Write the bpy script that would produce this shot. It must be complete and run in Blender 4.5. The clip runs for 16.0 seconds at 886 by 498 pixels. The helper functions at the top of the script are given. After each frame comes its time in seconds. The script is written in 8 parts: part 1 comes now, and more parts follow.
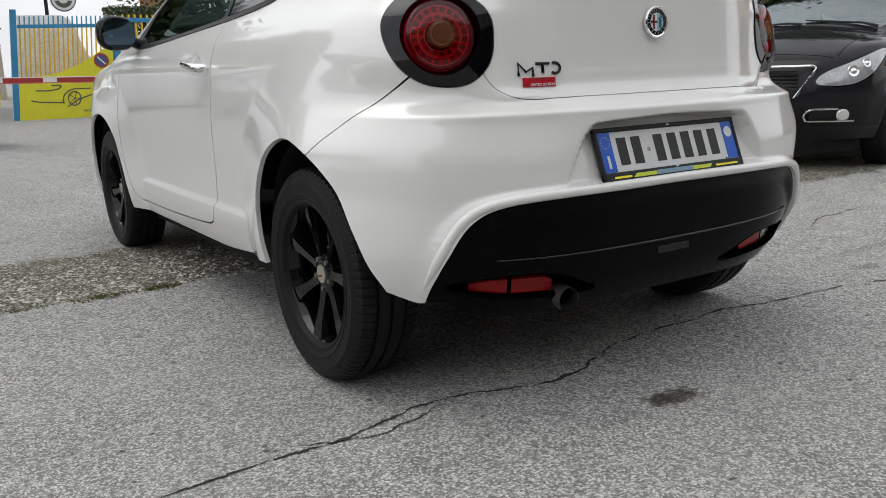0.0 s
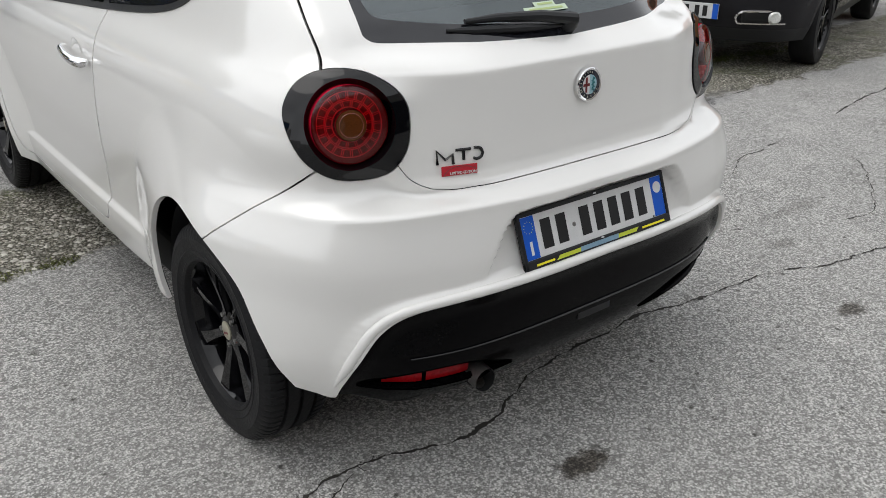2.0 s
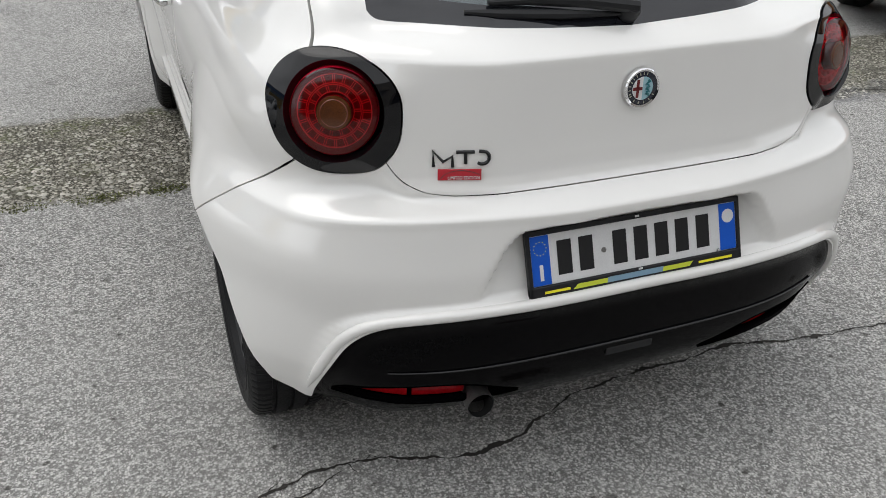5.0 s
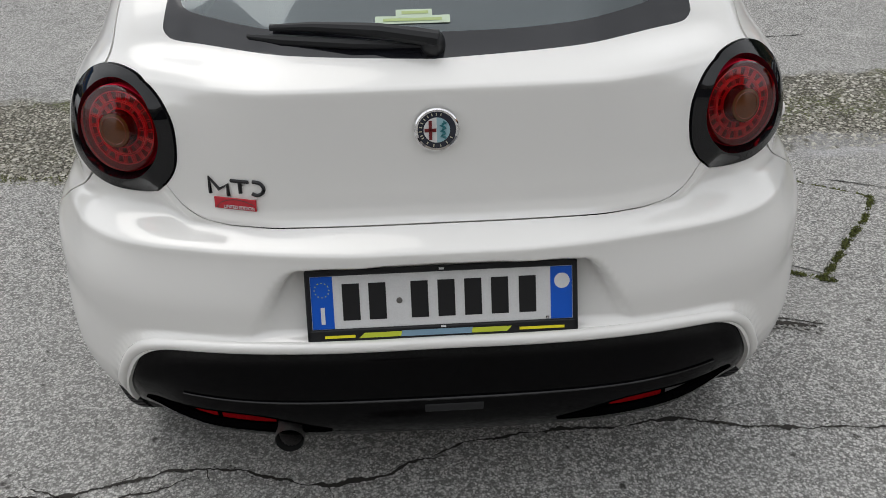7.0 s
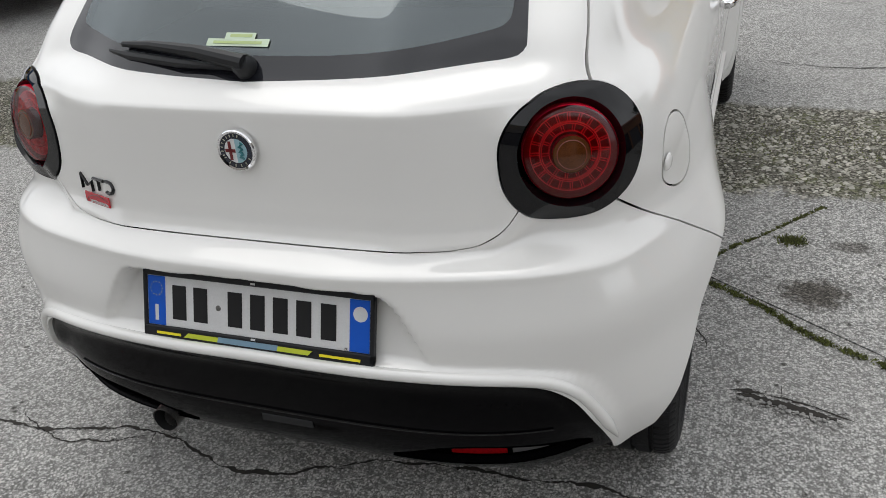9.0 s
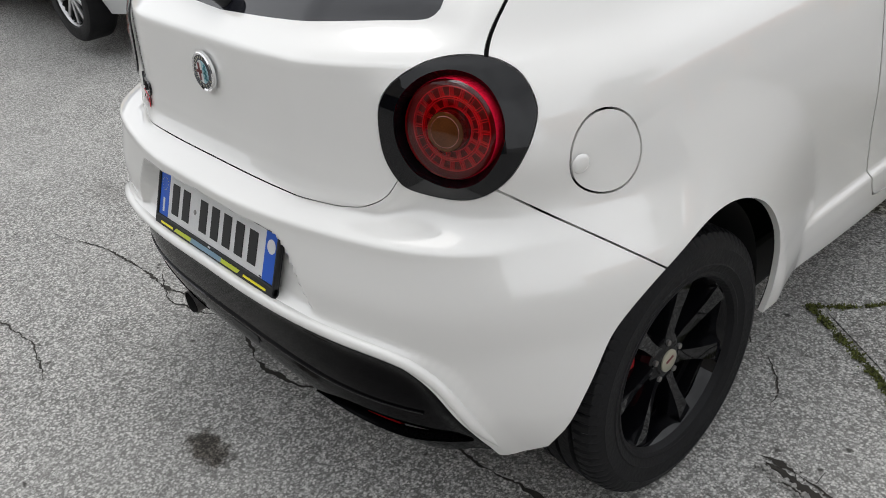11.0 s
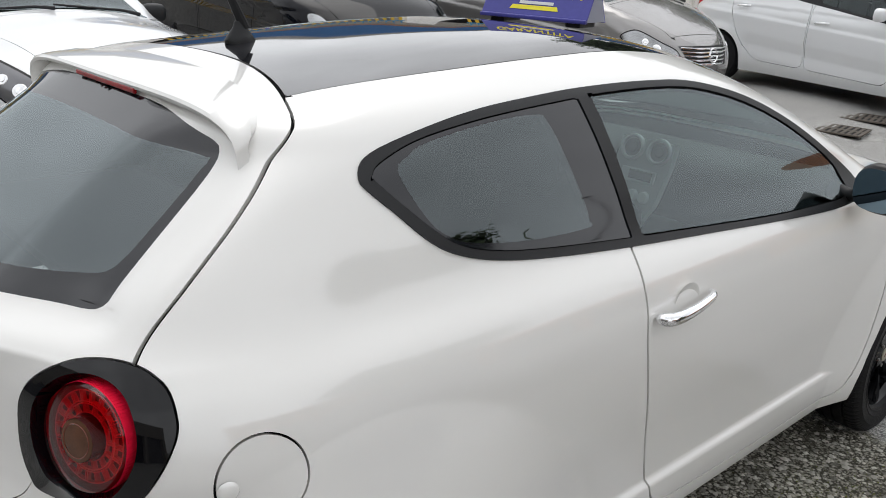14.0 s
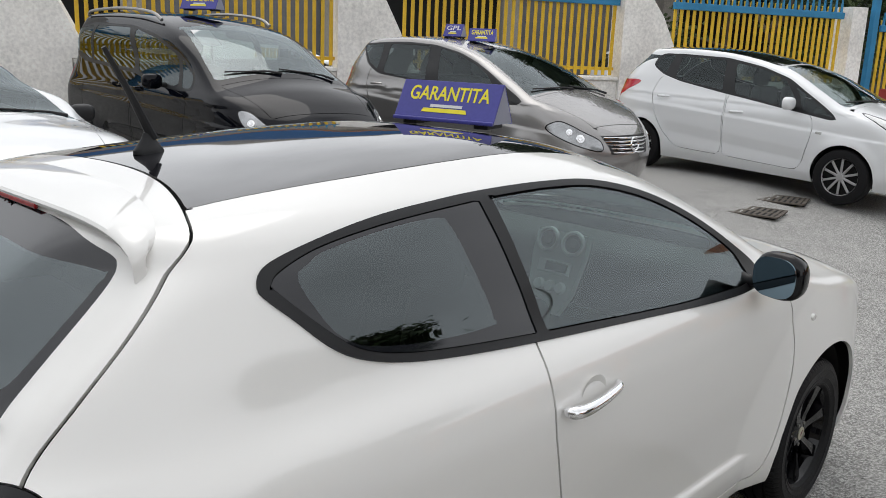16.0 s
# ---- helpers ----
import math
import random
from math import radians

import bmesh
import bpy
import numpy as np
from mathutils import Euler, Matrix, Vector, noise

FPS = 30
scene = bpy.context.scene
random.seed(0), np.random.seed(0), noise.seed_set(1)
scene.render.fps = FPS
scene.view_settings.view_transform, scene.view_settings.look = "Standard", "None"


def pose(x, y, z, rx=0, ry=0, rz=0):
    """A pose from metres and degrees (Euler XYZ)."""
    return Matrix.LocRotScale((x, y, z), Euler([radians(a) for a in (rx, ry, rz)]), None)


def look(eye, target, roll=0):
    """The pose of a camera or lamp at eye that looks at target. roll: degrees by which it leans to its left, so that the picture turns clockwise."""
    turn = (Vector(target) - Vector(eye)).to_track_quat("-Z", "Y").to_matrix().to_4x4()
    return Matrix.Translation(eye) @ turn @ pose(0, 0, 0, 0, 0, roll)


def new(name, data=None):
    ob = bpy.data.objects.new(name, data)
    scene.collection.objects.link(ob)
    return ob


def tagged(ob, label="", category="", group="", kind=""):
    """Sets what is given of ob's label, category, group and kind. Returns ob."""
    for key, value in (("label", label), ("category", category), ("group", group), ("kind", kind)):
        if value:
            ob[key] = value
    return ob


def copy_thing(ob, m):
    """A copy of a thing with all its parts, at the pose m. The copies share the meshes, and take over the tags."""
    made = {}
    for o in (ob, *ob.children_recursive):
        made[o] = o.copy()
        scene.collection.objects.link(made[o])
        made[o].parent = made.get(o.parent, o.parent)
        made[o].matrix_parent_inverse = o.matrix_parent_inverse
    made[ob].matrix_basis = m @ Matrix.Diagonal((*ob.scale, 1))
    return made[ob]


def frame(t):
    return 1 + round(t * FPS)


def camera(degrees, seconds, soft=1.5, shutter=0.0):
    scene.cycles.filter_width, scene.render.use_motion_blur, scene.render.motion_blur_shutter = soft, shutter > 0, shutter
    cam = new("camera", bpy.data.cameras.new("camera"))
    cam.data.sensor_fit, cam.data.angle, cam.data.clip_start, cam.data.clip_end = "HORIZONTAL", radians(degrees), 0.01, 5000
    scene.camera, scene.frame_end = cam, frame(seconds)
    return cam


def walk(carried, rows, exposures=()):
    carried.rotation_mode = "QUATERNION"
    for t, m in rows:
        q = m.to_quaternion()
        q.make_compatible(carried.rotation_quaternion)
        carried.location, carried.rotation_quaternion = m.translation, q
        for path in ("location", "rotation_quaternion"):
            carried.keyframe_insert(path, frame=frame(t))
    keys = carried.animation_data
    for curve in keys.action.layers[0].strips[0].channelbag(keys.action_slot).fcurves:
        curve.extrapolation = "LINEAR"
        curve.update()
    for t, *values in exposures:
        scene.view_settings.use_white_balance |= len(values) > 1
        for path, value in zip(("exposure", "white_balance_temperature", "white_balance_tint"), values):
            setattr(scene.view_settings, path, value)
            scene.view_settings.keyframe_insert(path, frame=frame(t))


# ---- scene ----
cam = camera(54.9, 16.0, soft=0.75)
PATH = [
    (0, (-1.781, -1.644, 0.893), (-0.73, 0.005, 0.474), -2.0),
    (0.5, (-1.752, -1.549, 1.129), (-0.662, 0.05, 0.622), -2.7),
    (1, (-1.737, -1.485, 1.366), (-0.578, 0.024, 0.75), -2.6),
    (1.5, (-1.695, -1.453, 1.478), (-0.554, 0.005, 0.72), -1.7),
    (2, (-1.558, -1.388, 1.499), (-0.447, 0.049, 0.664), 0.1),
    (2.5, (-1.441, -1.331, 1.485), (-0.363, 0.108, 0.61), 1.4),
    (3, (-1.391, -1.262, 1.487), (-0.327, 0.166, 0.577), 1.5),
    (3.2, (-1.384, -1.234, 1.486), (-0.322, 0.194, 0.573), 1.4),
    (5.3, (-0.886, -1.388, 1.559), (-0.282, 0.243, 0.571), 1.8),
    (5.5, (-0.802, -1.382, 1.55), (-0.213, 0.254, 0.561), 2.4),
    (6, (-0.558, -1.376, 1.559), (-0.079, 0.3, 0.578), 3.3),
    (6.5, (-0.344, -1.392, 1.566), (0.006, 0.308, 0.573), 2.2),
    (7, (-0.056, -1.426, 1.598), (0.017, 0.296, 0.583), -1.4),
    (7.5, (0.161, -1.398, 1.577), (0.108, 0.326, 0.564), -2.3),
    (8, (0.398, -1.332, 1.586), (0.18, 0.381, 0.578), -2.6),
    (8.5, (0.659, -1.28, 1.582), (0.231, 0.399, 0.583), -5.3),
    (9, (0.912, -1.237, 1.593), (0.265, 0.379, 0.608), -5.7),
    (9.2, (0.988, -1.196, 1.582), (0.279, 0.396, 0.6), -5.9),
    (11.3, (1.688, -0.597, 1.505), (0.303, 0.436, 0.496), -4.9),
    (11.5, (1.714, -0.523, 1.499), (0.323, 0.5, 0.49), -3.4),
    (12, (1.768, -0.365, 1.525), (0.374, 0.653, 0.514), -1.3),
    (12.5, (1.803, -0.277, 1.567), (0.38, 0.752, 0.609), -0.1),
    (13, (1.806, -0.231, 1.61), (0.371, 0.855, 0.737), 0.8),
    (13.5, (1.795, -0.216, 1.653), (0.396, 0.988, 0.882), 2.1),
    (14, (1.787, -0.221, 1.685), (0.412, 1.076, 1.032), 3.1),
    (14.5, (1.799, -0.215, 1.72), (0.421, 1.121, 1.159), 3.3),
    (15, (1.825, -0.215, 1.74), (0.458, 1.156, 1.238), 3.4),
    (15.5, (1.85, -0.207, 1.746), (0.505, 1.198, 1.282), 3.0),
    (16, (1.866, -0.184, 1.734), (0.537, 1.24, 1.28), 2.4),
]
EXPOSURE = [(0, -0.06), (1, -0.02), (2, 0.07), (2.5, 0.09), (5.5, 0.02), (6.5, -0.05), (7.5, -0.12), (8.5, -0.06), (9, -0.02), (11.5, 0.10), (12, 0.11), (12.5, 0.0), (13, -0.02), (14, 0.02), (15, -0.09), (16, -0.08)]
walk(cam, [(t, look(eye, target, roll)) for t, eye, target, roll in PATH], EXPOSURE)

# ---- world and sun: bright overcast ----
world = bpy.data.worlds.new("overcast_sky")
scene.world = world
world.use_nodes = True
wn = world.node_tree.nodes
wl = world.node_tree.links
sky = wn.new("ShaderNodeTexSky")
sky.sky_type = "NISHITA"
sky.sun_disc = False
sky.sun_elevation, sky.sun_rotation = radians(67), radians(309)
sky.air_density, sky.dust_density, sky.ozone_density = 1.0, 4.0, 1.0
grey = wn.new("ShaderNodeHueSaturation")
grey.inputs["Saturation"].default_value = 0.18
# broken cloud cover, soft large patches
tco = wn.new("ShaderNodeTexCoord")
cloud = wn.new("ShaderNodeTexNoise")
cloud.inputs["Scale"].default_value = 2.2
cloud.inputs["Detail"].default_value = 5.0
cramp = wn.new("ShaderNodeMapRange")
cramp.inputs["From Min"].default_value, cramp.inputs["From Max"].default_value = 0.35, 0.65
cramp.inputs["To Min"].default_value, cramp.inputs["To Max"].default_value = 0.8, 1.2
cmul = wn.new("ShaderNodeMixRGB")
cmul.blend_type = "MULTIPLY"
cmul.inputs[0].default_value = 1.0
wl.new(tco.outputs["Generated"], cloud.inputs["Vector"])
wl.new(cloud.outputs["Fac"], cramp.inputs["Value"])
wl.new(sky.outputs[0], grey.inputs["Color"])
wl.new(cramp.outputs[0], cmul.inputs[2])
veil = wn.new("ShaderNodeMixRGB")
veil.inputs[0].default_value = 0.75
veil.inputs[2].default_value = (9.0, 9.2, 9.5, 1)
wl.new(grey.outputs[0], veil.inputs[1])
wl.new(veil.outputs[0], cmul.inputs[1])
wl.new(cmul.outputs[0], wn["Background"].inputs["Color"])
wn["Background"].inputs["Strength"].default_value = 0.14
sun = new("sun", bpy.data.lights.new("sun", "SUN"))
sun.data.energy, sun.data.angle, sun.data.color = 0.5, radians(40), (1.0, 0.97, 0.92)
sun.matrix_world = look((-10, 8, 30), (0, 0, 0))

# ---- materials ----
def material(name, color, rough=0.5, metal=0.0, coat=0.0, spec=0.5, vary=0.0, scale=6.0, bump=0.0, bump_scale=120.0, trans=0.0, ior=1.45, alpha=1.0):
    m = bpy.data.materials.new(name)
    m.use_nodes = True
    n, l = m.node_tree.nodes, m.node_tree.links
    b = n["Principled BSDF"]
    b.inputs["Base Color"].default_value = (*color, 1)
    b.inputs["Roughness"].default_value = rough
    b.inputs["Metallic"].default_value = metal
    b.inputs["Coat Weight"].default_value = coat
    b.inputs["Coat Roughness"].default_value = 0.03
    b.inputs["Specular IOR Level"].default_value = spec
    b.inputs["Transmission Weight"].default_value = trans
    b.inputs["IOR"].default_value = ior
    b.inputs["Alpha"].default_value = alpha
    if vary or bump:
        co = n.new("ShaderNodeTexCoord")
    if vary:
        t1 = n.new("ShaderNodeTexNoise")
        t1.inputs["Scale"].default_value, t1.inputs["Detail"].default_value = scale, 6
        t2 = n.new("ShaderNodeTexNoise")
        t2.inputs["Scale"].default_value, t2.inputs["Detail"].default_value = scale * 14, 3
        ad = n.new("ShaderNodeMath")
        ad.operation = "ADD"
        rg = n.new("ShaderNodeMapRange")
        rg.inputs["From Min"].default_value, rg.inputs["From Max"].default_value = 0.7, 1.3
        rg.inputs["To Min"].default_value, rg.inputs["To Max"].default_value = 1 - vary, 1 + vary
        mx = n.new("ShaderNodeMixRGB")
        mx.blend_type, mx.inputs[0].default_value = "MULTIPLY", 1
        mx.inputs[1].default_value = (*color, 1)
        for t in (t1, t2):
            l.new(co.outputs["Object"], t.inputs["Vector"])
        l.new(t1.outputs["Fac"], ad.inputs[0])
        l.new(t2.outputs["Fac"], ad.inputs[1])
        l.new(ad.outputs[0], rg.inputs["Value"])
        l.new(rg.outputs[0], mx.inputs[2])
        l.new(mx.outputs[0], b.inputs["Base Color"])
        rr = n.new("ShaderNodeMapRange")
        rr.inputs["From Min"].default_value, rr.inputs["From Max"].default_value = 0.7, 1.3
        rr.inputs["To Min"].default_value, rr.inputs["To Max"].default_value = max(0.02, rough - vary * 0.25), min(1, rough + vary * 0.25)
        l.new(ad.outputs[0], rr.inputs["Value"])
        l.new(rr.outputs[0], b.inputs["Roughness"])
    if bump:
        bt = n.new("ShaderNodeTexNoise")
        bt.inputs["Scale"].default_value, bt.inputs["Detail"].default_value = bump_scale, 4
        l.new(co.outputs["Object"], bt.inputs["Vector"])
        bp = n.new("ShaderNodeBump")
        bp.inputs["Strength"].default_value, bp.inputs["Distance"].default_value = bump, 0.01
        l.new(bt.outputs["Fac"], bp.inputs["Height"])
        l.new(bp.outputs[0], b.inputs["Normal"])
    return m


def thin_glass(name, tint, ior=1.75, rough=0.0):
    """A single pane: clear with a tint, and gloss by Fresnel."""
    m = bpy.data.materials.new(name)
    m.use_nodes = True
    n, l = m.node_tree.nodes, m.node_tree.links
    n.remove(n["Principled BSDF"])
    tr, gl, mx, fr = (n.new("ShaderNode" + k) for k in ("BsdfTransparent", "BsdfGlossy", "MixShader", "Fresnel"))
    tr.inputs["Color"].default_value = (*tint, 1)
    gl.inputs["Roughness"].default_value = rough
    gl.inputs["Color"].default_value = (0.86, 0.95, 0.98, 1)
    fr.inputs["IOR"].default_value = ior
    l.new(fr.outputs[0], mx.inputs[0])
    l.new(tr.outputs[0], mx.inputs[1])
    l.new(gl.outputs[0], mx.inputs[2])
    l.new(mx.outputs[0], n["Material Output"].inputs["Surface"])
    return m


M_WHITE = material("pearl_white_paint", (0.80, 0.79, 0.765), 0.38, 0, 1.0, 0.5)
M_WHITE.node_tree.nodes["Principled BSDF"].inputs["Coat IOR"].default_value = 1.8
M_WHITE.node_tree.nodes["Principled BSDF"].inputs["Coat Roughness"].default_value = 0.012
M_BLACKGLOSS = material("gloss_black_trim", (0.003, 0.003, 0.004), 0.03, spec=0.5)
M_ROOF = material("black_roof_panel", (0.006, 0.006, 0.009), 0.03, 0, 0.9)
M_RUBBER = material("tyre_rubber", (0.008, 0.008, 0.009), 0.55, spec=0.25, vary=0.35, scale=9, bump=0.15)
M_PLASTIC = material("matt_black_plastic", (0.012, 0.0125, 0.014), 0.45, spec=0.4, bump=0.05, bump_scale=600)
# Near-black for hollows; the shade inside them is in this colour.
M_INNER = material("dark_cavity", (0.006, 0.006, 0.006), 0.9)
M_CHROME = material("chrome", (0.85, 0.85, 0.86), 0.06, 1.0)
M_STEEL = material("worn_steel", (0.35, 0.34, 0.33), 0.4, 1.0, vary=0.3, scale=20)
M_GLASS = thin_glass("tinted_glass", (0.72, 0.84, 0.81), 1.85)
M_DARKGLASS = thin_glass("privacy_glass", (0.30, 0.33, 0.32), 2.05)
M_BAND = material("black_frit_band", (0.011, 0.0115, 0.015), 0.05, spec=0.8)
M_RED = material("red_lens", (0.55, 0.005, 0.02), 0.05, 0, 1.0, trans=0.35)
M_AMBER = material("amber_lens", (0.085, 0.026, 0.007), 0.10, 0, 0.5, 0.3, vary=0.3, scale=30)
M_AMBERRING = material("amber_ring", (0.16, 0.03, 0.012), 0.15, 0, 0.5)
M_CLEAR = material("clear_lens", (0.9, 0.92, 0.92), 0.02, trans=1.0)
M_BLUE = material("sign_blue", (0.06, 0.06, 0.30), 0.35, vary=0.1)
M_YELLOW = material("sign_yellow", (0.85, 0.75, 0.03), 0.4)


M_BUMPBLACK = material("black_bumper_plastic", (0.002, 0.002, 0.0024), 0.10, spec=0.08, vary=0.2, scale=14)
M_REARGLASS = thin_glass("rear_glass", (0.55, 0.64, 0.66), 2.2)
M_REDLENS = thin_glass("red_dish_lens", (0.95, 0.07, 0.13), 1.5, 0.01)
M_REDSIDE = material("red_lens_side", (0.80, 0.012, 0.05), 0.25)
M_REDDARK = material("red_reflector", (0.17, 0.012, 0.018), 0.3)
M_REDBRIGHT = material("red_led_bars", (0.85, 0.16, 0.18), 0.2)
M_FOGRED = material("red_fog_lens", (0.30, 0.004, 0.008), 0.12, spec=0.3, vary=0.35, scale=12)
M_REVERSE = material("clear_reverse_lens", (0.13, 0.13, 0.135), 0.08, coat=1.0)
M_BADGERED = material("badge_red", (0.48, 0.012, 0.025), 0.25, coat=0.6)
M_DARKRED = material("cross_red", (0.14, 0.012, 0.014), 0.3)
M_NAVY = material("badge_navy", (0.012, 0.016, 0.03), 0.2, coat=0.5)
M_PALEBLUE = material("badge_blue", (0.32, 0.50, 0.56), 0.25)
M_TEAL = material("badge_teal", (0.02, 0.16, 0.18), 0.3)
M_BADGEGOLD = material("hub_badge", (0.50, 0.48, 0.38), 0.3, 0.6)
M_PLATEWHITE = material("plate_white", (0.68, 0.68, 0.68), 0.35, vary=0.05, scale=20)
M_EUBLUE = material("plate_blue", (0.01, 0.10, 0.55), 0.3)
M_BARBLACK = material("plate_black", (0.012, 0.012, 0.013), 0.4)
M_LIME = material("frame_lime", (0.55, 0.62, 0.05), 0.4)
M_FRAMEBLUE = material("frame_blue", (0.20, 0.32, 0.42), 0.4)
M_EXHAUST = material("exhaust_steel", (0.16, 0.155, 0.15), 0.45, 0.8, vary=0.4, scale=20)
M_STICKERINK = material("sticker_ink", (0.42, 0.52, 0.22), 0.4)
M_STICKER = material("pale_sticker", (0.55, 0.66, 0.50), 0.4)
M_MIRRORSHELL = material("mirror_black", (0.004, 0.004, 0.005), 0.08, spec=0.45)
# Mirror colour darkened blue; the dim reflection is put into it.
M_MIRROR = material("mirror_dark_blue", (0.20, 0.28, 0.34), 0.01, 1.0)
M_REPEATER = material("repeater_lens", (0.70, 0.69, 0.66), 0.1, coat=1.0)
M_CABIN = material("cabin_grey", (0.06, 0.065, 0.065), 0.7, vary=0.1)
M_CABINGREY = material("console_grey", (0.62, 0.65, 0.65), 0.5)
M_SILVERTRIM = material("silver_trim", (0.85, 0.87, 0.87), 0.35, 0.2)
M_RIM = material("gloss_black_alloy", (0.003, 0.003, 0.004), 0.035, spec=0.45)
M_SEAT = material("seat_cloth", (0.03, 0.03, 0.033), 0.9, bump=0.1)
M_CALIPER = material("caliper_red", (0.5, 0.01, 0.015), 0.3, coat=0.5)
# ---- helpers for meshes ----
def mesh_of(name, verts, faces, mat=None, smooth=False):
    me = bpy.data.meshes.new(name)
    me.from_pydata([tuple(v) for v in verts], [], [tuple(f) for f in faces])
    if mat:
        me.materials.append(mat)
    if smooth:
        me.polygons.foreach_set("use_smooth", [True] * len(me.polygons))
    me.update()
    return me


def part(name, bm, mat, parent=None, label="", smooth=False, sharp=0.6):
    me = bpy.data.meshes.new(name)
    bm.to_mesh(me)
    bm.free()
    me.materials.append(mat)
    if smooth:
        me.polygons.foreach_set("use_smooth", [True] * len(me.polygons))
        me.set_sharp_from_angle(angle=sharp)
    ob = new(name, me)
    if parent:
        ob.parent = parent
    if label:
        ob["label"] = label
    return ob


def thing(name, m, label, category, group="", kind=""):
    ob = new(name)
    ob.matrix_world = m
    return tagged(ob, label, category, group, kind)


def add_box(bm, size, at=(0, 0, 0), bevel=0.0, m=None, seg=2):
    r = bmesh.ops.create_cube(bm, size=1.0)
    mat4 = (m or Matrix()) @ Matrix.LocRotScale(at, None, size)
    bmesh.ops.transform(bm, matrix=mat4, verts=r["verts"])
    if bevel:
        es = list({e for v in r["verts"] for e in v.link_edges})
        bmesh.ops.bevel(bm, geom=es, offset=bevel, segments=seg, affect="EDGES", profile=0.5)


def box(size, at=(0, 0, 0), bevel=0.0, m=None, seg=2):
    bm = bmesh.new()
    add_box(bm, size, at, bevel, m, seg)
    return bm


def add_lathe(bm, prof, n=48, m=None, start=0.0, sweep=2 * math.pi):
    """prof: (radius, height) about the z axis."""
    full = sweep > 6.28
    rings = []
    for r, h in prof:
        rings.append([bm.verts.new((r * math.cos(start + sweep * k / n), r * math.sin(start + sweep * k / n), h)) for k in range(n if full else n + 1)])
    for a, b in zip(rings, rings[1:]):
        for k in range(n):
            k2 = (k + 1) % n if full else k + 1
            bm.faces.new((a[k], a[k2], b[k2], b[k]))
    if m is not None:
        bmesh.ops.transform(bm, matrix=m, verts=[v for r in rings for v in r])


def lathe(prof, n=48, m=None, start=0.0, sweep=2 * math.pi):
    bm = bmesh.new()
    add_lathe(bm, prof, n, m, start, sweep)
    return bm


def add_tube(bm, pts, r, n=8, caps=True):
    """A round rod along points; r: one radius or one for each point."""
    pts = [Vector(p) for p in pts]
    rs = r if isinstance(r, (list, tuple)) else [r] * len(pts)
    rings = []
    up = Vector((0.13, 0.27, 0.95)).normalized()
    for i, p in enumerate(pts):
        d = (pts[min(i + 1, len(pts) - 1)] - pts[max(i - 1, 0)]).normalized()
        a = d.cross(up).normalized()
        b = d.cross(a)
        rings.append([bm.verts.new(p + rs[i] * (a * math.cos(6.28319 * k / n) + b * math.sin(6.28319 * k / n))) for k in range(n)])
    for a, b in zip(rings, rings[1:]):
        for k in range(n):
            bm.faces.new((a[k], a[(k + 1) % n], b[(k + 1) % n], b[k]))
    if caps:
        bm.faces.new(rings[0][::-1])
        bm.faces.new(rings[-1])


def tube(pts, r, n=8):
    bm = bmesh.new()
    add_tube(bm, pts, r, n)
    return bm


def add_prism(bm, outline, depth, m=None):
    """A flat shape (x, y points, anticlockwise) with depth along z from 0."""
    lo = [bm.verts.new((x, y, 0)) for x, y in outline]
    hi = [bm.verts.new((x, y, depth)) for x, y in outline]
    bm.faces.new(lo[::-1])
    bm.faces.new(hi)
    n = len(outline)
    for k in range(n):
        bm.faces.new((lo[k], lo[(k + 1) % n], hi[(k + 1) % n], hi[k]))
    if m is not None:
        bmesh.ops.transform(bm, matrix=m, verts=lo + hi)


def prism(outline, depth, m=None):
    bm = bmesh.new()
    add_prism(bm, outline, depth, m)
    return bm


def spline(pts, n=12, closed=False):
    """Points along a smooth curve through pts (Catmull-Rom)."""
    P = np.array(pts, float)
    k = len(P)
    out = []
    for i in range(k if closed else k - 1):
        if closed:
            a, b, c, d = P[(i - 1) % k], P[i], P[(i + 1) % k], P[(i + 2) % k]
        else:
            a, b, c, d = P[max(i - 1, 0)], P[i], P[i + 1], P[min(i + 2, k - 1)]
        for t in np.arange(n) / n:
            out.append(0.5 * (2 * b + (c - a) * t + (2 * a - 5 * b + 4 * c - d) * t * t + (3 * b - a - 3 * c + d) * t ** 3))
    if not closed:
        out.append(P[-1])
    return np.array(out)


def sdf_poly(q, poly):
    """Signed distance of points q (N, 2) to a closed polygon: minus inside."""
    d2 = np.full(len(q), 1e9)
    inside = np.zeros(len(q), bool)
    for a, b in zip(poly, np.roll(poly, -1, axis=0)):
        e = b - a
        w = q - a
        t = np.clip((w @ e) / max(e @ e, 1e-12), 0, 1)
        d2 = np.minimum(d2, ((w - t[:, None] * e) ** 2).sum(1))
        c = (a[1] > q[:, 1]) != (b[1] > q[:, 1])
        with np.errstate(divide="ignore", invalid="ignore"):
            inside ^= c & (q[:, 0] < (b[0] - a[0]) * (q[:, 1] - a[1]) / (b[1] - a[1]) + a[0])
    d = np.sqrt(d2)
    return np.where(inside, -d, d)


def sdf_line(q, line):
    """Signed distance of points q to an open curve: plus on its left."""
    best = np.full(len(q), 1e9)
    sign = np.ones(len(q))
    for a, b in zip(line[:-1], line[1:]):
        e = b - a
        w = q - a
        t = np.clip((w @ e) / max(e @ e, 1e-12), 0, 1)
        d = ((w - t[:, None] * e) ** 2).sum(1)
        s = np.sign(e[0] * w[:, 1] - e[1] * w[:, 0])
        near = d < best
        best = np.where(near, d, best)
        sign = np.where(near, s, sign)
    return np.sqrt(best) * np.where(sign == 0, 1, sign)


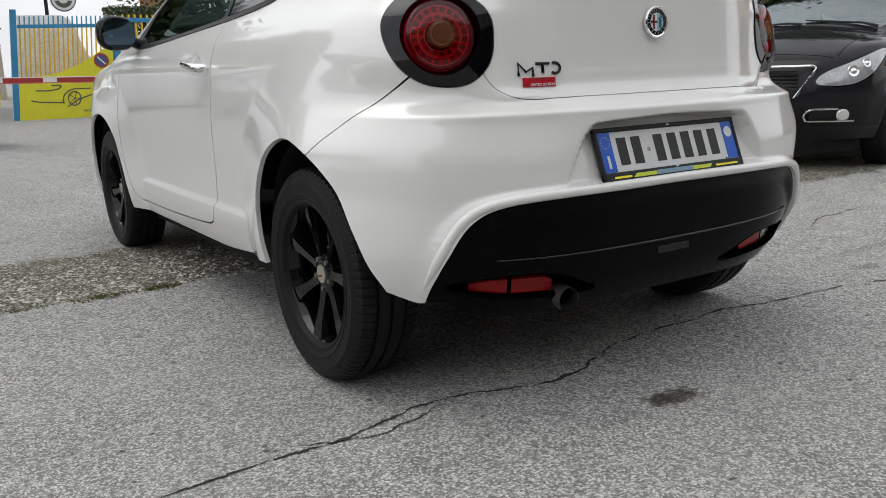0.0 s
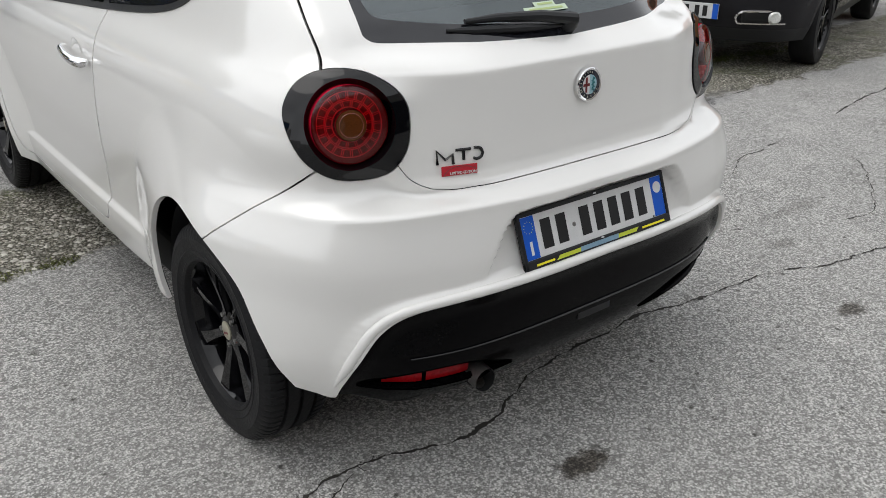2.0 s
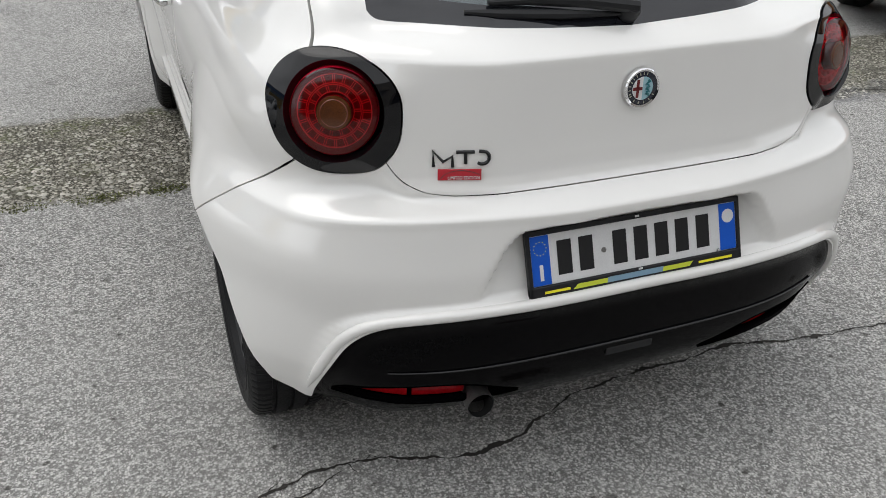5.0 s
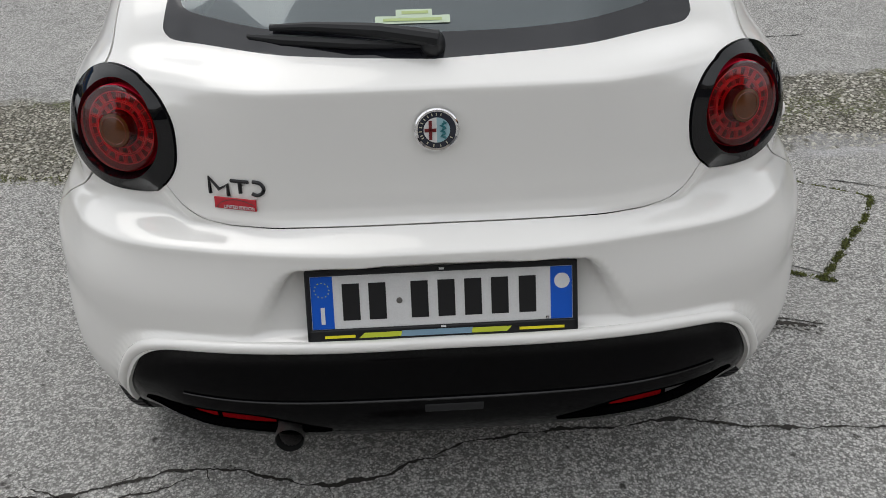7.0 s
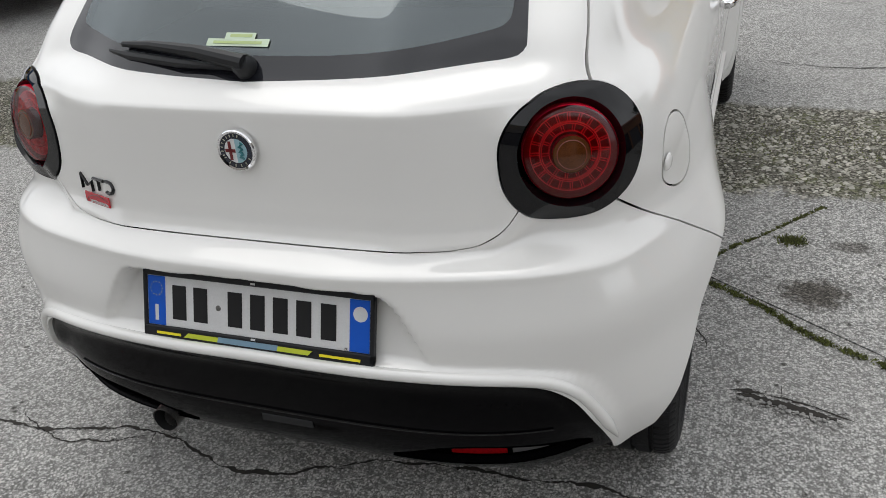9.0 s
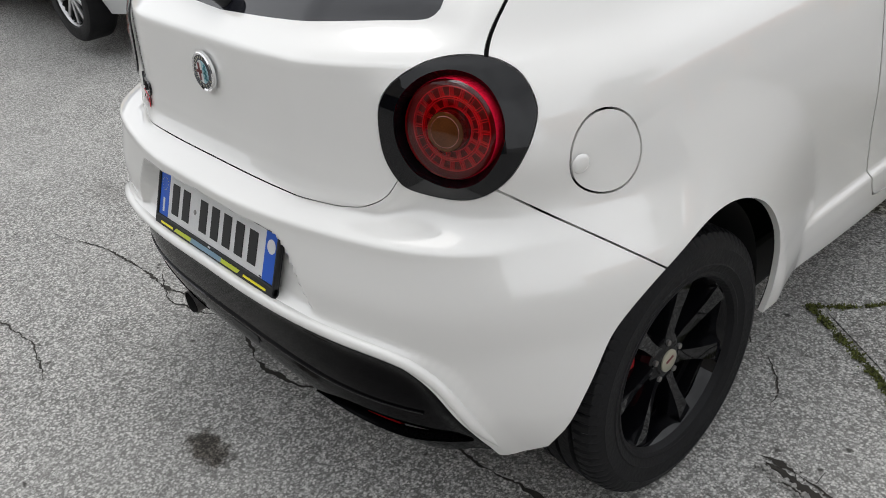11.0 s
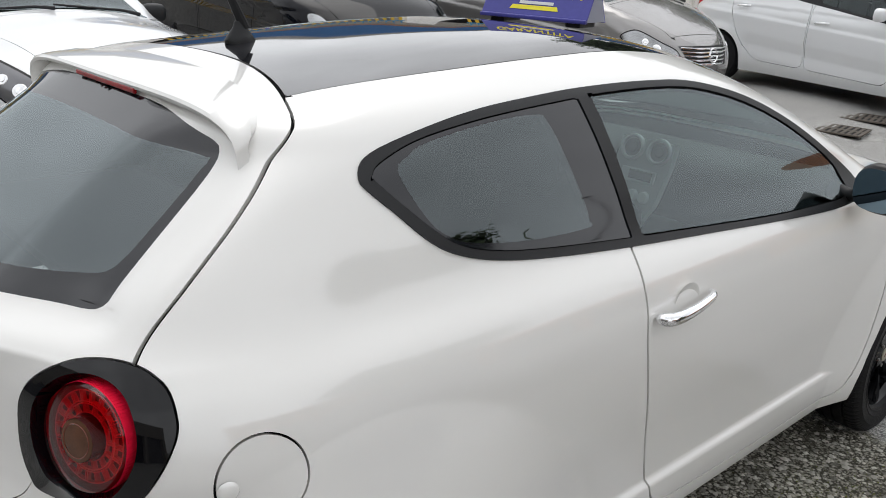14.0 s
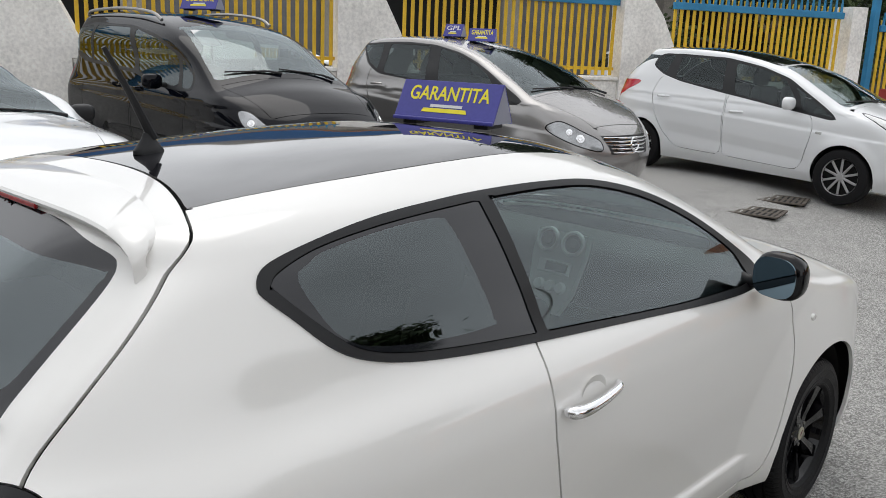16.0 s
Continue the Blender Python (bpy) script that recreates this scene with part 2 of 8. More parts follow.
def sstep(a, b, x):
    t = np.clip((np.asarray(x, float) - a) / (b - a), 0, 1)
    return t * t * (3 - 2 * t)


def coords(bm):
    return np.array([v.co[:] for v in bm.verts])


def cut(bm, field):
    """Splits the faces of bm along field = 0. field takes an (N, 3) array."""
    bm.verts.ensure_lookup_table()
    bm.verts.index_update()
    val = field(coords(bm))
    val = np.where(np.abs(val) < 2e-5, 0, val)
    cross = [e for e in bm.edges if val[e.verts[0].index] * val[e.verts[1].index] < 0]
    marks = {v for v in bm.verts if val[v.index] == 0}
    for e in cross:
        a, b = e.verts
        va, vb = val[a.index], val[b.index]
        _, v = bmesh.utils.edge_split(e, a, abs(va) / (abs(va) + abs(vb)))
        marks.add(v)
    for f in {f for v in marks for f in v.link_faces}:
        on = [v for v in f.verts if v in marks]
        if len(on) == 2 and not any(set(e.verts) == set(on) for e in f.edges):
            try:
                bmesh.utils.face_split(f, on[0], on[1])
            except ValueError:
                pass


def centres(bm):
    return np.array([f.calc_center_median()[:] for f in bm.faces])

# ---- car bodies: one skin, cut into panels ----
def corner(p, q, n, sx, sy):
    """A quarter superellipse from (0, 1) to (1, 0), evenly spaced on the ground."""
    a = np.linspace(0, math.pi / 2, 2000)
    x, u = np.sin(a) ** (2 / q), np.cos(a) ** (2 / p)
    s = np.concatenate([[0], np.cumsum(np.hypot(np.diff(x * sx), np.diff(u * sy)))])
    t = np.linspace(0, s[-1], n)
    return np.interp(t, s, x), np.interp(t, s, u)


def curve_of(pairs):
    xs, ys = np.array([a for a, _ in pairs]), np.array([b for _, b in pairs])

    def f(v):
        # smooth through the pairs: monotone-ish cubic by finite differences
        m = np.gradient(ys, xs)
        v = np.clip(v, xs[0], xs[-1])
        i = np.clip(np.searchsorted(xs, v) - 1, 0, len(xs) - 2)
        h = xs[i + 1] - xs[i]
        t = (v - xs[i]) / h
        return ((1 + 2 * t) * (1 - t) ** 2 * ys[i] + t * (1 - t) ** 2 * h * m[i]
                + t * t * (3 - 2 * t) * ys[i + 1] + t * t * (t - 1) * h * m[i + 1])
    return f


def skin(P):
    """The whole skin of a car as a bmesh, nose towards +y, with its smooth normals kept in a layer."""
    yr, yf, w, zt, crown = (curve_of(P[k]) for k in ("rear", "front", "half", "rail", "crown"))
    ycr, ycf = P["corner_y"]
    nr, ns, nz, nc = P["n"]
    rx, ru = corner(*P["rear_pq"], nr, 0.8, ycr)
    fx, fu = corner(*P["front_pq"], nr, 0.8, P["length"] - ycf)
    side = np.linspace(ycr, ycf, ns + 2)[1:-1]
    kind = np.concatenate([np.zeros(nr), np.ones(ns), np.full(nr, 2)])
    cx = np.concatenate([rx, np.ones(ns), fx[::-1]])
    cu = np.concatenate([ru, side, fu[::-1]])
    v = np.linspace(0, 1, nz)
    if P.get("dense"):
        v = np.interp(v, [0, P["dense"][1], 1], [0, P["dense"][0], 1])
    v = v[None, :]
    z0 = P["floor"]
    N = len(cx)
    y = np.where(kind == 0, ycr - ycr * cu, np.where(kind == 1, cu, ycf + (P["length"] - ycf) * cu))[:, None] + 0 * v
    for _ in range(6):
        z = z0 + (zt(y) - z0) * v
        y = np.where(kind[:, None] == 0, ycr - (ycr - yr(z)) * cu[:, None],
                     np.where(kind[:, None] == 1, cu[:, None], ycf + (yf(z) - ycf) * cu[:, None]))
    top = zt(y)
    roll = np.clip((z - (top - P["roll"])) / P["roll"], 0, 1)
    ww = w(z) - 0.5 * P["roll"] * roll ** 2.5
    x = cx[:, None] * ww
    if P.get("shape"):
        x, y, z = P["shape"](x, y, z, cx[:, None] + 0 * z, kind[:, None] + 0 * z)
    # top: from the rail to the middle
    f = np.linspace(1, 0, nc)[None, 1:]
    xt, yt, zz = x[:, -1:], y[:, -1:], z[:, -1:]
    capx, capy = xt * f, yt + 0 * f
    wide = np.clip(cx[:, None], 0, 1)
    capz = zz + crown(capy) * wide ** 2 * (1 - f ** P.get("crown_power", 2))
    # over the tail the top follows across too
    X = np.concatenate([x, capx], 1)
    Y = np.concatenate([y, capy], 1)
    Z = np.concatenate([z, capz], 1)
    M = X.shape[1]
    verts, faces = [], []
    for sgn in (1, -1):
        base = len(verts)
        verts += [(sgn * X[i, j], Y[i, j], Z[i, j]) for i in range(N) for j in range(M)]
        for i in range(N - 1):
            for j in range(M - 1):
                a, b, c, d = base + i * M + j, base + (i + 1) * M + j, base + (i + 1) * M + j + 1, base + i * M + j + 1
                faces.append((a, b, c, d) if sgn > 0 else (a, d, c, b))
    bm = bmesh.new()
    me = mesh_of("skin", verts, faces)
    bm.from_mesh(me)
    bpy.data.meshes.remove(me)
    bmesh.ops.remove_doubles(bm, verts=bm.verts, dist=0.0006)
    bm.normal_update()
    lay = bm.verts.layers.float_vector.new("nrm")
    for vv in bm.verts:
        vv[lay] = vv.normal
    bm.faces.layers.int.new("lab")
    return bm


def relabel(bm, field, lab, only=None, gap=0.0, gap_only=None):
    """Cuts along field = 0; faces inside (minus) become lab. gap: a joint of that width, faces labelled -1."""
    L = bm.faces.layers.int["lab"]
    if gap:
        cut(bm, lambda p: field(p) - gap / 2)
        cut(bm, lambda p: field(p) + gap / 2)
    else:
        cut(bm, field)
    val = field(centres(bm))
    for f, q in zip(bm.faces, val):
        if only is not None and f[L] not in only:
            continue
        if gap and abs(q) < gap / 2:
            if gap_only is None or gap_only(f.calc_center_median()):
                f[L] = -1
        elif q < 0:
            f[L] = lab


def panel(bm, labs, name, mat, parent, rim=0.014, label="", side=0, offset=0.0, keep=None):
    """The faces with those labels as one mesh with a turned-in rim. side: 1 or -1 keeps that side of the car."""
    L = bm.faces.layers.int["lab"]
    N = bm.verts.layers.float_vector["nrm"]
    fs = [f for f in bm.faces if f[L] in labs and (not side or f.calc_center_median().x * side > 0) and (keep is None or keep(f.calc_center_median()))]
    if not fs:
        return None
    idx, verts, norms, faces = {}, [], [], []
    for f in fs:
        for v in f.verts:
            if v not in idx:
                idx[v] = len(verts)
                n = Vector(v[N])
                n = n.normalized() if n.length > 1e-6 else v.normal.copy()
                verts.append(v.co + n * offset)
                norms.append(n)
        faces.append([idx[v] for v in f.verts])
    count = {}
    for f in faces:
        for a, b in zip(f, f[1:] + f[:1]):
            count[(a, b)] = True
    nskin = len(faces)
    rimidx = {}

    def rv(i, inn):
        k = (i, inn)
        if k not in rimidx:
            rimidx[k] = len(verts)
            verts.append(verts[i] - norms[i] * (rim if inn else 0.0))
            norms.append(None)
        return rimidx[k]
    if rim:
        for (a, b) in list(count):
            if (b, a) not in count:
                faces.append([rv(b, 0), rv(a, 0), rv(a, 1), rv(b, 1)])
    me = mesh_of(name, verts, faces, mat, True)
    tmp = [v.normal.copy() for v in me.vertices]
    me.normals_split_custom_set_from_vertices([tuple(n) if n is not None else tuple(t) for n, t in zip(norms, tmp)])
    ob = new(name, me)
    ob.parent = parent
    if label:
        ob["label"] = label
    return ob


def drop(bm, labs):
    L = bm.faces.layers.int["lab"]
    bmesh.ops.delete(bm, geom=[f for f in bm.faces if f[L] in labs], context="FACES")

from mathutils.bvhtree import BVHTree
# ---- the white hatchback ----
HUB_R, HUB_F, HUB_Z, TYRE = 0.59, 3.10, 0.313, 0.314
RECESS = spline([(0.41, 0.575), (0.385, 0.60), (0.345, 0.665), (0.315, 0.712), (0.285, 0.736), (0.24, 0.744), (0.0, 0.752)], 6)
RECESS = np.concatenate([RECESS, [(-a, b) for a, b in RECESS[-2::-1]]])
FLANGE = [(0.0, 0.599), (0.41, 0.595), (0.585, 0.581), (0.664, 0.543), (0.711, 0.465), (0.732, 0.38), (0.738, 0.31), (0.75, 0.15)]
BLACK = [(0.0, 0.568), (0.37, 0.564), (0.552, 0.551), (0.631, 0.514), (0.678, 0.438), (0.702, 0.36), (0.708, 0.295), (0.725, 0.15)]


def below(curve, n=10):
    """A closed shape under a curve given for one side of the car, both sides."""
    c = spline(curve, n)
    return np.concatenate([c[::-1], [(-a, b) for a, b in c[1:]]])


FLANGE_P, BLACK_P = below(FLANGE), below(BLACK)


def hero_shape(x, y, z, cx, kind):
    # swollen wings over the wheels
    bulge = 0.015 * (1 - sstep(0.405, 0.430, z)) * sstep(0.75, 0.95, y) * (1 - sstep(2.70, 2.9, y))
    for hub in (HUB_R, HUB_F):
        r = np.hypot(y - hub, z - HUB_Z)
        bulge = np.maximum(bulge, 0.060 * np.clip((0.625 - r) / 0.25, 0, 1) ** 1.15)
    x = x + bulge * sstep(0.82, 1.0, cx)
    # the bumper's flanks stand as wide as the wings
    x = x + 0.038 * sstep(0.36, 0.56, z) * (1 - sstep(0.68, 0.82, z)) * (1 - sstep(0.40, 0.72, y)) * sstep(0.68, 0.90, cx)
    x = x + 0.050 * (1 - sstep(0.32, 0.60, z)) * (1 - sstep(0.30, 0.62, y)) * sstep(0.6, 0.95, cx)
    # the tailgate's lower corners draw forward beside the lamps
    ax = np.abs(x)
    # the bumper is rounder in plan than the tailgate
    wide = sstep(0.48, 0.60, ax)
    aft = (kind == 0) * (1 - sstep(0.25, 0.65, y))
    # the fold under the rear window dies out before the lamps
    y = y + 0.013 * np.exp(-((z - 1.066) / 0.034) ** 2) * sstep(0.42, 0.54, ax) * aft
    y = y + 0.026 * sstep(0.50, 0.72, ax) * (1 - sstep(0.30, 0.44, z)) * aft
    y = y + (0.012 + 0.020 * sstep(0.64, 0.77, z)) * sstep(0.12, 0.52, ax) * sstep(0.42, 0.56, z) * (1 - sstep(0.785 + 0.035 * wide, 0.815 + 0.105 * wide, z)) * aft
    y = y + 0.029 * sstep(0.30, 0.49, ax) * (1 - sstep(0.53, 0.72, ax)) * sstep(0.775, 0.802, z) * (1 - sstep(1.05, 1.17, z)) * (kind == 0)
    y = y + 0.045 * sstep(0.26, 0.47, ax) * (1 - sstep(0.51, 0.62, ax)) * sstep(1.078, 1.118, z) * (1 - sstep(1.33, 1.39, z)) * (kind == 0)
    back = (kind == 0) & (cx < 0.93)
    # number plate bay
    d = sdf_poly(np.stack([x.ravel(), z.ravel()], 1), RECESS).reshape(x.shape)
    plane = -(0.70 - z) * 0.38 + 0.016
    deep = sstep(0.0, 1.0, -d / np.where(z > 0.725, 0.012, 0.020))
    y = np.where(back & (plane > y), y + (plane - y) * deep, y)
    # raised lip round the black lower bumper, and the bumper drawn in under it
    q = np.stack([x.ravel(), z.ravel()], 1)
    df, db = sdf_poly(q, FLANGE_P).reshape(x.shape), sdf_poly(q, BLACK_P).reshape(x.shape)
    lip = np.clip(-df / 0.016, 0, 1) * (1 - sstep(0.0, 0.06, -db))
    out = 0.019 * lip * (kind == 0) * (y < 0.3)
    y = y - out * (1 - 0.6 * sstep(0.74, 0.95, cx))
    return x, y, z


HERO = dict(
    floor=0.20, length=3.97, corner_y=(0.90, 3.2), n=(130, 120, 240, 22), dense=(0.755, 0.86),
    rear_pq=(5, 4), front_pq=(3.5, 3.2), roll=0.05,
    rear=[(0.17, 0.12), (0.25, 0.035), (0.31, -0.008), (0.36, -0.026), (0.42, -0.036), (0.50, -0.043), (0.55, -0.046), (0.60, -0.05), (0.70, -0.046), (0.755, -0.043), (0.770, -0.042), (0.7745, -0.040), (0.779, -0.031), (0.806, 0.018), (0.83, 0.034), (0.87, 0.042),
          (0.95, 0.048), (1.035, 0.0515), (1.060, 0.0535), (1.0655, 0.0555), (1.071, 0.063), (1.10, 0.105), (1.15, 0.16), (1.25, 0.28), (1.34, 0.40), (1.40, 0.49), (1.45, 0.55)],
    front=[(0.17, 3.86), (0.4, 3.96), (0.6, 3.97), (0.75, 3.92), (0.9, 3.75), (1.0, 3.6), (1.45, 3.5)],
    half=[(0.17, 0.71), (0.25, 0.755), (0.35, 0.778), (0.45, 0.783), (0.55, 0.79), (0.70, 0.805), (0.85, 0.808), (0.95, 0.797), (1.02, 0.768), (1.08, 0.722),
          (1.20, 0.665), (1.30, 0.612), (1.38, 0.56), (1.45, 0.51)],
    rail=[(-0.1, 1.39), (0.5, 1.395), (0.7, 1.408), (1.0, 1.42), (1.36, 1.43), (1.7, 1.428), (1.95, 1.40), (2.2, 1.335), (2.5, 1.20), (2.75, 1.075), (2.95, 0.99), (3.3, 0.93), (3.7, 0.84), (3.97, 0.74)],
    crown=[(0.0, 0.03), (0.6, 0.038), (1.0, 0.064), (1.4, 0.078), (1.95, 0.075), (2.4, 0.070), (2.85, 0.07), (3.2, 0.09), (3.9, 0.06)],
    crown_power=3.4, shape=hero_shape)

hero = thing("hatchback_car", Matrix(), "pearl white three-door hatchback with black roof and black alloy wheels", "car")
hs = skin(HERO)

ARCH = spline([(0.205, 0.10), (0.194, 0.316), (0.212, 0.40), (0.247, 0.49), (0.308, 0.60), (0.40, 0.672), (0.50, 0.706), (0.61, 0.712), (0.72, 0.687), (0.815, 0.632),
               (0.885, 0.55), (0.918, 0.46), (0.912, 0.37), (0.893, 0.27), (0.875, 0.10)], 6)
DLO = spline([(0.672, 1.300), (0.705, 1.334), (0.838, 1.363), (1.004, 1.386), (1.187, 1.399), (1.375, 1.407), (1.62, 1.408), (1.83, 1.396), (2.05, 1.35), (2.25, 1.272), (2.43, 1.175), (2.565, 1.085),
              (2.56, 1.03), (2.45, 1.014), (2.229, 1.018), (1.772, 1.046), (1.373, 1.071), (1.126, 1.092), (0.963, 1.114), (0.855, 1.143), (0.789, 1.18), (0.728, 1.237), (0.687, 1.275)], 6, True)
QGLASS = np.concatenate([spline([(0.70, 1.298), (0.725, 1.318), (0.83, 1.347), (0.992, 1.367), (1.16, 1.379), (1.336, 1.388)], 6),
                         spline([(1.385, 1.088), (1.134, 1.11), (0.969, 1.131), (0.868, 1.158), (0.808, 1.196), (0.735, 1.262)], 6)])
QCLEAR = spline([(0.763, 1.299), (0.80, 1.325), (0.856, 1.342), (1.04, 1.362), (1.185, 1.366), (1.21, 1.35), (1.228, 1.285), (1.255, 1.15), (1.235, 1.131), (1.05, 1.137), (0.899, 1.158), (0.84, 1.18), (0.801, 1.215)], 5, True)
DGLASS = np.concatenate([spline([(1.385, 1.39), (1.617, 1.392), (1.82, 1.38), (2.03, 1.335), (2.23, 1.258), (2.40, 1.165), (2.47, 1.115)], 6),
                         spline([(2.49, 1.065), (2.45, 1.037), (2.20, 1.040), (1.935, 1.051), (1.425, 1.086)], 6)])
DOOR = np.concatenate([spline([(1.376, 1.10), (1.364, 1.005), (1.372, 0.847), (1.424, 0.648), (1.486, 0.429), (1.515, 0.362), (1.56, 0.335), (1.75, 0.322), (2.2, 0.31), (2.60, 0.312)], 6),
                       spline([(2.64, 0.336), (2.70, 0.446), (2.755, 0.628), (2.78, 0.781), (2.75, 0.918), (2.66, 1.02), (2.50, 1.08)], 6)])
RGLASS = spline([(0.0, 1.102), (0.174, 1.108), (0.32, 1.115), (0.42, 1.117), (0.487, 1.119), (0.512, 1.126), (0.519, 1.15), (0.490, 1.277), (0.462, 1.335), (0.42, 1.362), (0.25, 1.39), (0.0, 1.392)], 6)
RGLASS = np.concatenate([RGLASS[:-1], [(-a, b) for a, b in RGLASS[:0:-1]]])
RCLEAR = spline([(0.0, 1.140), (0.17, 1.142), (0.35, 1.153), (0.44, 1.162), (0.477, 1.171), (0.485, 1.195), (0.474, 1.26), (0.458, 1.312), (0.435, 1.332), (0.22, 1.345), (0.0, 1.348)], 6)
RCLEAR = np.concatenate([RCLEAR[:-1], [(-a, b) for a, b in RCLEAR[:0:-1]]])
LAMP = spline([(0.426, 0.97), (0.433, 1.012), (0.460, 1.044), (0.512, 1.070), (0.575, 1.080), (0.63, 1.074), (0.670, 1.055), (0.692, 1.025), (0.696, 0.993), (0.676, 0.947), (0.64, 0.902), (0.592, 0.872),
               (0.54, 0.862), (0.492, 0.865), (0.454, 0.886), (0.431, 0.922)], 6, True)
LAMP[:, 1] = 1.081 - (1.08 - LAMP[:, 1]) * 1.095
zb = curve_of([(0, 0.806), (0.36, 0.805), (0.42, 0.804), (0.470, 0.814), (0.510, 0.841), (0.540, 0.886), (0.565, 0.92), (0.62, 0.93), (0.66, 0.912), (0.699, 0.878), (0.748, 0.829), (0.802, 0.754), (0.848, 0.678), (0.95, 0.52)])
yd = curve_of([(0.8, 0.16), (0.95, 0.16), (1.0, 0.18), (1.05, 0.213), (1.083, 0.241), (1.121, 0.277), (1.181, 0.345), (1.247, 0.428), (1.314, 0.511), (1.369, 0.576), (1.40, 0.61), (1.46, 0.65)])
FAR = 0.5


def side_field(poly):
    return lambda p: np.where(np.abs(p[:, 0]) > 0.3, sdf_poly(p[:, 1:3], poly), FAR)


def rear_field(poly, y_most):
    return lambda p: np.where(p[:, 1] < y_most, sdf_poly(p[:, [0, 2]], poly), FAR)


def lamp_field(p):
    s = (np.abs(p[:, 0]) + p[:, 1]) / math.sqrt(2)
    return np.where(p[:, 1] < 0.6, sdf_poly(np.stack([s, p[:, 2]], 1), LAMP), FAR)


def bumper_field(p):
    ax = np.abs(p[:, 0])
    slope = (zb(ax + 0.002) - zb(ax - 0.002)) / 0.004
    f = (p[:, 2] - zb(ax)) / np.sqrt(1 + slope ** 2) * 2.0
    g = (p[:, 2] - np.interp(p[:, 1], [0.10, 0.175, 0.415, 0.60], [0.942, 0.879, 0.678, 0.523])) / 1.3
    return np.maximum(np.where(ax > 0.64, g, f), p[:, 1] - 0.56)


def hatch_field(p):
    w = sstep(1.372, 1.412, p[:, 2])
    yb = yd(p[:, 2]) * (1 - w) + (0.712 - 0.42 * p[:, 0] ** 2) * w
    return (p[:, 1] - yb) * 0.8


def roof_field(p):
    edge = 0.425 - 0.02 * sstep(1.0, 1.9, p[:, 1])
    return np.maximum(np.maximum(np.abs(p[:, 0]) - edge, p[:, 1] - 1.98), np.where(p[:, 2] > 1.2, 0.716 - 0.42 * p[:, 0] ** 2 - p[:, 1], FAR))


def screen_field(p):
    y, x = p[:, 1], np.abs(p[:, 0])
    edge = np.interp(y, [1.9, 2.9], [0.44, 0.60])
    return np.maximum(np.maximum(2.0 - y, y - 2.86), np.where(p[:, 2] > 0.9, x - edge, FAR))


def arch_field(p):
    return np.where(np.abs(p[:, 0]) > 0.45, np.minimum(sdf_poly(p[:, 1:3], ARCH), sdf_poly(p[:, 1:3] - np.array([HUB_F - HUB_R, 0]), ARCH)), FAR)


FENDER, BUMPER, HATCH, LAMPS, BLACKP, ROOF, SCREEN, DLOB, QG, QC, DG, DOORS, RG, RC, FUEL, GONE = 0, 1, 2, 3, 4, 5, 6, 7, 8, 9, 10, 11, 12, 13, 14, 99
relabel(hs, lambda p: np.where(p[:, 1] < 0.4, p[:, 2] - 0.240 - 0.069 * sstep(0.52, 0.71, np.abs(p[:, 0])) - 0.5 * np.maximum(np.abs(p[:, 0]) - 0.722, 0), np.where(p[:, 1] < 2.8, p[:, 2] - 0.262 - 0.036 * (1 - sstep(0.90, 1.5, p[:, 1])), FAR)), GONE)
drop(hs, {GONE})
relabel(hs, arch_field, GONE)
drop(hs, {GONE})
relabel(hs, side_field(DOOR), DOORS, {FENDER}, 0.007)
relabel(hs, side_field(DLO), DLOB, {FENDER, DOORS, -1})
relabel(hs, side_field(QGLASS), QG, {DLOB}, 0.0022)
relabel(hs, side_field(QCLEAR), QC, {QG})
relabel(hs, side_field(DGLASS), DG, {DLOB}, 0.004)
relabel(hs, hatch_field, HATCH, {FENDER}, 0.005)
relabel(hs, bumper_field, BUMPER, {FENDER, HATCH, -1}, 0.004)
relabel(hs, lamp_field, LAMPS, {FENDER, HATCH, BUMPER, -1}, 0.0035)
LAMP_AX = Vector((0.33, -0.92, 0.16)).normalized()
LAMP_C = Vector((0.613, 0.172, 0.966))


def lens_field(p):
    q = np.stack([np.abs(p[:, 0]), p[:, 1], p[:, 2]], 1) - np.array(LAMP_C)
    a = np.array(LAMP_AX)
    along = q @ a
    return np.where(p[:, 1] < 0.6, np.sqrt(np.maximum((q * q).sum(1) - along ** 2, 0)) - 0.098, FAR)


relabel(hs, lens_field, GONE, {LAMPS})
drop(hs, {GONE})
relabel(hs, rear_field(BLACK_P, 0.32), BLACKP, {BUMPER})
BAY = spline([(0.668, 0.352), (0.55, 0.368), (0.40, 0.362), (0.29, 0.322), (0.25, 0.296), (0.34, 0.292), (0.50, 0.303), (0.62, 0.326)], 4, True)
low_skin = BVHTree.FromBMesh(hs)


def low_y(ax_, z_=0.34):
    hit = low_skin.ray_cast(Vector((ax_, -1, z_)), Vector((0, 1, 0)))
    return hit[0].y if hit[0] is not None else 0.1


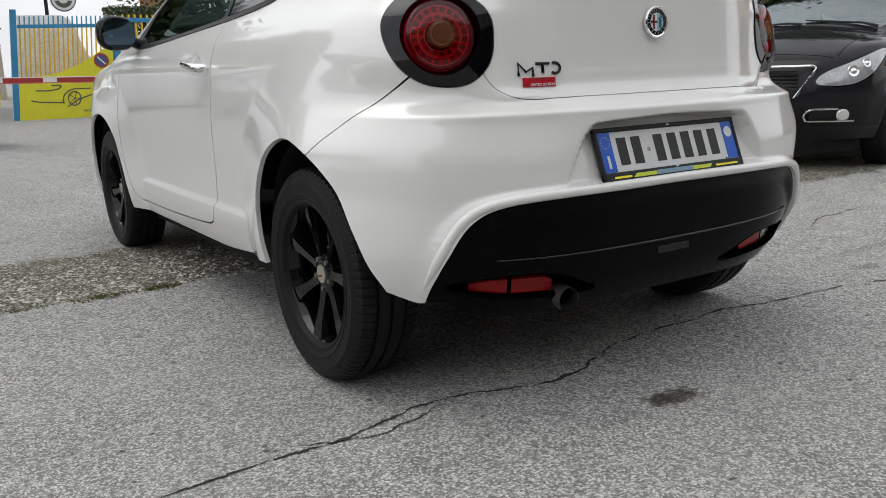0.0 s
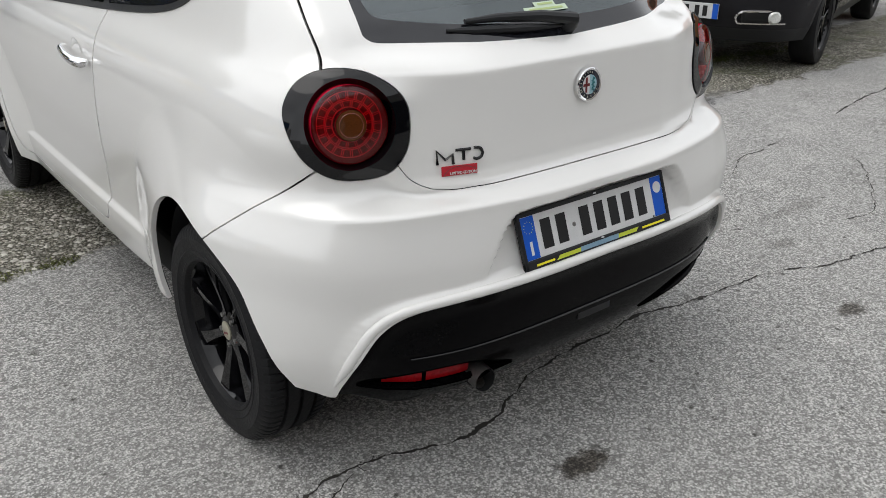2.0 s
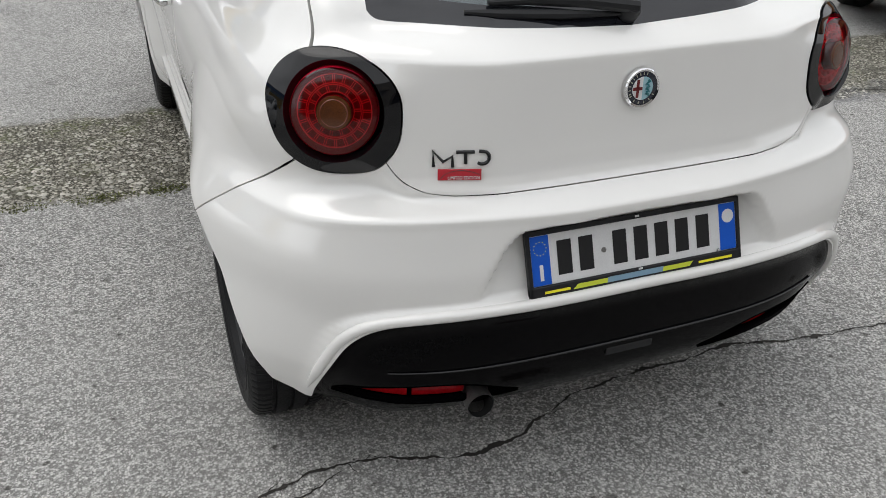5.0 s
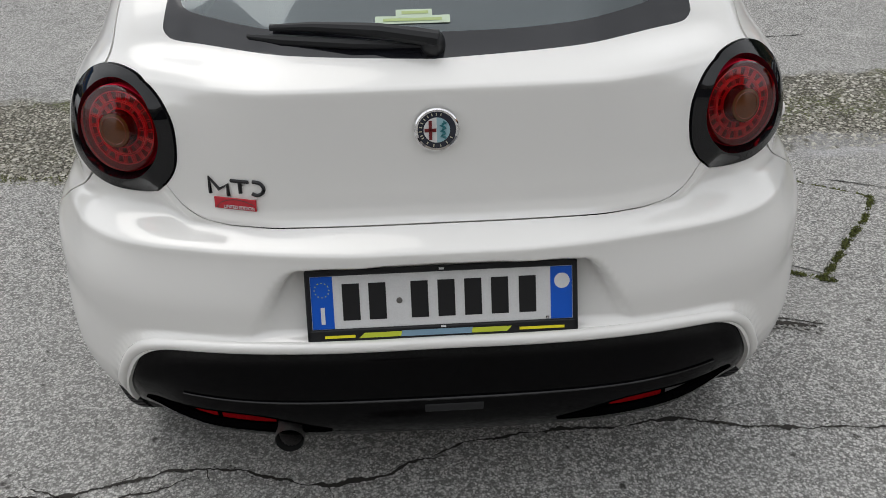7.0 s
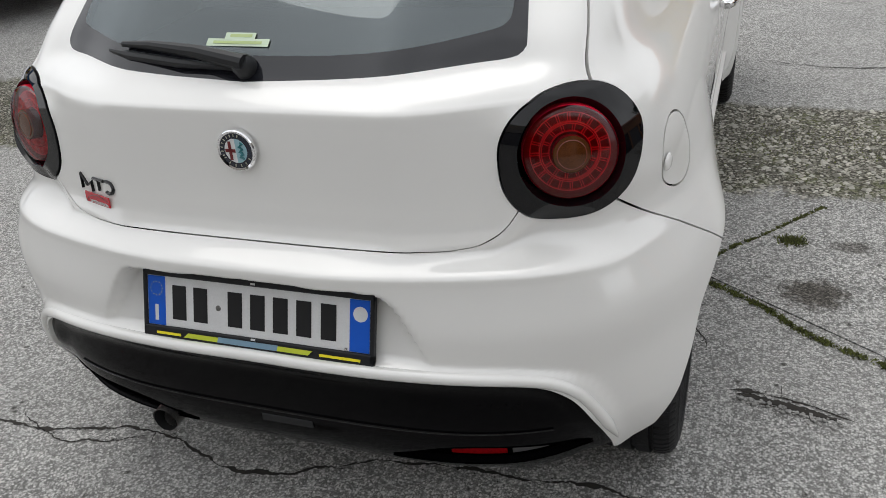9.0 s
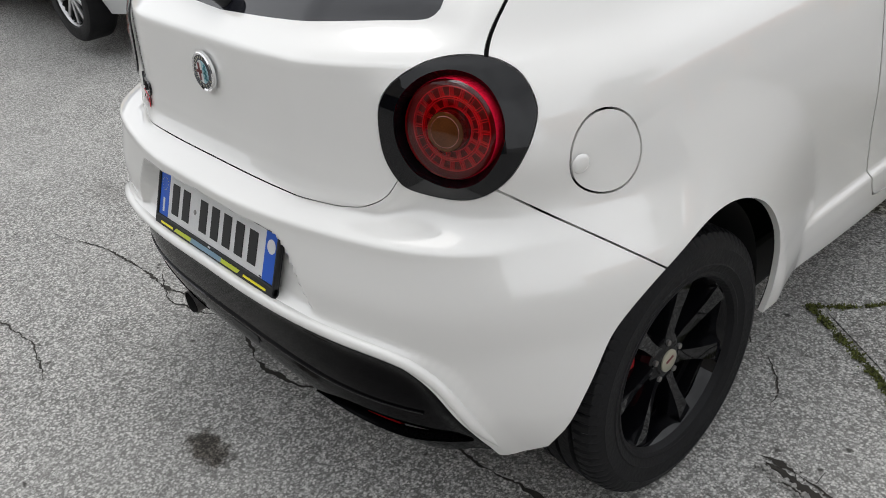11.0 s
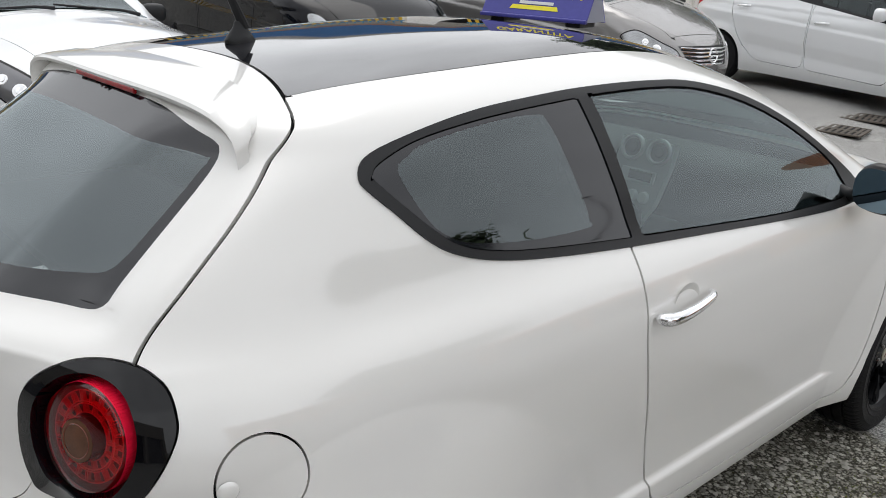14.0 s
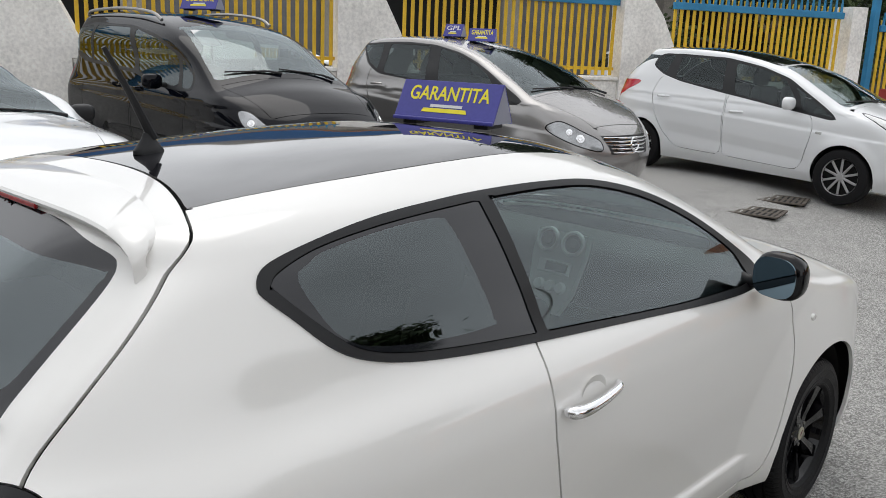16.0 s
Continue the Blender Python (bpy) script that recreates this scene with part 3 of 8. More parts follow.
EDGE_Y = [low_y(a, b) for a, b in BAY]
relabel(hs, lambda p: np.where(p[:, 1] < 0.32, sdf_poly(np.stack([np.abs(p[:, 0]), p[:, 2]], 1), BAY), FAR), GONE, {BLACKP})
drop(hs, {GONE})
relabel(hs, rear_field(RGLASS, 0.62), RG, {HATCH})
relabel(hs, rear_field(RCLEAR, 0.62), RC, {RG})
relabel(hs, roof_field, ROOF, {FENDER}, 0.006)
relabel(hs, screen_field, SCREEN, {FENDER})
relabel(hs, lambda p: np.where(p[:, 0] > 0.5, np.hypot(p[:, 1] - 0.368, p[:, 2] - 0.898) - 0.0735, FAR), FUEL, {FENDER}, 0.004)

panel(hs, {FENDER}, "body_shell", M_WHITE, hero)
panel(hs, {BUMPER}, "rear_bumper", M_WHITE, hero)
panel(hs, {BLACKP}, "lower_bumper", M_BUMPBLACK, hero, label="scuffed black plastic lower bumper insert", offset=-0.010)
hatch = panel(hs, {HATCH}, "tailgate", M_WHITE, hero)
panel(hs, {RG}, "window_border", M_BAND, hatch, rim=0.004)
panel(hs, {RC}, "rear_window", M_REARGLASS, hatch, rim=0.004)
panel(hs, {ROOF}, "roof", M_ROOF, hero, label="gloss black roof panel", offset=-0.002)
panel(hs, {SCREEN}, "windscreen", M_GLASS, hero, rim=0.004)
panel(hs, {FUEL}, "fuel_flap", M_WHITE, hero)
for sd, nm in ((1, ""), (-1, "")):
    door = panel(hs, {DOORS}, "door", M_WHITE, hero, side=sd)
    panel(hs, {DLOB}, "window_trim", M_PLASTIC, hero, side=sd, offset=0.004, rim=0.012)
    panel(hs, {DG}, "door_window", M_GLASS, door, side=sd, rim=0.004)
    panel(hs, {QG}, "quarter_window_border", M_BAND, hero, side=sd, offset=0.001, rim=0.004)
    panel(hs, {QC}, "quarter_window", M_DARKGLASS, hero, side=sd, offset=0.001, rim=0.004)
# raised white lip over the black lower bumper
lip_pts = []
for (xa, za), (xb, zb_) in zip(spline(BLACK[:7], 8), spline(FLANGE[:7], 8)):
    xm, zm = xa + (xb - xa) * 0.36, za + (zb_ - za) * 0.36
    lip_pts.append((xm, low_y(xm, zm) + 0.004, zm))
lip_pts = lip_pts[:-5]
lip_pts = [(-a, b, c) for a, b, c in lip_pts[:0:-1]] + lip_pts
part("bumper_lip", tube(lip_pts, [0.0128 * min(1.0, 0.12 + k / 9, 0.12 + (len(lip_pts) - 1 - k) / 9) for k in range(len(lip_pts))], 12), M_WHITE, hero, smooth=True)
# dark inner skin closes the joints
inner = panel(hs, {FENDER, BUMPER, HATCH, DOORS, FUEL, -1, LAMPS, BLACKP, ROOF, RG, DLOB, QG}, "inner_shell", M_INNER, hero, rim=0, offset=-0.016)
LAMPS_MESH = {}
for sd in (1, -1):
    LAMPS_MESH[sd] = panel(hs, {LAMPS}, "tail_lamp", M_BLACKGLOSS, hero, side=sd, offset=0.004, rim=0.055, label="round red tail lamp in a gloss black bezel")
hs.free()

# floor pan, arch liners
part("floor_pan", box((1.36, 2.9, 0.16), (0, 2.2, 0.255), 0.02), M_INNER, hero)
part("floor_pan", box((1.04, 0.60, 0.24), (0, 0.47, 0.33), 0.05), M_INNER, hero)
for sx in (1, -1):
    for hy in (HUB_R - 0.03, HUB_F - 0.03):
        m = pose(sx * 0.40, hy, 0.37) @ Matrix.Rotation(radians(90 * sx), 4, "Y")
        part("arch_liner", lathe([(0.345, 0.40), (0.352, 0.2), (0.352, 0.0), (0.05, 0.0)], 40, m, start=sx * math.pi / 2, sweep=math.pi), M_INNER, hero, smooth=True)


def tyre(R, rim, width, n=400):
    """A tyre with grooves round it and cut shoulders."""
    h = width / 2
    prof = [(rim - 0.004, -h * 0.78), (rim + 0.004, -h * 0.93), (rim + 0.012, -h * 0.97), (rim + 0.016, -h * 0.95), (rim + 0.030, -h * 1.0), (rim + 0.033, -h * 1.025), (rim + 0.036, -h * 1.005), (R * 0.84, -h * 1.02), (R * 0.87, -h * 1.035), (R * 0.88, -h * 1.01), (R * 0.93, -h * 0.97), (R * 0.975, -h * 0.86), (R * 0.993, -h * 0.72),
            (R * 0.996, -h * 0.5), (R * 0.968, -h * 0.48), (R * 0.968, -h * 0.40), (R, -h * 0.38), (R, -h * 0.06), (R * 0.97, -h * 0.05)]
    prof = prof + [(r, -z) for r, z in prof[::-1]]
    bm = bmesh.new()
    rings = []
    for i, (r, z) in enumerate(prof):
        lug = 11 <= min(i, len(prof) - 1 - i) <= 13
        rings.append([bm.verts.new(((r - (0.0045 if lug and k % 5 == 0 else 0)) * math.cos(6.283185 * k / n), (r - (0.0045 if lug and k % 5 == 0 else 0)) * math.sin(6.283185 * k / n), z)) for k in range(n)])
    for a, b in zip(rings, rings[1:]):
        for k in range(n):
            bm.faces.new((a[k], a[(k + 1) % n], b[(k + 1) % n], b[k]))
    return bm


def spoked_rim(R, spokes=7):
    """Spokes with a ridge, from the hub to the rim bed; outside is +z."""
    bm = bmesh.new()
    for s in range(spokes):
        a = 6.283185 * s / spokes
        st = [(0.036, 0.024, 0.055, 0.022), (0.075, 0.019, 0.056, 0.022), (0.12, 0.021, 0.063, 0.028), (0.16, 0.027, 0.070, 0.034), (R - 0.006, 0.037, 0.075, 0.040)]
        rows = []
        for r, w, zt, ze in st:
            rows.append([bm.verts.new((r * math.cos(a) - o * math.sin(a), r * math.sin(a) + o * math.cos(a), z)) for o, z in ((-w, ze - 0.02), (-w, ze), (-w * 0.62, zt), (w * 0.62, zt - 0.004), (w, ze), (w, ze - 0.02))])
        for p, q in zip(rows, rows[1:]):
            for k in range(5):
                bm.faces.new((p[k], q[k], q[k + 1], p[k + 1]))
    add_lathe(bm, [(0.0, 0.058), (0.030, 0.058), (0.045, 0.055), (0.060, 0.048), (0.064, 0.005)], 40)
    add_lathe(bm, [(R - 0.022, -0.085), (R - 0.020, 0.03), (R - 0.012, 0.055), (R - 0.006, 0.072), (R + 0.002, 0.084), (R + 0.006, 0.080)], 80)
    return bm


def emblem_bits(r, parent, at, badge_only=False):
    """A round badge: chrome ring, dark ring, two coloured halves."""
    ring = part("badge_ring", lathe([(r * 1.06, -0.004), (r * 1.06, 0.003), (r, 0.0055), (r * 0.9, 0.004)], 40, at), M_CHROME, parent, smooth=True)
    part("badge_band", lathe([(r * 0.93, 0.003), (r * 0.62, 0.004)], 40, at), M_NAVY, parent)
    bm = bmesh.new()
    for k in range(15):
        a = radians(200 - 220 * k / 14) if k < 9 else radians(-30 - 120 * (k - 9) / 5)
        add_box(bm, (r * 0.13, r * 0.05, 0.0006), (0, 0, 0), 0, at @ Matrix.Rotation(a, 4, "Z") @ pose(r * 0.775, 0, 0.0040))
    part("badge_marks", bm, M_BADGEGOLD, parent)
    half = [(r * 0.62 * math.cos(a), r * 0.62 * math.sin(a)) for a in np.linspace(math.pi / 2, 1.5 * math.pi, 20)]
    part("badge_half", prism(half, 0.0042, at), M_PLATEWHITE, parent)
    part("badge_half", prism([(-a, -b) for a, b in half], 0.0042, at), M_PALEBLUE, parent)
    bm = bmesh.new()
    add_box(bm, (r * 0.15, r * 0.95, 0.001), (-r * 0.3, 0, 0.0048), m=at)
    add_box(bm, (r * 0.55, r * 0.17, 0.001), (-r * 0.3, 0, 0.0048), m=at)
    part("badge_cross", bm, M_DARKRED, parent)
    part("badge_curl", tube([at @ Vector((r * (0.3 + 0.13 * math.sin(3.5 * k)), r * (0.42 - 0.14 * k), 0.0046)) for k in np.linspace(0, 6, 14)], r * 0.06, 6), M_TEAL, parent)
    return ring


def alloy_wheel(parent, at, out, angle=0.0):
    w = new("wheel")
    w.parent = parent
    w.matrix_basis = Matrix.Translation(at) @ Matrix.Rotation(radians(90 * out), 4, "Y") @ Matrix.Rotation(angle, 4, "Z")
    part("tyre", tyre(TYRE, 0.205, 0.195), M_RUBBER, w, smooth=True, sharp=0.42)
    part("rim", spoked_rim(0.205), M_RIM, w, "gloss black spoked alloy rim", smooth=True, sharp=0.5)
    part("brake_disc", lathe([(0.0, 0.0), (0.135, 0.0), (0.135, -0.012)], 48), M_STEEL, w, smooth=True)
    part("brake_caliper", box((0.07, 0.13, 0.05), (0.105, 0.0, 0.0), 0.012, Matrix.Rotation(radians(268) - angle, 4, "Z")), M_CALIPER, w, "red painted brake caliper")
    for s in range(5):
        a = 6.283185 * s / 5 + 0.3
        part("wheel_bolt", lathe([(0, 0.060), (0.007, 0.059), (0.008, 0.045)], 8, pose(0.046 * math.cos(a), 0.046 * math.sin(a), 0)), M_STEEL, w, smooth=True)
    cap = part("hub_cap", lathe([(0.0, 0.063), (0.022, 0.063), (0.027, 0.061), (0.028, 0.052)], 32), M_BADGEGOLD, w, "small round silver and gold hub badge", smooth=True)
    part("cap_cross", box((0.006, 0.026, 0.001), (-0.006, 0, 0.0635)), M_DARKRED, cap)
    return w


for wx in (1, -1):
    for wy, an in ((HUB_R, 0.3), (HUB_F, 0.9)):
        alloy_wheel(hero, (0.722 * wx, wy, HUB_Z), wx, an)

# tail lamps: dished lens that faces backwards out of the bezel
for sd in (1, -1):
    ax = Vector((LAMP_AX.x * sd, LAMP_AX.y, LAMP_AX.z))
    mtx = Matrix.Translation((LAMP_C.x * sd, LAMP_C.y, LAMP_C.z)) @ ax.to_track_quat("Z", "Y").to_matrix().to_4x4()
    lp = LAMPS_MESH[sd]
    R = 0.086
    part("lamp_well", lathe([(R + 0.022, -0.012), (R + 0.006, -0.024), (0, -0.03)], 64, mtx), M_BLACKGLOSS, lp, smooth=True)
    bm = lathe([(R, -0.05), (R, 0.010)], 96, mtx)
    part("lens_rim", bm, M_REDSIDE, lp, smooth=True)
    bm = bmesh.new()
    for k in range(96):
        a = 6.283185 * k / 96
        add_box(bm, (0.0016, 0.0016, 0.05), (0, 0, 0), 0, mtx @ pose((R + 0.0003) * math.cos(a), (R + 0.0003) * math.sin(a), -0.018, 0, 0, math.degrees(a)))
    part("lens_ribs", bm, M_REDSIDE, lp)
    dome = part("lens", lathe([(R, 0.010), (R * 0.965, 0.0165), (R * 0.82, 0.0215), (R * 0.5, 0.0255), (R * 0.40, 0.0262)], 64, mtx), M_REDLENS, lp, "clear red domed lens", smooth=True)
    dome.visible_shadow = False
    part("reflector", lathe([(R * 0.99, 0.006), (R * 0.86, 0.003), (R * 0.85, -0.003), (R * 0.40, -0.004), (0, -0.004)], 64, mtx), M_REDDARK, lp, smooth=True)
    for r0, r1, cnt, off in ((0.645, 0.845, 20, 0.0), (0.445, 0.605, 14, 0.1)):
        bm = bmesh.new()
        for rr in (r0, r1):
            add_lathe(bm, [(R * rr - 0.0011, -0.003), (R * rr - 0.0009, 0.004), (R * rr + 0.0009, 0.004), (R * rr + 0.0011, -0.003)], 64, mtx)
        for k in range(cnt):
            a = 6.283185 * (k + off) / cnt
            for o in (-0.0021, 0.0021):
                at = mtx @ Matrix.Rotation(a, 4, "Z") @ pose(R * (r0 + r1) / 2, o, 0.0005)
                add_box(bm, (R * (r1 - r0), 0.0013, 0.007), (0, 0, 0), 0, at)
        part("led_ring", bm, M_REDBRIGHT, lp)
    part("centre_lens", lathe([(0, 0.0275), (R * 0.25, 0.0270), (R * 0.385, 0.0258), (R * 0.40, 0.024), (R * 0.40, -0.004)], 40, mtx), M_AMBER, lp, "dim amber centre lens", smooth=True)
    part("centre_ring", lathe([(R * 0.30, 0.0272), (R * 0.31, 0.0278), (R * 0.32, 0.0270)], 40, mtx), M_AMBERRING, lp, smooth=True)
    part("bezel_line", lathe([(0.1005, 0.0), (0.1015, 0.0015), (0.1025, 0.0)], 64, mtx @ pose(0, 0, -0.004), start=math.pi * 1.1, sweep=math.pi * 0.8), M_BLACKGLOSS, lp, smooth=True)

# tailgate badge, lettering strokes and red plaque
emblem_bits(0.0395, hatch, Matrix.Translation((0, 0.041, 0.990)) @ Matrix.Rotation(radians(88), 4, "X"))


gate_tree = BVHTree.FromPolygons([v.co for v in hatch.data.vertices], [p.vertices[:] for p in hatch.data.polygons])


def on_gate(x, z, up=0.0):
    hit = gate_tree.ray_cast(Vector((x, -1, z)), Vector((0, 1, 0)))
    if hit[0] is not None:
        return hit[0] - Vector((0, up + 0.001, 0))
    y = float(np.interp(abs(x), [0, 0.35, 0.44, 0.53], [0.05, 0.060, 0.069, 0.09])) - 0.004 - float(np.interp(z, [0.82, 0.86], [0.008, 0.0]))
    return Vector((x, y - up, z))


LET = [[(-0.443, 0.872), (-0.443, 0.915), (-0.423, 0.885), (-0.404, 0.900), (-0.404, 0.870)], [(-0.396, 0.912), (-0.358, 0.912)], [(-0.377, 0.911), (-0.377, 0.880)],
       [(-0.349, 0.914), (-0.334, 0.911), (-0.327, 0.898), (-0.331, 0.884), (-0.343, 0.878), (-0.352, 0.882)]]
for st in LET:
    st = [(a * 0.93 - 0.0285, 0.8600 + (b - 0.870) * 0.74) for a, b in st]
    part("badge_stroke", tube([on_gate(a, b, 0.001) for a, b in (spline(st, 4) if len(st) == 6 else st)], 0.0038, 6), M_BLACKGLOSS, hatch)
GATE_A = math.degrees(math.atan2(on_gate(-0.352, 0.848).y - on_gate(-0.432, 0.848).y, 0.08))
GATE_M = pose(0, 0, 0, -6, 0, GATE_A)
plq = part("red_plaque", box((0.088, 0.003, 0.0235), (0, 0, 0), 0.001, Matrix.Translation(on_gate(-0.392, 0.8455, 0.003)) @ GATE_M), M_BADGERED, hatch, "small red plaque with white lettering")


def words(body, size, mat, m, parent=None, name="lettering", depth=0.0006, bold=0.0, fit=None):
    cu = bpy.data.curves.new(name, "FONT")
    cu.body, cu.size, cu.extrude, cu.align_x, cu.align_y, cu.offset = body, size, depth, "CENTER", "CENTER", bold
    tmp = new(name, cu)
    me = bpy.data.meshes.new_from_object(tmp.evaluated_get(bpy.context.evaluated_depsgraph_get()))
    bpy.data.objects.remove(tmp)
    me.materials.append(mat)
    ob = new(name, me)
    if fit:
        wdt = max(v.co.x for v in me.vertices) - min(v.co.x for v in me.vertices)
        hgt = max(v.co.y for v in me.vertices) - min(v.co.y for v in me.vertices)
        for v in me.vertices:
            v.co.x *= fit[0] / wdt
            v.co.y *= fit[1] / hgt
    for v in me.vertices:
        v.co = m @ v.co
    ob.parent = parent
    return ob


words("LIMITED EDITION", 0.011, M_PLATEWHITE, Matrix.Translation(on_gate(-0.385, 0.8395, 0.0052)) @ GATE_M @ Matrix.Rotation(radians(90), 4, "X"), plq, fit=(0.064, 0.0065))

part("plaque_line", tube([on_gate(a, b, 0.0052) for a, b in spline([(-0.430, 0.837), (-0.418, 0.848), (-0.396, 0.8545), (-0.374, 0.853), (-0.354, 0.846)], 5)], 0.0007, 6), M_BARBLACK, plq)

# number plate in its dealer frame
np_m = Matrix.Translation((0, -0.020, 0.652)) @ pose(0, 0, 0, 90 - 20.5)
plate = part("number_plate", box((0.520, 0.108, 0.003), (0, 0.006, 0.004), 0.001, np_m), M_PLATEWHITE, hero, "white number plate with blue ends in a black frame")
fr = bmesh.new()
add_box(fr, (0.538, 0.012, 0.012), (0, 0.066, 0.004), 0.003, np_m)
add_box(fr, (0.538, 0.028, 0.012), (0, -0.062, 0.004), 0.003, np_m)
add_box(fr, (0.010, 0.136, 0.012), (0.264, -0.001, 0.004), 0.003, np_m)
add_box(fr, (0.010, 0.136, 0.012), (-0.264, -0.001, 0.004), 0.003, np_m)
add_box(fr, (0.536, 0.138, 0.004), (0, -0.001, -0.002), 0, np_m)
part("plate_frame", fr, M_PLASTIC, plate)
for bx in (-0.2365, 0.2365):
    part("plate_band", box((0.043, 0.106, 0.0008), (bx, 0.006, 0.0058), 0, np_m), M_EUBLUE, plate)
part("plate_disc", lathe([(0.0, 0.0068), (0.0155, 0.0068), (0.0155, 0.0055)], 32, np_m @ pose(0.238, 0.030, 0)), M_PLATEWHITE, plate)
part("plate_letter", box((0.008, 0.034, 0.0008), (-0.2365, -0.020, 0.0066), 0, np_m), M_PLATEWHITE, plate)
bm = bmesh.new()
for k in range(12):
    a = 6.283185 * k / 12
    add_lathe(bm, [(0, 0.0066), (0.0013, 0.0066)], 6, np_m @ pose(-0.2365 + 0.0145 * math.cos(a), 0.032 + 0.0145 * math.sin(a), 0))
part("plate_stars", bm, M_YELLOW, plate)
for bx in (-0.180, -0.128, -0.045, 0.008, 0.061, 0.114, 0.169):
    part("plate_bar", box((0.034, 0.074, 0.0010), (bx, 0.006, 0.0062), 0.0004, np_m, 1), M_BARBLACK, plate)
part("plate_mark", lathe([(0, 0.0064), (0.006, 0.0064), (0.006, 0.0055)], 16, np_m @ pose(-0.085, 0.005, 0)), M_STEEL, plate)
part("frame_bar", box((0.060, 0.0055, 0.0008), (-0.205, -0.0625, 0.0106), 0, np_m), M_YELLOW, plate)
part("frame_bar", box((0.090, 0.0055, 0.0008), (0.196, -0.0625, 0.0106), 0, np_m), M_YELLOW, plate)
part("frame_stripe", prism([(-0.168, -0.0665), (0.126, -0.0665), (0.136, -0.0565), (-0.156, -0.0565)], 0.0008, np_m @ pose(0, 0, 0.0102)), M_LIME, plate)
part("frame_stripe", prism([(-0.085, -0.0668), (0.055, -0.0668), (0.058, -0.0552), (-0.082, -0.0552)], 0.0012, np_m @ pose(0, 0, 0.0102)), M_FRAMEBLUE, plate)
for sx, sz in ((0, 0.066), (0, -0.0505)):
    part("frame_clip", box((0.010, 0.004, 0.001), (sx, sz, 0.0105), 0, np_m), M_PLATEWHITE, plate)
part("plate_screw", lathe([(0, 0.0085), (0.003, 0.008), (0.0038, 0.0058)], 12, np_m @ pose(0.208, -0.043, 0)), M_CHROME, plate)

# exhaust, fog and reversing lamps low in the bumper
exb = bmesh.new()
add_tube(exb, [(-0.30, 0.40, 0.32), (-0.335, 0.16, 0.295), (-0.345, 0.016, 0.284), (-0.345, 0.002, 0.283)], 0.033, 24, False)
ex = part("exhaust_pipe", exb, M_EXHAUST, hero, "short round exhaust tailpipe", smooth=True)
part("pipe_mouth", lathe([(0.0, -0.09), (0.029, -0.09), (0.030, 0.0)], 24, Matrix.Translation((-0.345, 0.002, 0.283)) @ pose(0, 0, 0, 84)), M_INNER, ex, smooth=True)
for sd in (1, -1):
    bmv = bmesh.new()
    rings = []
    for k, (a, b) in enumerate(BAY):
        rings.append([bmv.verts.new((sd * a, EDGE_Y[k] + 0.0085, b)), bmv.verts.new((sd * (0.46 + (a - 0.46) * 0.94), EDGE_Y[k] + 0.055, 0.328 + (b - 0.328) * 0.85))])
    for k, p in enumerate(rings):
        q = rings[(k + 1) % len(rings)]
        bmv.faces.new((p[0], q[0], q[1], p[1]))
    bmv.faces.new([p[1] for p in rings])
    part("lamp_bay", bmv, M_BUMPBLACK, hero)
    for a0, a1, mt, nm in ((0.375, 0.495, M_FOGRED, "fog_lamp"), (0.506, 0.600, M_FOGRED if sd < 0 else M_REVERSE, "fog_lamp" if sd < 0 else "reversing_lamp")):
        bm = bmesh.new()
        q = []
        for a in np.linspace(a0, a1, 9):
            lo = float(np.interp(a, [0.37, 0.50, 0.61, 0.65], [0.302, 0.310, 0.328, 0.338]))
            hi = float(np.interp(a, [0.37, 0.40, 0.55, 0.65], [0.340, 0.354, 0.360, 0.351]))
            yb_ = low_y(a, 0.5 * (lo + hi)) + 0.040
            q.append([bm.verts.new((sd * a, yb_ + o, z)) for z, o in ((lo, 0.012), (lo + 0.005, 0.003), (hi - 0.006, -0.002), (hi, 0.006))])
        for p, r in zip(q, q[1:]):
            for k in range(3):
                bm.faces.new((p[k], r[k], r[k + 1], p[k + 1]) if sd > 0 else (p[k], p[k + 1], r[k + 1], r[k]))
        part(nm, bm, mt, hero, smooth=True)

# towing-eye cover and the moulded step across the black insert
part("bumper_step", tube([(a, low_y(abs(a), 0.405 + 0.03 * a * a) + 0.0085, 0.405 + 0.03 * a * a) for a in np.linspace(-0.56, 0.60, 50)], [0.0022 + 0.0018 * math.sin(math.pi * k / 49) for k in range(50)], 8), M_BLACKGLOSS, hero, smooth=True)
cov = bmesh.new()
add_box(cov, (0.125, 0.003, 0.020), (0.02, low_y(0.02, 0.375) + 0.0085, 0.376), 0.001, None, 1)
part("tow_cover", cov, M_PLASTIC, hero)

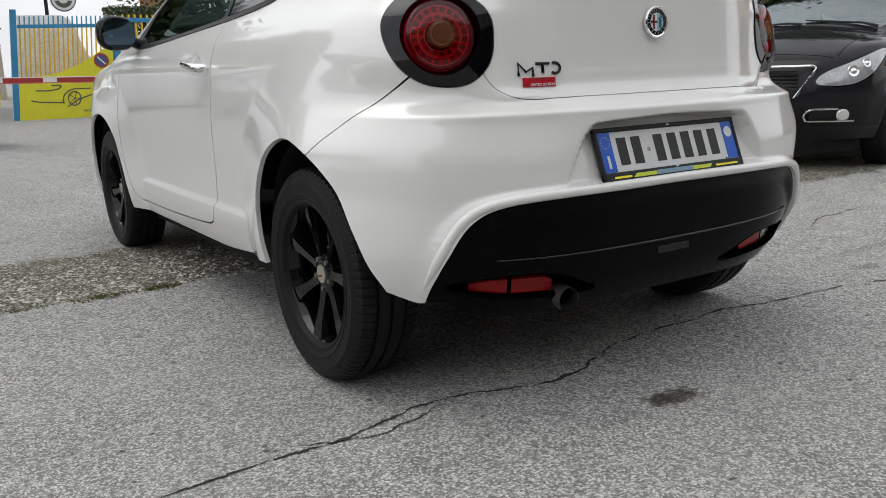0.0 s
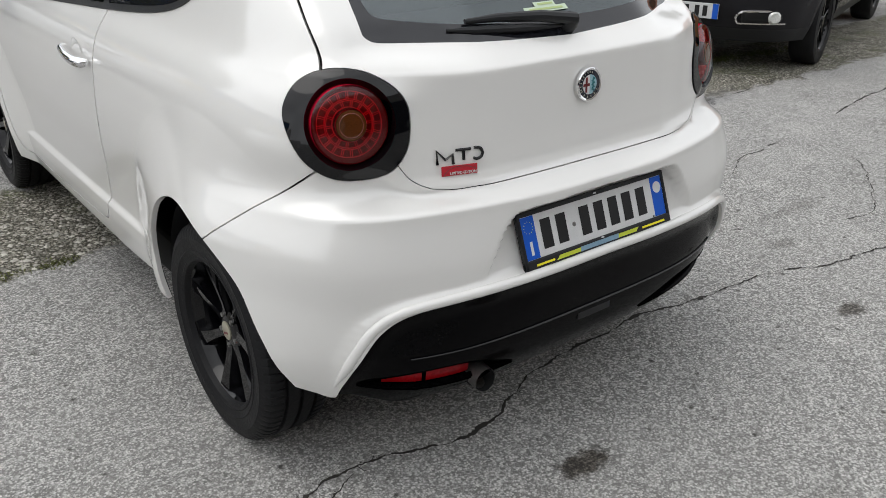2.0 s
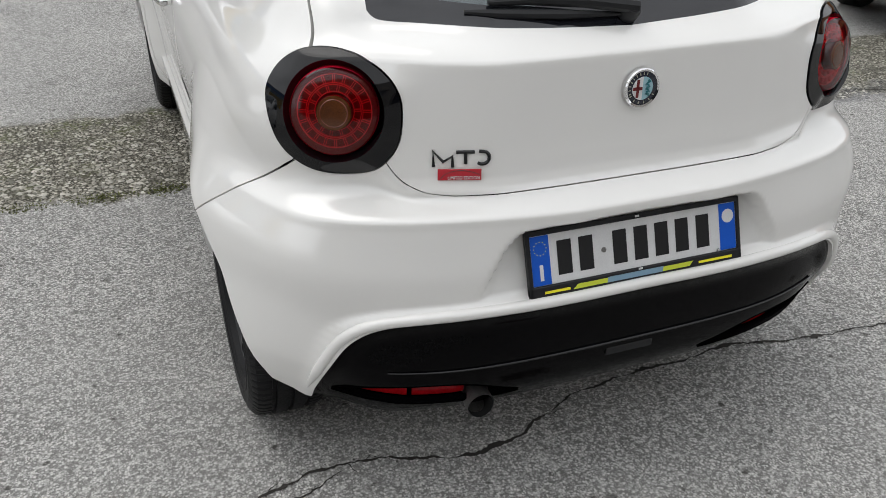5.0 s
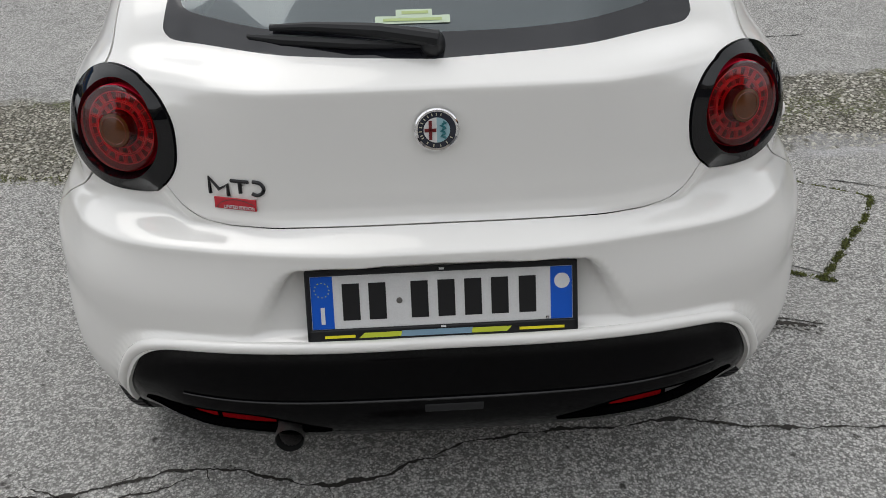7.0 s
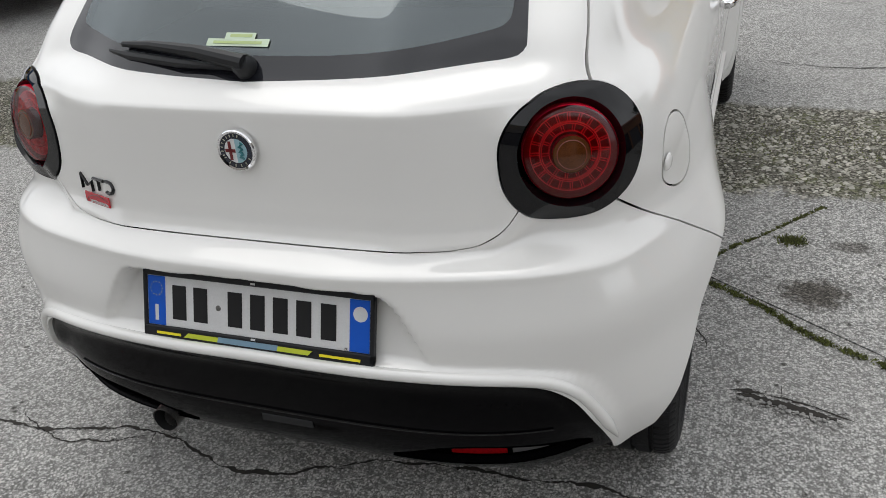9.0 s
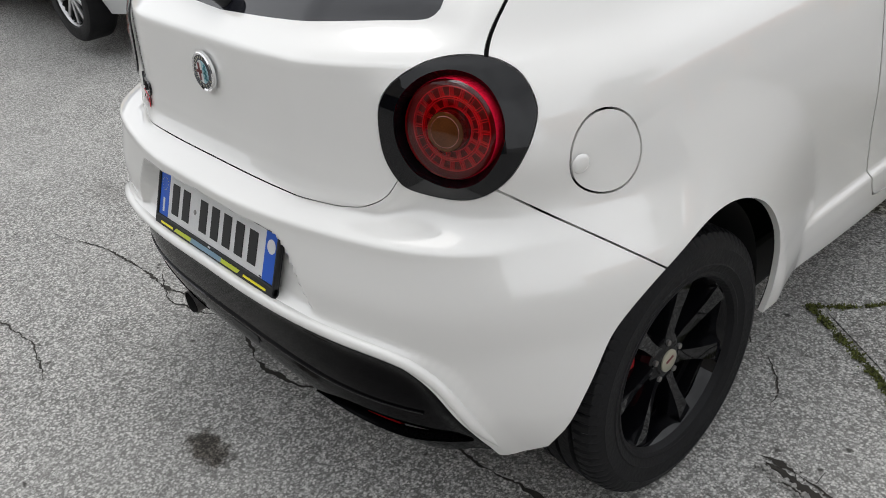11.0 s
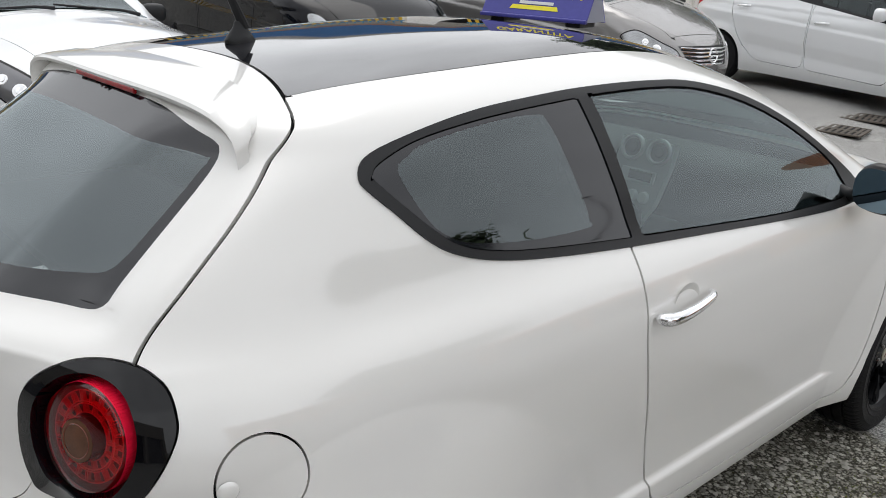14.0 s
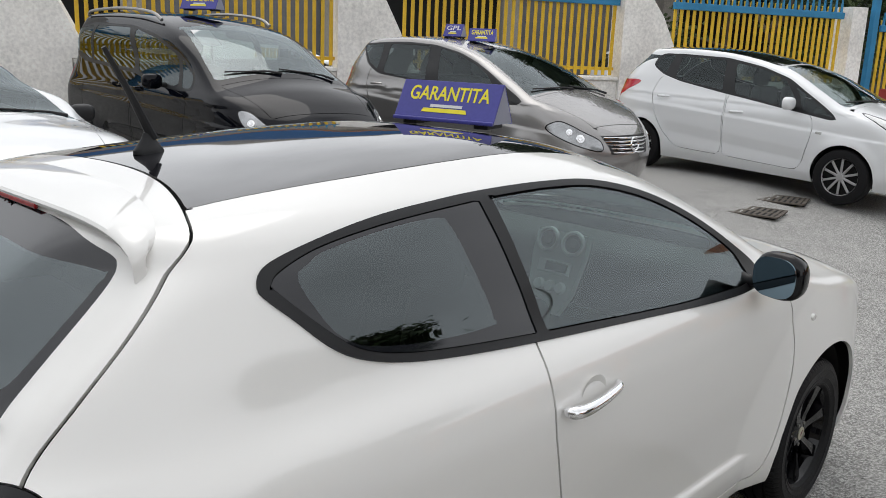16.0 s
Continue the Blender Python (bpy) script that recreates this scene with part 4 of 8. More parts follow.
# roof spoiler over the rear window: straight lip with rounded, drooping ends
bm = bmesh.new()
rows = []
for a in np.linspace(-math.pi / 2, math.pi / 2, 61):
    e, h = abs(math.sin(a)) ** 0.45, max(0.0, math.cos(a)) ** 0.55
    X = math.copysign(0.514 * e, a)
    lipy, lipz = 0.468 + 0.012 * e ** 2 + 0.010 * (1 - h), 1.320 + 0.095 * h
    fy = 0.625 - 0.03 * e ** 2 - 0.075 * (1 - h) ** 0.7
    hit = low_skin.ray_cast(Vector((X * 0.95, fy, 2)), Vector((0, 0, -1)))
    fz = hit[0].z + 0.0005 - 0.010 * (1 - h) if hit[0] is not None else lipz + 0.02
    rows.append([bm.verts.new((X * w_, y, z)) for w_, y, z in ((0.95, fy, fz), (0.99, fy * 0.62 + lipy * 0.38, max(fz * 0.62 + lipz * 0.38 + 0.006, lipz + 0.010)), (1.0, lipy + 0.022, lipz + 0.008), (1.0, lipy + 0.004, lipz + 0.003), (1.0, lipy, lipz - 0.003),
                                                           (1.0, lipy + 0.003, lipz - 0.010), (0.985, lipy + 0.03, lipz - 0.014), (0.97, lipy + 0.085, lipz - 0.018))])
for p, q in zip(rows, rows[1:]):
    for k in range(7):
        bm.faces.new((p[k], p[k + 1], q[k + 1], q[k]))
bm.faces.new(rows[0][::-1])
bm.faces.new(rows[-1])
spo = part("spoiler", bm, M_WHITE, hatch, "white roof spoiler with a slim brake light", smooth=True, sharp=0.7)
bm = bmesh.new()
add_box(bm, (0.30, 0.008, 0.012), (0, 0.474, 1.401), 0.003)
part("brake_light", bm, M_FOGRED, spo)

# rear wiper


def on_rear(x, z, up=0.02):
    y = float(np.interp(z, [1.10, 1.15, 1.25, 1.34], [0.105, 0.16, 0.28, 0.40])) + 0.28 * x * x
    return Vector((x, y - up * 0.77, z + up * 0.64))


wip = part("wiper", lathe([(0, 0.030), (0.016, 0.028), (0.022, 0.018), (0.024, 0.0)], 24, Matrix.Translation(on_rear(0.0, 1.122, 0.002)) @ pose(0, 0, 0, 50)), M_PLASTIC, hatch, smooth=True)
part("wiper_arm", tube([on_rear(0.01, 1.122, 0.026), on_rear(-0.10, 1.135, 0.030), on_rear(-0.22, 1.142, 0.026), on_rear(-0.30, 1.142, 0.022)], [0.016, 0.014, 0.010, 0.006], 10), M_PLASTIC, wip, smooth=True)
part("wiper_blade", tube([on_rear(-0.02, 1.118, 0.010), on_rear(-0.15, 1.122, 0.014), on_rear(-0.28, 1.128, 0.012), on_rear(-0.345, 1.134, 0.008)], [0.004, 0.010, 0.010, 0.004], 8), M_PLASTIC, wip, smooth=True)
stk = []
for a, b in ((-0.105, 1.152), (0.035, 1.152), (0.035, 1.163), (0.002, 1.163), (0.002, 1.172), (-0.066, 1.172), (-0.066, 1.163), (-0.105, 1.163)):
    stk.append(on_rear(a, b, 0.0035))
bm = bmesh.new()
bm.faces.new([bm.verts.new(p) for p in stk])
part("sticker", bm, M_STICKER, hatch, "pale green dealer sticker")
bm = bmesh.new()
for a, b, l in ((-0.03, 1.1675, 0.05), (-0.035, 1.1575, 0.11)):
    c = [on_rear(a - l / 2, b - 0.002, 0.0042), on_rear(a + l / 2, b - 0.002, 0.0042), on_rear(a + l / 2, b + 0.002, 0.0042), on_rear(a - l / 2, b + 0.002, 0.0042)]
    bm.faces.new([bm.verts.new(p) for p in c])
part("sticker_bar", bm, M_STICKERINK, hatch)

# door handles, mirrors, side repeaters, fuel flap dimple
for sd in (1, -1):
    pts = spline([(0.806, 1.396, 0.914), (0.826, 1.403, 0.915), (0.839, 1.430, 0.917), (0.843, 1.485, 0.922), (0.840, 1.548, 0.929), (0.832, 1.594, 0.934), (0.812, 1.613, 0.936)], 6)
    u_ = np.linspace(0, 1, len(pts))
    rad = np.interp(u_, [0, 0.06, 0.18, 0.40, 0.70, 0.9, 1.0], [0.007, 0.013, 0.0165, 0.0155, 0.0115, 0.009, 0.006])
    h = part("door_handle", tube([(a * sd, b, c) for a, b, c in pts], [float(q) for q in rad], 16), M_CHROME, hero, "chrome door handle", smooth=True, sharp=1.2)
    part("handle_cup", lathe([(0.046, 0.002), (0.040, 0.0005), (0.02, -0.006), (0, -0.008)], 32, Matrix.Translation((0.8005 * sd, 1.525, 0.930)) @ Matrix.Rotation(radians(90 * sd), 4, "Y") @ Matrix.Diagonal((0.9, 1.15, 1, 1))), M_WHITE, h, smooth=True)
    mp = Matrix.Translation((0.868 * sd, 2.44, 1.086)) @ pose(0, 0, 0, 0, 0, -8 * sd)
    bm = bmesh.new()
    bmesh.ops.create_uvsphere(bm, u_segments=32, v_segments=20, radius=1)
    for v in bm.verts:
        x, y, z = v.co
        s = 1.0 if y > 0 else 0.40
        v.co = mp @ Vector((0.084 * (abs(x) ** 0.75) * (1 if x > 0 else -1), 0.085 * y * s, 0.076 * (abs(z) ** 0.75) * (1 if z > 0 else -1)))
    mir = part("wing_mirror", bm, M_MIRRORSHELL, hero, "gloss black wing mirror", smooth=True)
    gl = [(0.072 * (abs(math.cos(a)) ** 0.7) * np.sign(math.cos(a)), 0.064 * (abs(math.sin(a)) ** 0.7) * np.sign(math.sin(a))) for a in np.linspace(0, 6.283185, 40, endpoint=False)]
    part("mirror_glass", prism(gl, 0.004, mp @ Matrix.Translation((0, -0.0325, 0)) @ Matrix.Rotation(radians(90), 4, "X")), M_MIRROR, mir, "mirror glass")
    part("mirror_foot", tube([(0.70 * sd, 2.475, 1.045), (0.76 * sd, 2.475, 1.040), (0.80 * sd, 2.47, 1.050)], [0.03, 0.022, 0.025], 12), M_PLASTIC, mir, smooth=True)
    part("side_repeater", lathe([(0, 0.006), (0.012, 0.005), (0.017, 0.0), (0.018, -0.004)], 20, Matrix.Translation((0.823 * sd, 2.93, 0.84)) @ Matrix.Rotation(radians(90 * sd), 4, "Y") @ Matrix.Diagonal((0.8, 1.2, 1, 1))), M_REPEATER, hero, smooth=True)
part("flap_grip", lathe([(0.0, 0.004), (0.012, 0.0035), (0.017, 0.0), (0.018, -0.002)], 20, Matrix.Translation((0.7755, 0.312, 0.893)) @ pose(0, 0, 0, 0, 90, -14)), M_WHITE, hero, smooth=True)

# aerial on the roof
aer = part("aerial", lathe([(0.0, 0.046), (0.010, 0.045), (0.014, 0.030), (0.024, 0.013), (0.030, 0.003), (0.030, -0.006)], 32, pose(-0.06, 0.825, 1.467) @ Matrix.Diagonal((0.8, 1.3, 1, 1))), M_PLASTIC, hero, "stubby black roof aerial", smooth=True)
part("aerial_rod", tube([(-0.06, 0.838, 1.496), (-0.06, 0.785, 1.602), (-0.06, 0.725, 1.71)], [0.013, 0.009, 0.006], 10), M_PLASTIC, aer, smooth=True)

# cabin
part("headliner", box((0.86, 1.25, 0.012), (0, 1.35, 1.395), 0.004), M_CABINGREY, hero)
CAB = M_CABIN
part("dashboard", box((1.30, 0.36, 0.26), (0, 2.70, 0.90), 0.06, seg=4), CAB, hero, smooth=True)
CON = Matrix.Translation((0, 2.455, 0.945)) @ pose(0, 0, 0, 72)
con = part("console", prism([(-0.115, 0.13), (0.115, 0.13), (0.12, 0.05), (0.10, -0.10), (0.06, -0.19), (-0.06, -0.19), (-0.10, -0.10), (-0.12, 0.05)], 0.03, CON @ pose(0, 0, -0.03)), M_CABINGREY, hero, "pale grey centre console with round vents")
for vx in (-0.058, 0.058):
    part("air_vent", lathe([(0.036, 0.006), (0.041, 0.014), (0.048, 0.012), (0.051, 0.0)], 36, CON @ pose(vx, 0.092, 0)), M_SILVERTRIM, con, smooth=True)
    part("vent_slats", lathe([(0, 0.003), (0.018, 0.004), (0.020, 0.002), (0.036, 0.003)], 32, CON @ pose(vx, 0.092, 0)), M_CABIN, con)
part("radio", box((0.15, 0.052, 0.008), (0, -0.01, 0.004), 0.003, CON), M_SILVERTRIM, con)
part("radio_screen", box((0.10, 0.034, 0.006), (0.012, -0.008, 0.008), 0.002, CON), M_CABIN, con)
for kx in (-0.05, 0.0, 0.05):
    part("dial", lathe([(0, 0.016), (0.019, 0.015), (0.024, 0.0)], 24, CON @ pose(kx, -0.085, 0)), M_SILVERTRIM, con, smooth=True)
for sx in (0.36, -0.36):
    seat = part("seat", box((0.48, 0.50, 0.16), (sx, 1.75, 0.52), 0.05, seg=3), M_SEAT, hero, smooth=True)
    part("seat_back", box((0.46, 0.13, 0.60), (sx, 1.47, 0.82), 0.05, Matrix.Translation((sx, 1.47, 0.6)) @ pose(0, 0, 0, -14) @ Matrix.Translation((-sx, -1.47, -0.6)), 3), M_SEAT, seat, smooth=True)
    part("headrest", box((0.24, 0.09, 0.16), (sx, 1.36, 1.21), 0.035, seg=3), M_SEAT, seat, smooth=True)
part("rear_seat", box((1.15, 0.14, 0.52), (0, 0.86, 0.84), 0.05, pose(0, 0, 0), 3), M_SEAT, hero, smooth=True)
part("parcel_shelf", box((1.02, 0.46, 0.025), (0, 0.52, 1.065), 0.006), CAB, hero)
sw = bmesh.new()
add_tube(sw, [Matrix.Translation((-0.36, 2.22, 0.97)) @ pose(0, 0, 0, 65) @ Vector((0.18 * math.cos(a), 0.18 * math.sin(a), 0)) for a in np.linspace(0, 6.283185, 40)], 0.016, 10, False)
add_box(sw, (0.30, 0.07, 0.04), (0, 0, -0.01), 0.015, Matrix.Translation((-0.36, 2.22, 0.97)) @ pose(0, 0, 0, 65))
part("steering_wheel", sw, M_PLASTIC, hero, smooth=True)


# ---- ground ----
def ground_z(x, y):
    return 0.30 * sstep(2.2, 8.5, y) * (1 - sstep(-3.2, 0.7, x)) * (1 - sstep(15, 21, y))


class Nodes:
    """Short hand for shader arithmetic."""

    def __init__(self, m):
        self.n, self.l = m.node_tree.nodes, m.node_tree.links

    def math(self, op, a, b=0.0, clamp=False):
        nd = self.n.new("ShaderNodeMath")
        nd.operation, nd.use_clamp = op, clamp
        for s, v in zip(nd.inputs, (a, b)):
            if isinstance(v, (int, float)):
                s.default_value = v
            else:
                self.l.new(v, s)
        return nd.outputs[0]

    def noise(self, vec, scale, detail=3.0, rough=0.5):
        nd = self.n.new("ShaderNodeTexNoise")
        nd.inputs["Scale"].default_value, nd.inputs["Detail"].default_value, nd.inputs["Roughness"].default_value = scale, detail, rough
        self.l.new(vec, nd.inputs["Vector"])
        return nd.outputs["Fac"]

    def voronoi(self, vec, scale, out="Distance"):
        nd = self.n.new("ShaderNodeTexVoronoi")
        nd.inputs["Scale"].default_value = scale
        self.l.new(vec, nd.inputs["Vector"])
        return nd.outputs[out]

    def step(self, v, a, b, lo=0.0, hi=1.0):
        nd = self.n.new("ShaderNodeMapRange")
        nd.interpolation_type = "SMOOTHSTEP"
        nd.inputs["From Min"].default_value, nd.inputs["From Max"].default_value = a, b
        nd.inputs["To Min"].default_value, nd.inputs["To Max"].default_value = lo, hi
        self.l.new(v, nd.inputs["Value"])
        return nd.outputs[0]

    def mix(self, f, a, b, mode="MIX"):
        nd = self.n.new("ShaderNodeMixRGB")
        nd.blend_type = mode
        for s, v in zip(nd.inputs, (f, a, b)):
            if isinstance(v, (int, float)):
                s.default_value = v
            elif isinstance(v, tuple):
                s.default_value = (*v, 1)
            else:
                self.l.new(v, s)
        return nd.outputs[0]


def asphalt():
    m = bpy.data.materials.new("worn_asphalt")
    m.use_nodes = True
    N = Nodes(m)
    b = N.n["Principled BSDF"]
    geo = N.n.new("ShaderNodeNewGeometry")
    pos = geo.outputs["Position"]
    sep = N.n.new("ShaderNodeSeparateXYZ")
    N.l.new(pos, sep.inputs[0])
    X, Y = sep.outputs[0], sep.outputs[1]
    grain = N.noise(pos, 190, 3.0, 0.7)
    mid = N.noise(pos, 9, 5.0, 0.6)
    big = N.noise(pos, 0.9, 5.0, 0.6)
    # mineral chips of two sizes in a grey binder, with dark gaps
    cell, fine = N.n.new("ShaderNodeSeparateColor"), N.n.new("ShaderNodeSeparateColor")
    N.l.new(N.voronoi(pos, 150, "Color"), cell.inputs[0])
    N.l.new(N.voronoi(pos, 330, "Color"), fine.inputs[0])
    chip = N.voronoi(pos, 150)
    tone = N.math("ADD", N.math("MULTIPLY", cell.outputs[0], 0.62), N.math("MULTIPLY", fine.outputs[1], 0.38))
    tone = N.math("ADD", tone, N.math("MULTIPLY", N.math("SUBTRACT", grain, 0.5), 0.5))
    g = N.step(tone, 0.20, 0.84)
    g = N.math("MULTIPLY", g, N.step(chip, 0.30, 0.72, 1.0, 0.45))
    col = N.mix(g, (0.145, 0.142, 0.135), (0.69, 0.68, 0.655))
    col = N.mix(N.step(mid, 0.25, 0.75, 0.30, 0.0), col, N.mix(g, (0.08, 0.078, 0.073), (0.50, 0.49, 0.47)))
    col = N.mix(N.step(big, 0.35, 0.70, 0.0, 0.22), col, (0.40, 0.392, 0.375))
    patch = N.noise(pos, 2.6, 7.0, 0.68)
    col = N.mix(N.step(patch, 0.52, 0.68, 0.0, 0.55), col, N.mix(g, (0.235, 0.23, 0.218), (0.73, 0.717, 0.688)))
    col = N.mix(N.step(patch, 0.30, 0.45, 0.45, 0.0), col, N.mix(g, (0.068, 0.066, 0.061), (0.48, 0.47, 0.45)))
    # scattered small pits drawn as dark colour only, with no depth
    pit = N.math("ADD", N.voronoi(pos, 13), N.math("MULTIPLY", N.math("SUBTRACT", N.noise(pos, 60, 3.0, 0.6), 0.5), 0.35))
    pit = N.math("MULTIPLY", N.step(pit, 0.06, 0.15, 0.85, 0.0), N.step(N.noise(pos, 3.7, 3.0, 0.6), 0.46, 0.56))
    col = N.mix(pit, col, N.mix(g, (0.03, 0.028, 0.025), (0.13, 0.125, 0.11)))
    # worn strip with bare stones and moss
    wob = N.math("MULTIPLY", N.math("SUBTRACT", N.noise(pos, 4.0, 8.0, 0.65), 0.5), 0.45)
    yy = N.math("ADD", Y, wob)
    strip = N.math("MULTIPLY", N.step(yy, 2.0, 2.06), N.step(yy, 2.96, 3.04, 1.0, 0.0))
    strip = N.math("MULTIPLY", strip, N.math("MULTIPLY", N.step(X, -14, -13), N.step(X, 11, 12, 1.0, 0.0)))
    peb = N.voronoi(pos, 62)
    peb2 = N.voronoi(pos, 120)
    pcol = N.n.new("ShaderNodeSeparateColor")
    N.l.new(N.voronoi(pos, 62, "Color"), pcol.inputs[0])
    pebc = N.mix(pcol.outputs[1], (0.13, 0.125, 0.10), (0.62, 0.595, 0.52))
    rough_col = N.mix(N.step(peb, 0.30, 0.55, 1.0, 0.0), N.mix(N.step(peb2, 0.25, 0.55, 1.0, 0.0), (0.035, 0.032, 0.024), (0.30, 0.285, 0.235)), pebc)
    rough_col = N.mix(N.step(N.noise(pos, 5.0, 6.0, 0.7), 0.36, 0.50, 0.65, 0.0), rough_col, (0.045, 0.042, 0.032))
    rough_col = N.mix(0.06, rough_col, (0.17, 0.16, 0.11))
    green = N.math("MULTIPLY", N.step(N.noise(pos, 2.2, 6.0, 0.65), 0.50, 0.66), N.step(N.noise(pos, 40, 3), 0.40, 0.60))
    rough_col = N.mix(N.math("MULTIPLY", green, 0.75), rough_col, (0.09, 0.105, 0.03))
    col = N.mix(strip, col, rough_col)
    # oil and damp stains
    for sx, sy, rx, ry, amt in ((-0.11, -0.145, 0.11, 0.06, 0.95), (1.30, -0.13, 0.08, 0.05, 0.85), (1.16, 1.31, 0.13, 0.115, 0.9), (1.30, 1.64, 0.09, 0.05, 0.7), (0.25, -0.62, 0.16, 0.05, 0.25),
                                (2.05, 0.55, 0.25, 0.06, 0.25), (-1.9, 0.35, 0.22, 0.10, 0.25), (1.62, 0.35, 0.10, 0.05, 0.35)):
        dx = N.math("DIVIDE", N.math("SUBTRACT", X, sx), rx)
        dy = N.math("DIVIDE", N.math("SUBTRACT", Y, sy), ry)
        d = N.math("SQRT", N.math("ADD", N.math("MULTIPLY", dx, dx), N.math("MULTIPLY", dy, dy)))
        d = N.math("ADD", d, N.math("MULTIPLY", N.math("SUBTRACT", N.noise(pos, 26, 4.0, 0.65), 0.5), 1.5))
        col = N.mix(N.step(d, 0.45, 1.05, amt, 0.0), col, N.mix(g, (0.02, 0.017, 0.013), (0.13, 0.115, 0.095)))
    # damp strip
    wet = N.math("MULTIPLY", N.math("MULTIPLY", N.step(yy, 1.90, 1.98), N.step(yy, 2.12, 2.2, 1.0, 0.0)), N.step(X, 1.5, 1.8))
    wet = N.math("MULTIPLY", wet, N.step(X, 3.2, 4.0, 1.0, 0.0))
    col = N.mix(N.math("MULTIPLY", wet, 0.4), col, (0.16, 0.16, 0.17))
    N.l.new(col, b.inputs["Base Color"])
    N.l.new(N.math("SUBTRACT", 0.88, N.math("MULTIPLY", wet, 0.72)), b.inputs["Roughness"])
    b.inputs["Specular IOR Level"].default_value = 0.35
    h = N.math("ADD", N.math("ADD", N.math("MULTIPLY", grain, 0.5), N.math("MULTIPLY", g, 0.45)), N.math("MULTIPLY", N.math("MULTIPLY", peb, strip), -1.2))
    bp = N.n.new("ShaderNodeBump")
    bp.inputs["Strength"].default_value, bp.inputs["Distance"].default_value = 0.60, 0.006
    N.l.new(N.math("MULTIPLY", h, N.math("SUBTRACT", 1.0, N.math("MULTIPLY", wet, 0.85))), bp.inputs["Height"])
    N.l.new(bp.outputs[0], b.inputs["Normal"])
    return m


M_GROUND = asphalt()
gx = np.concatenate([np.linspace(-1500, -40, 10), np.linspace(-34, -8, 14), np.linspace(-7.5, 8, 110), np.linspace(9, 24, 12), np.linspace(30, 1500, 10)])
gy = np.concatenate([np.linspace(-1500, -30, 10), np.linspace(-24, -6, 12), np.linspace(-5.5, 22, 150), np.linspace(23, 40, 12), np.linspace(46, 1500, 10)])
gv = [(float(a), float(b), float(ground_z(a, b))) for a in gx for b in gy]
nb = len(gy)
gf = [(i * nb + j, (i + 1) * nb + j, (i + 1) * nb + j + 1, i * nb + j + 1) for i in range(len(gx) - 1) for j in range(nb - 1)]
ground = tagged(new("ground", mesh_of("ground", gv, gf, M_GROUND, True)), "worn grey asphalt car yard with cracks, stains and moss", "ground", kind="structure")

# patched square of old concrete with mossy joints
M_PATCH = material("old_concrete", (0.30, 0.295, 0.28), 0.9, vary=0.35, scale=7, bump=0.4, bump_scale=170)
SLAB = [(0.76, 1.40), (1.36, 0.985), (1.79, 1.55), (1.21, 1.94)]
cxs, cys = np.mean([p[0] for p in SLAB]), np.mean([p[1] for p in SLAB])
part("concrete_patch", prism([(cxs + (a - cxs) * 0.97, cys + (b - cys) * 0.97) for a, b in SLAB], 0.005), M_GROUND, ground)

M_CRACK = material("crack_dark", (0.030, 0.027, 0.023), 0.95, vary=0.4, scale=30)
rng = random.Random(7)


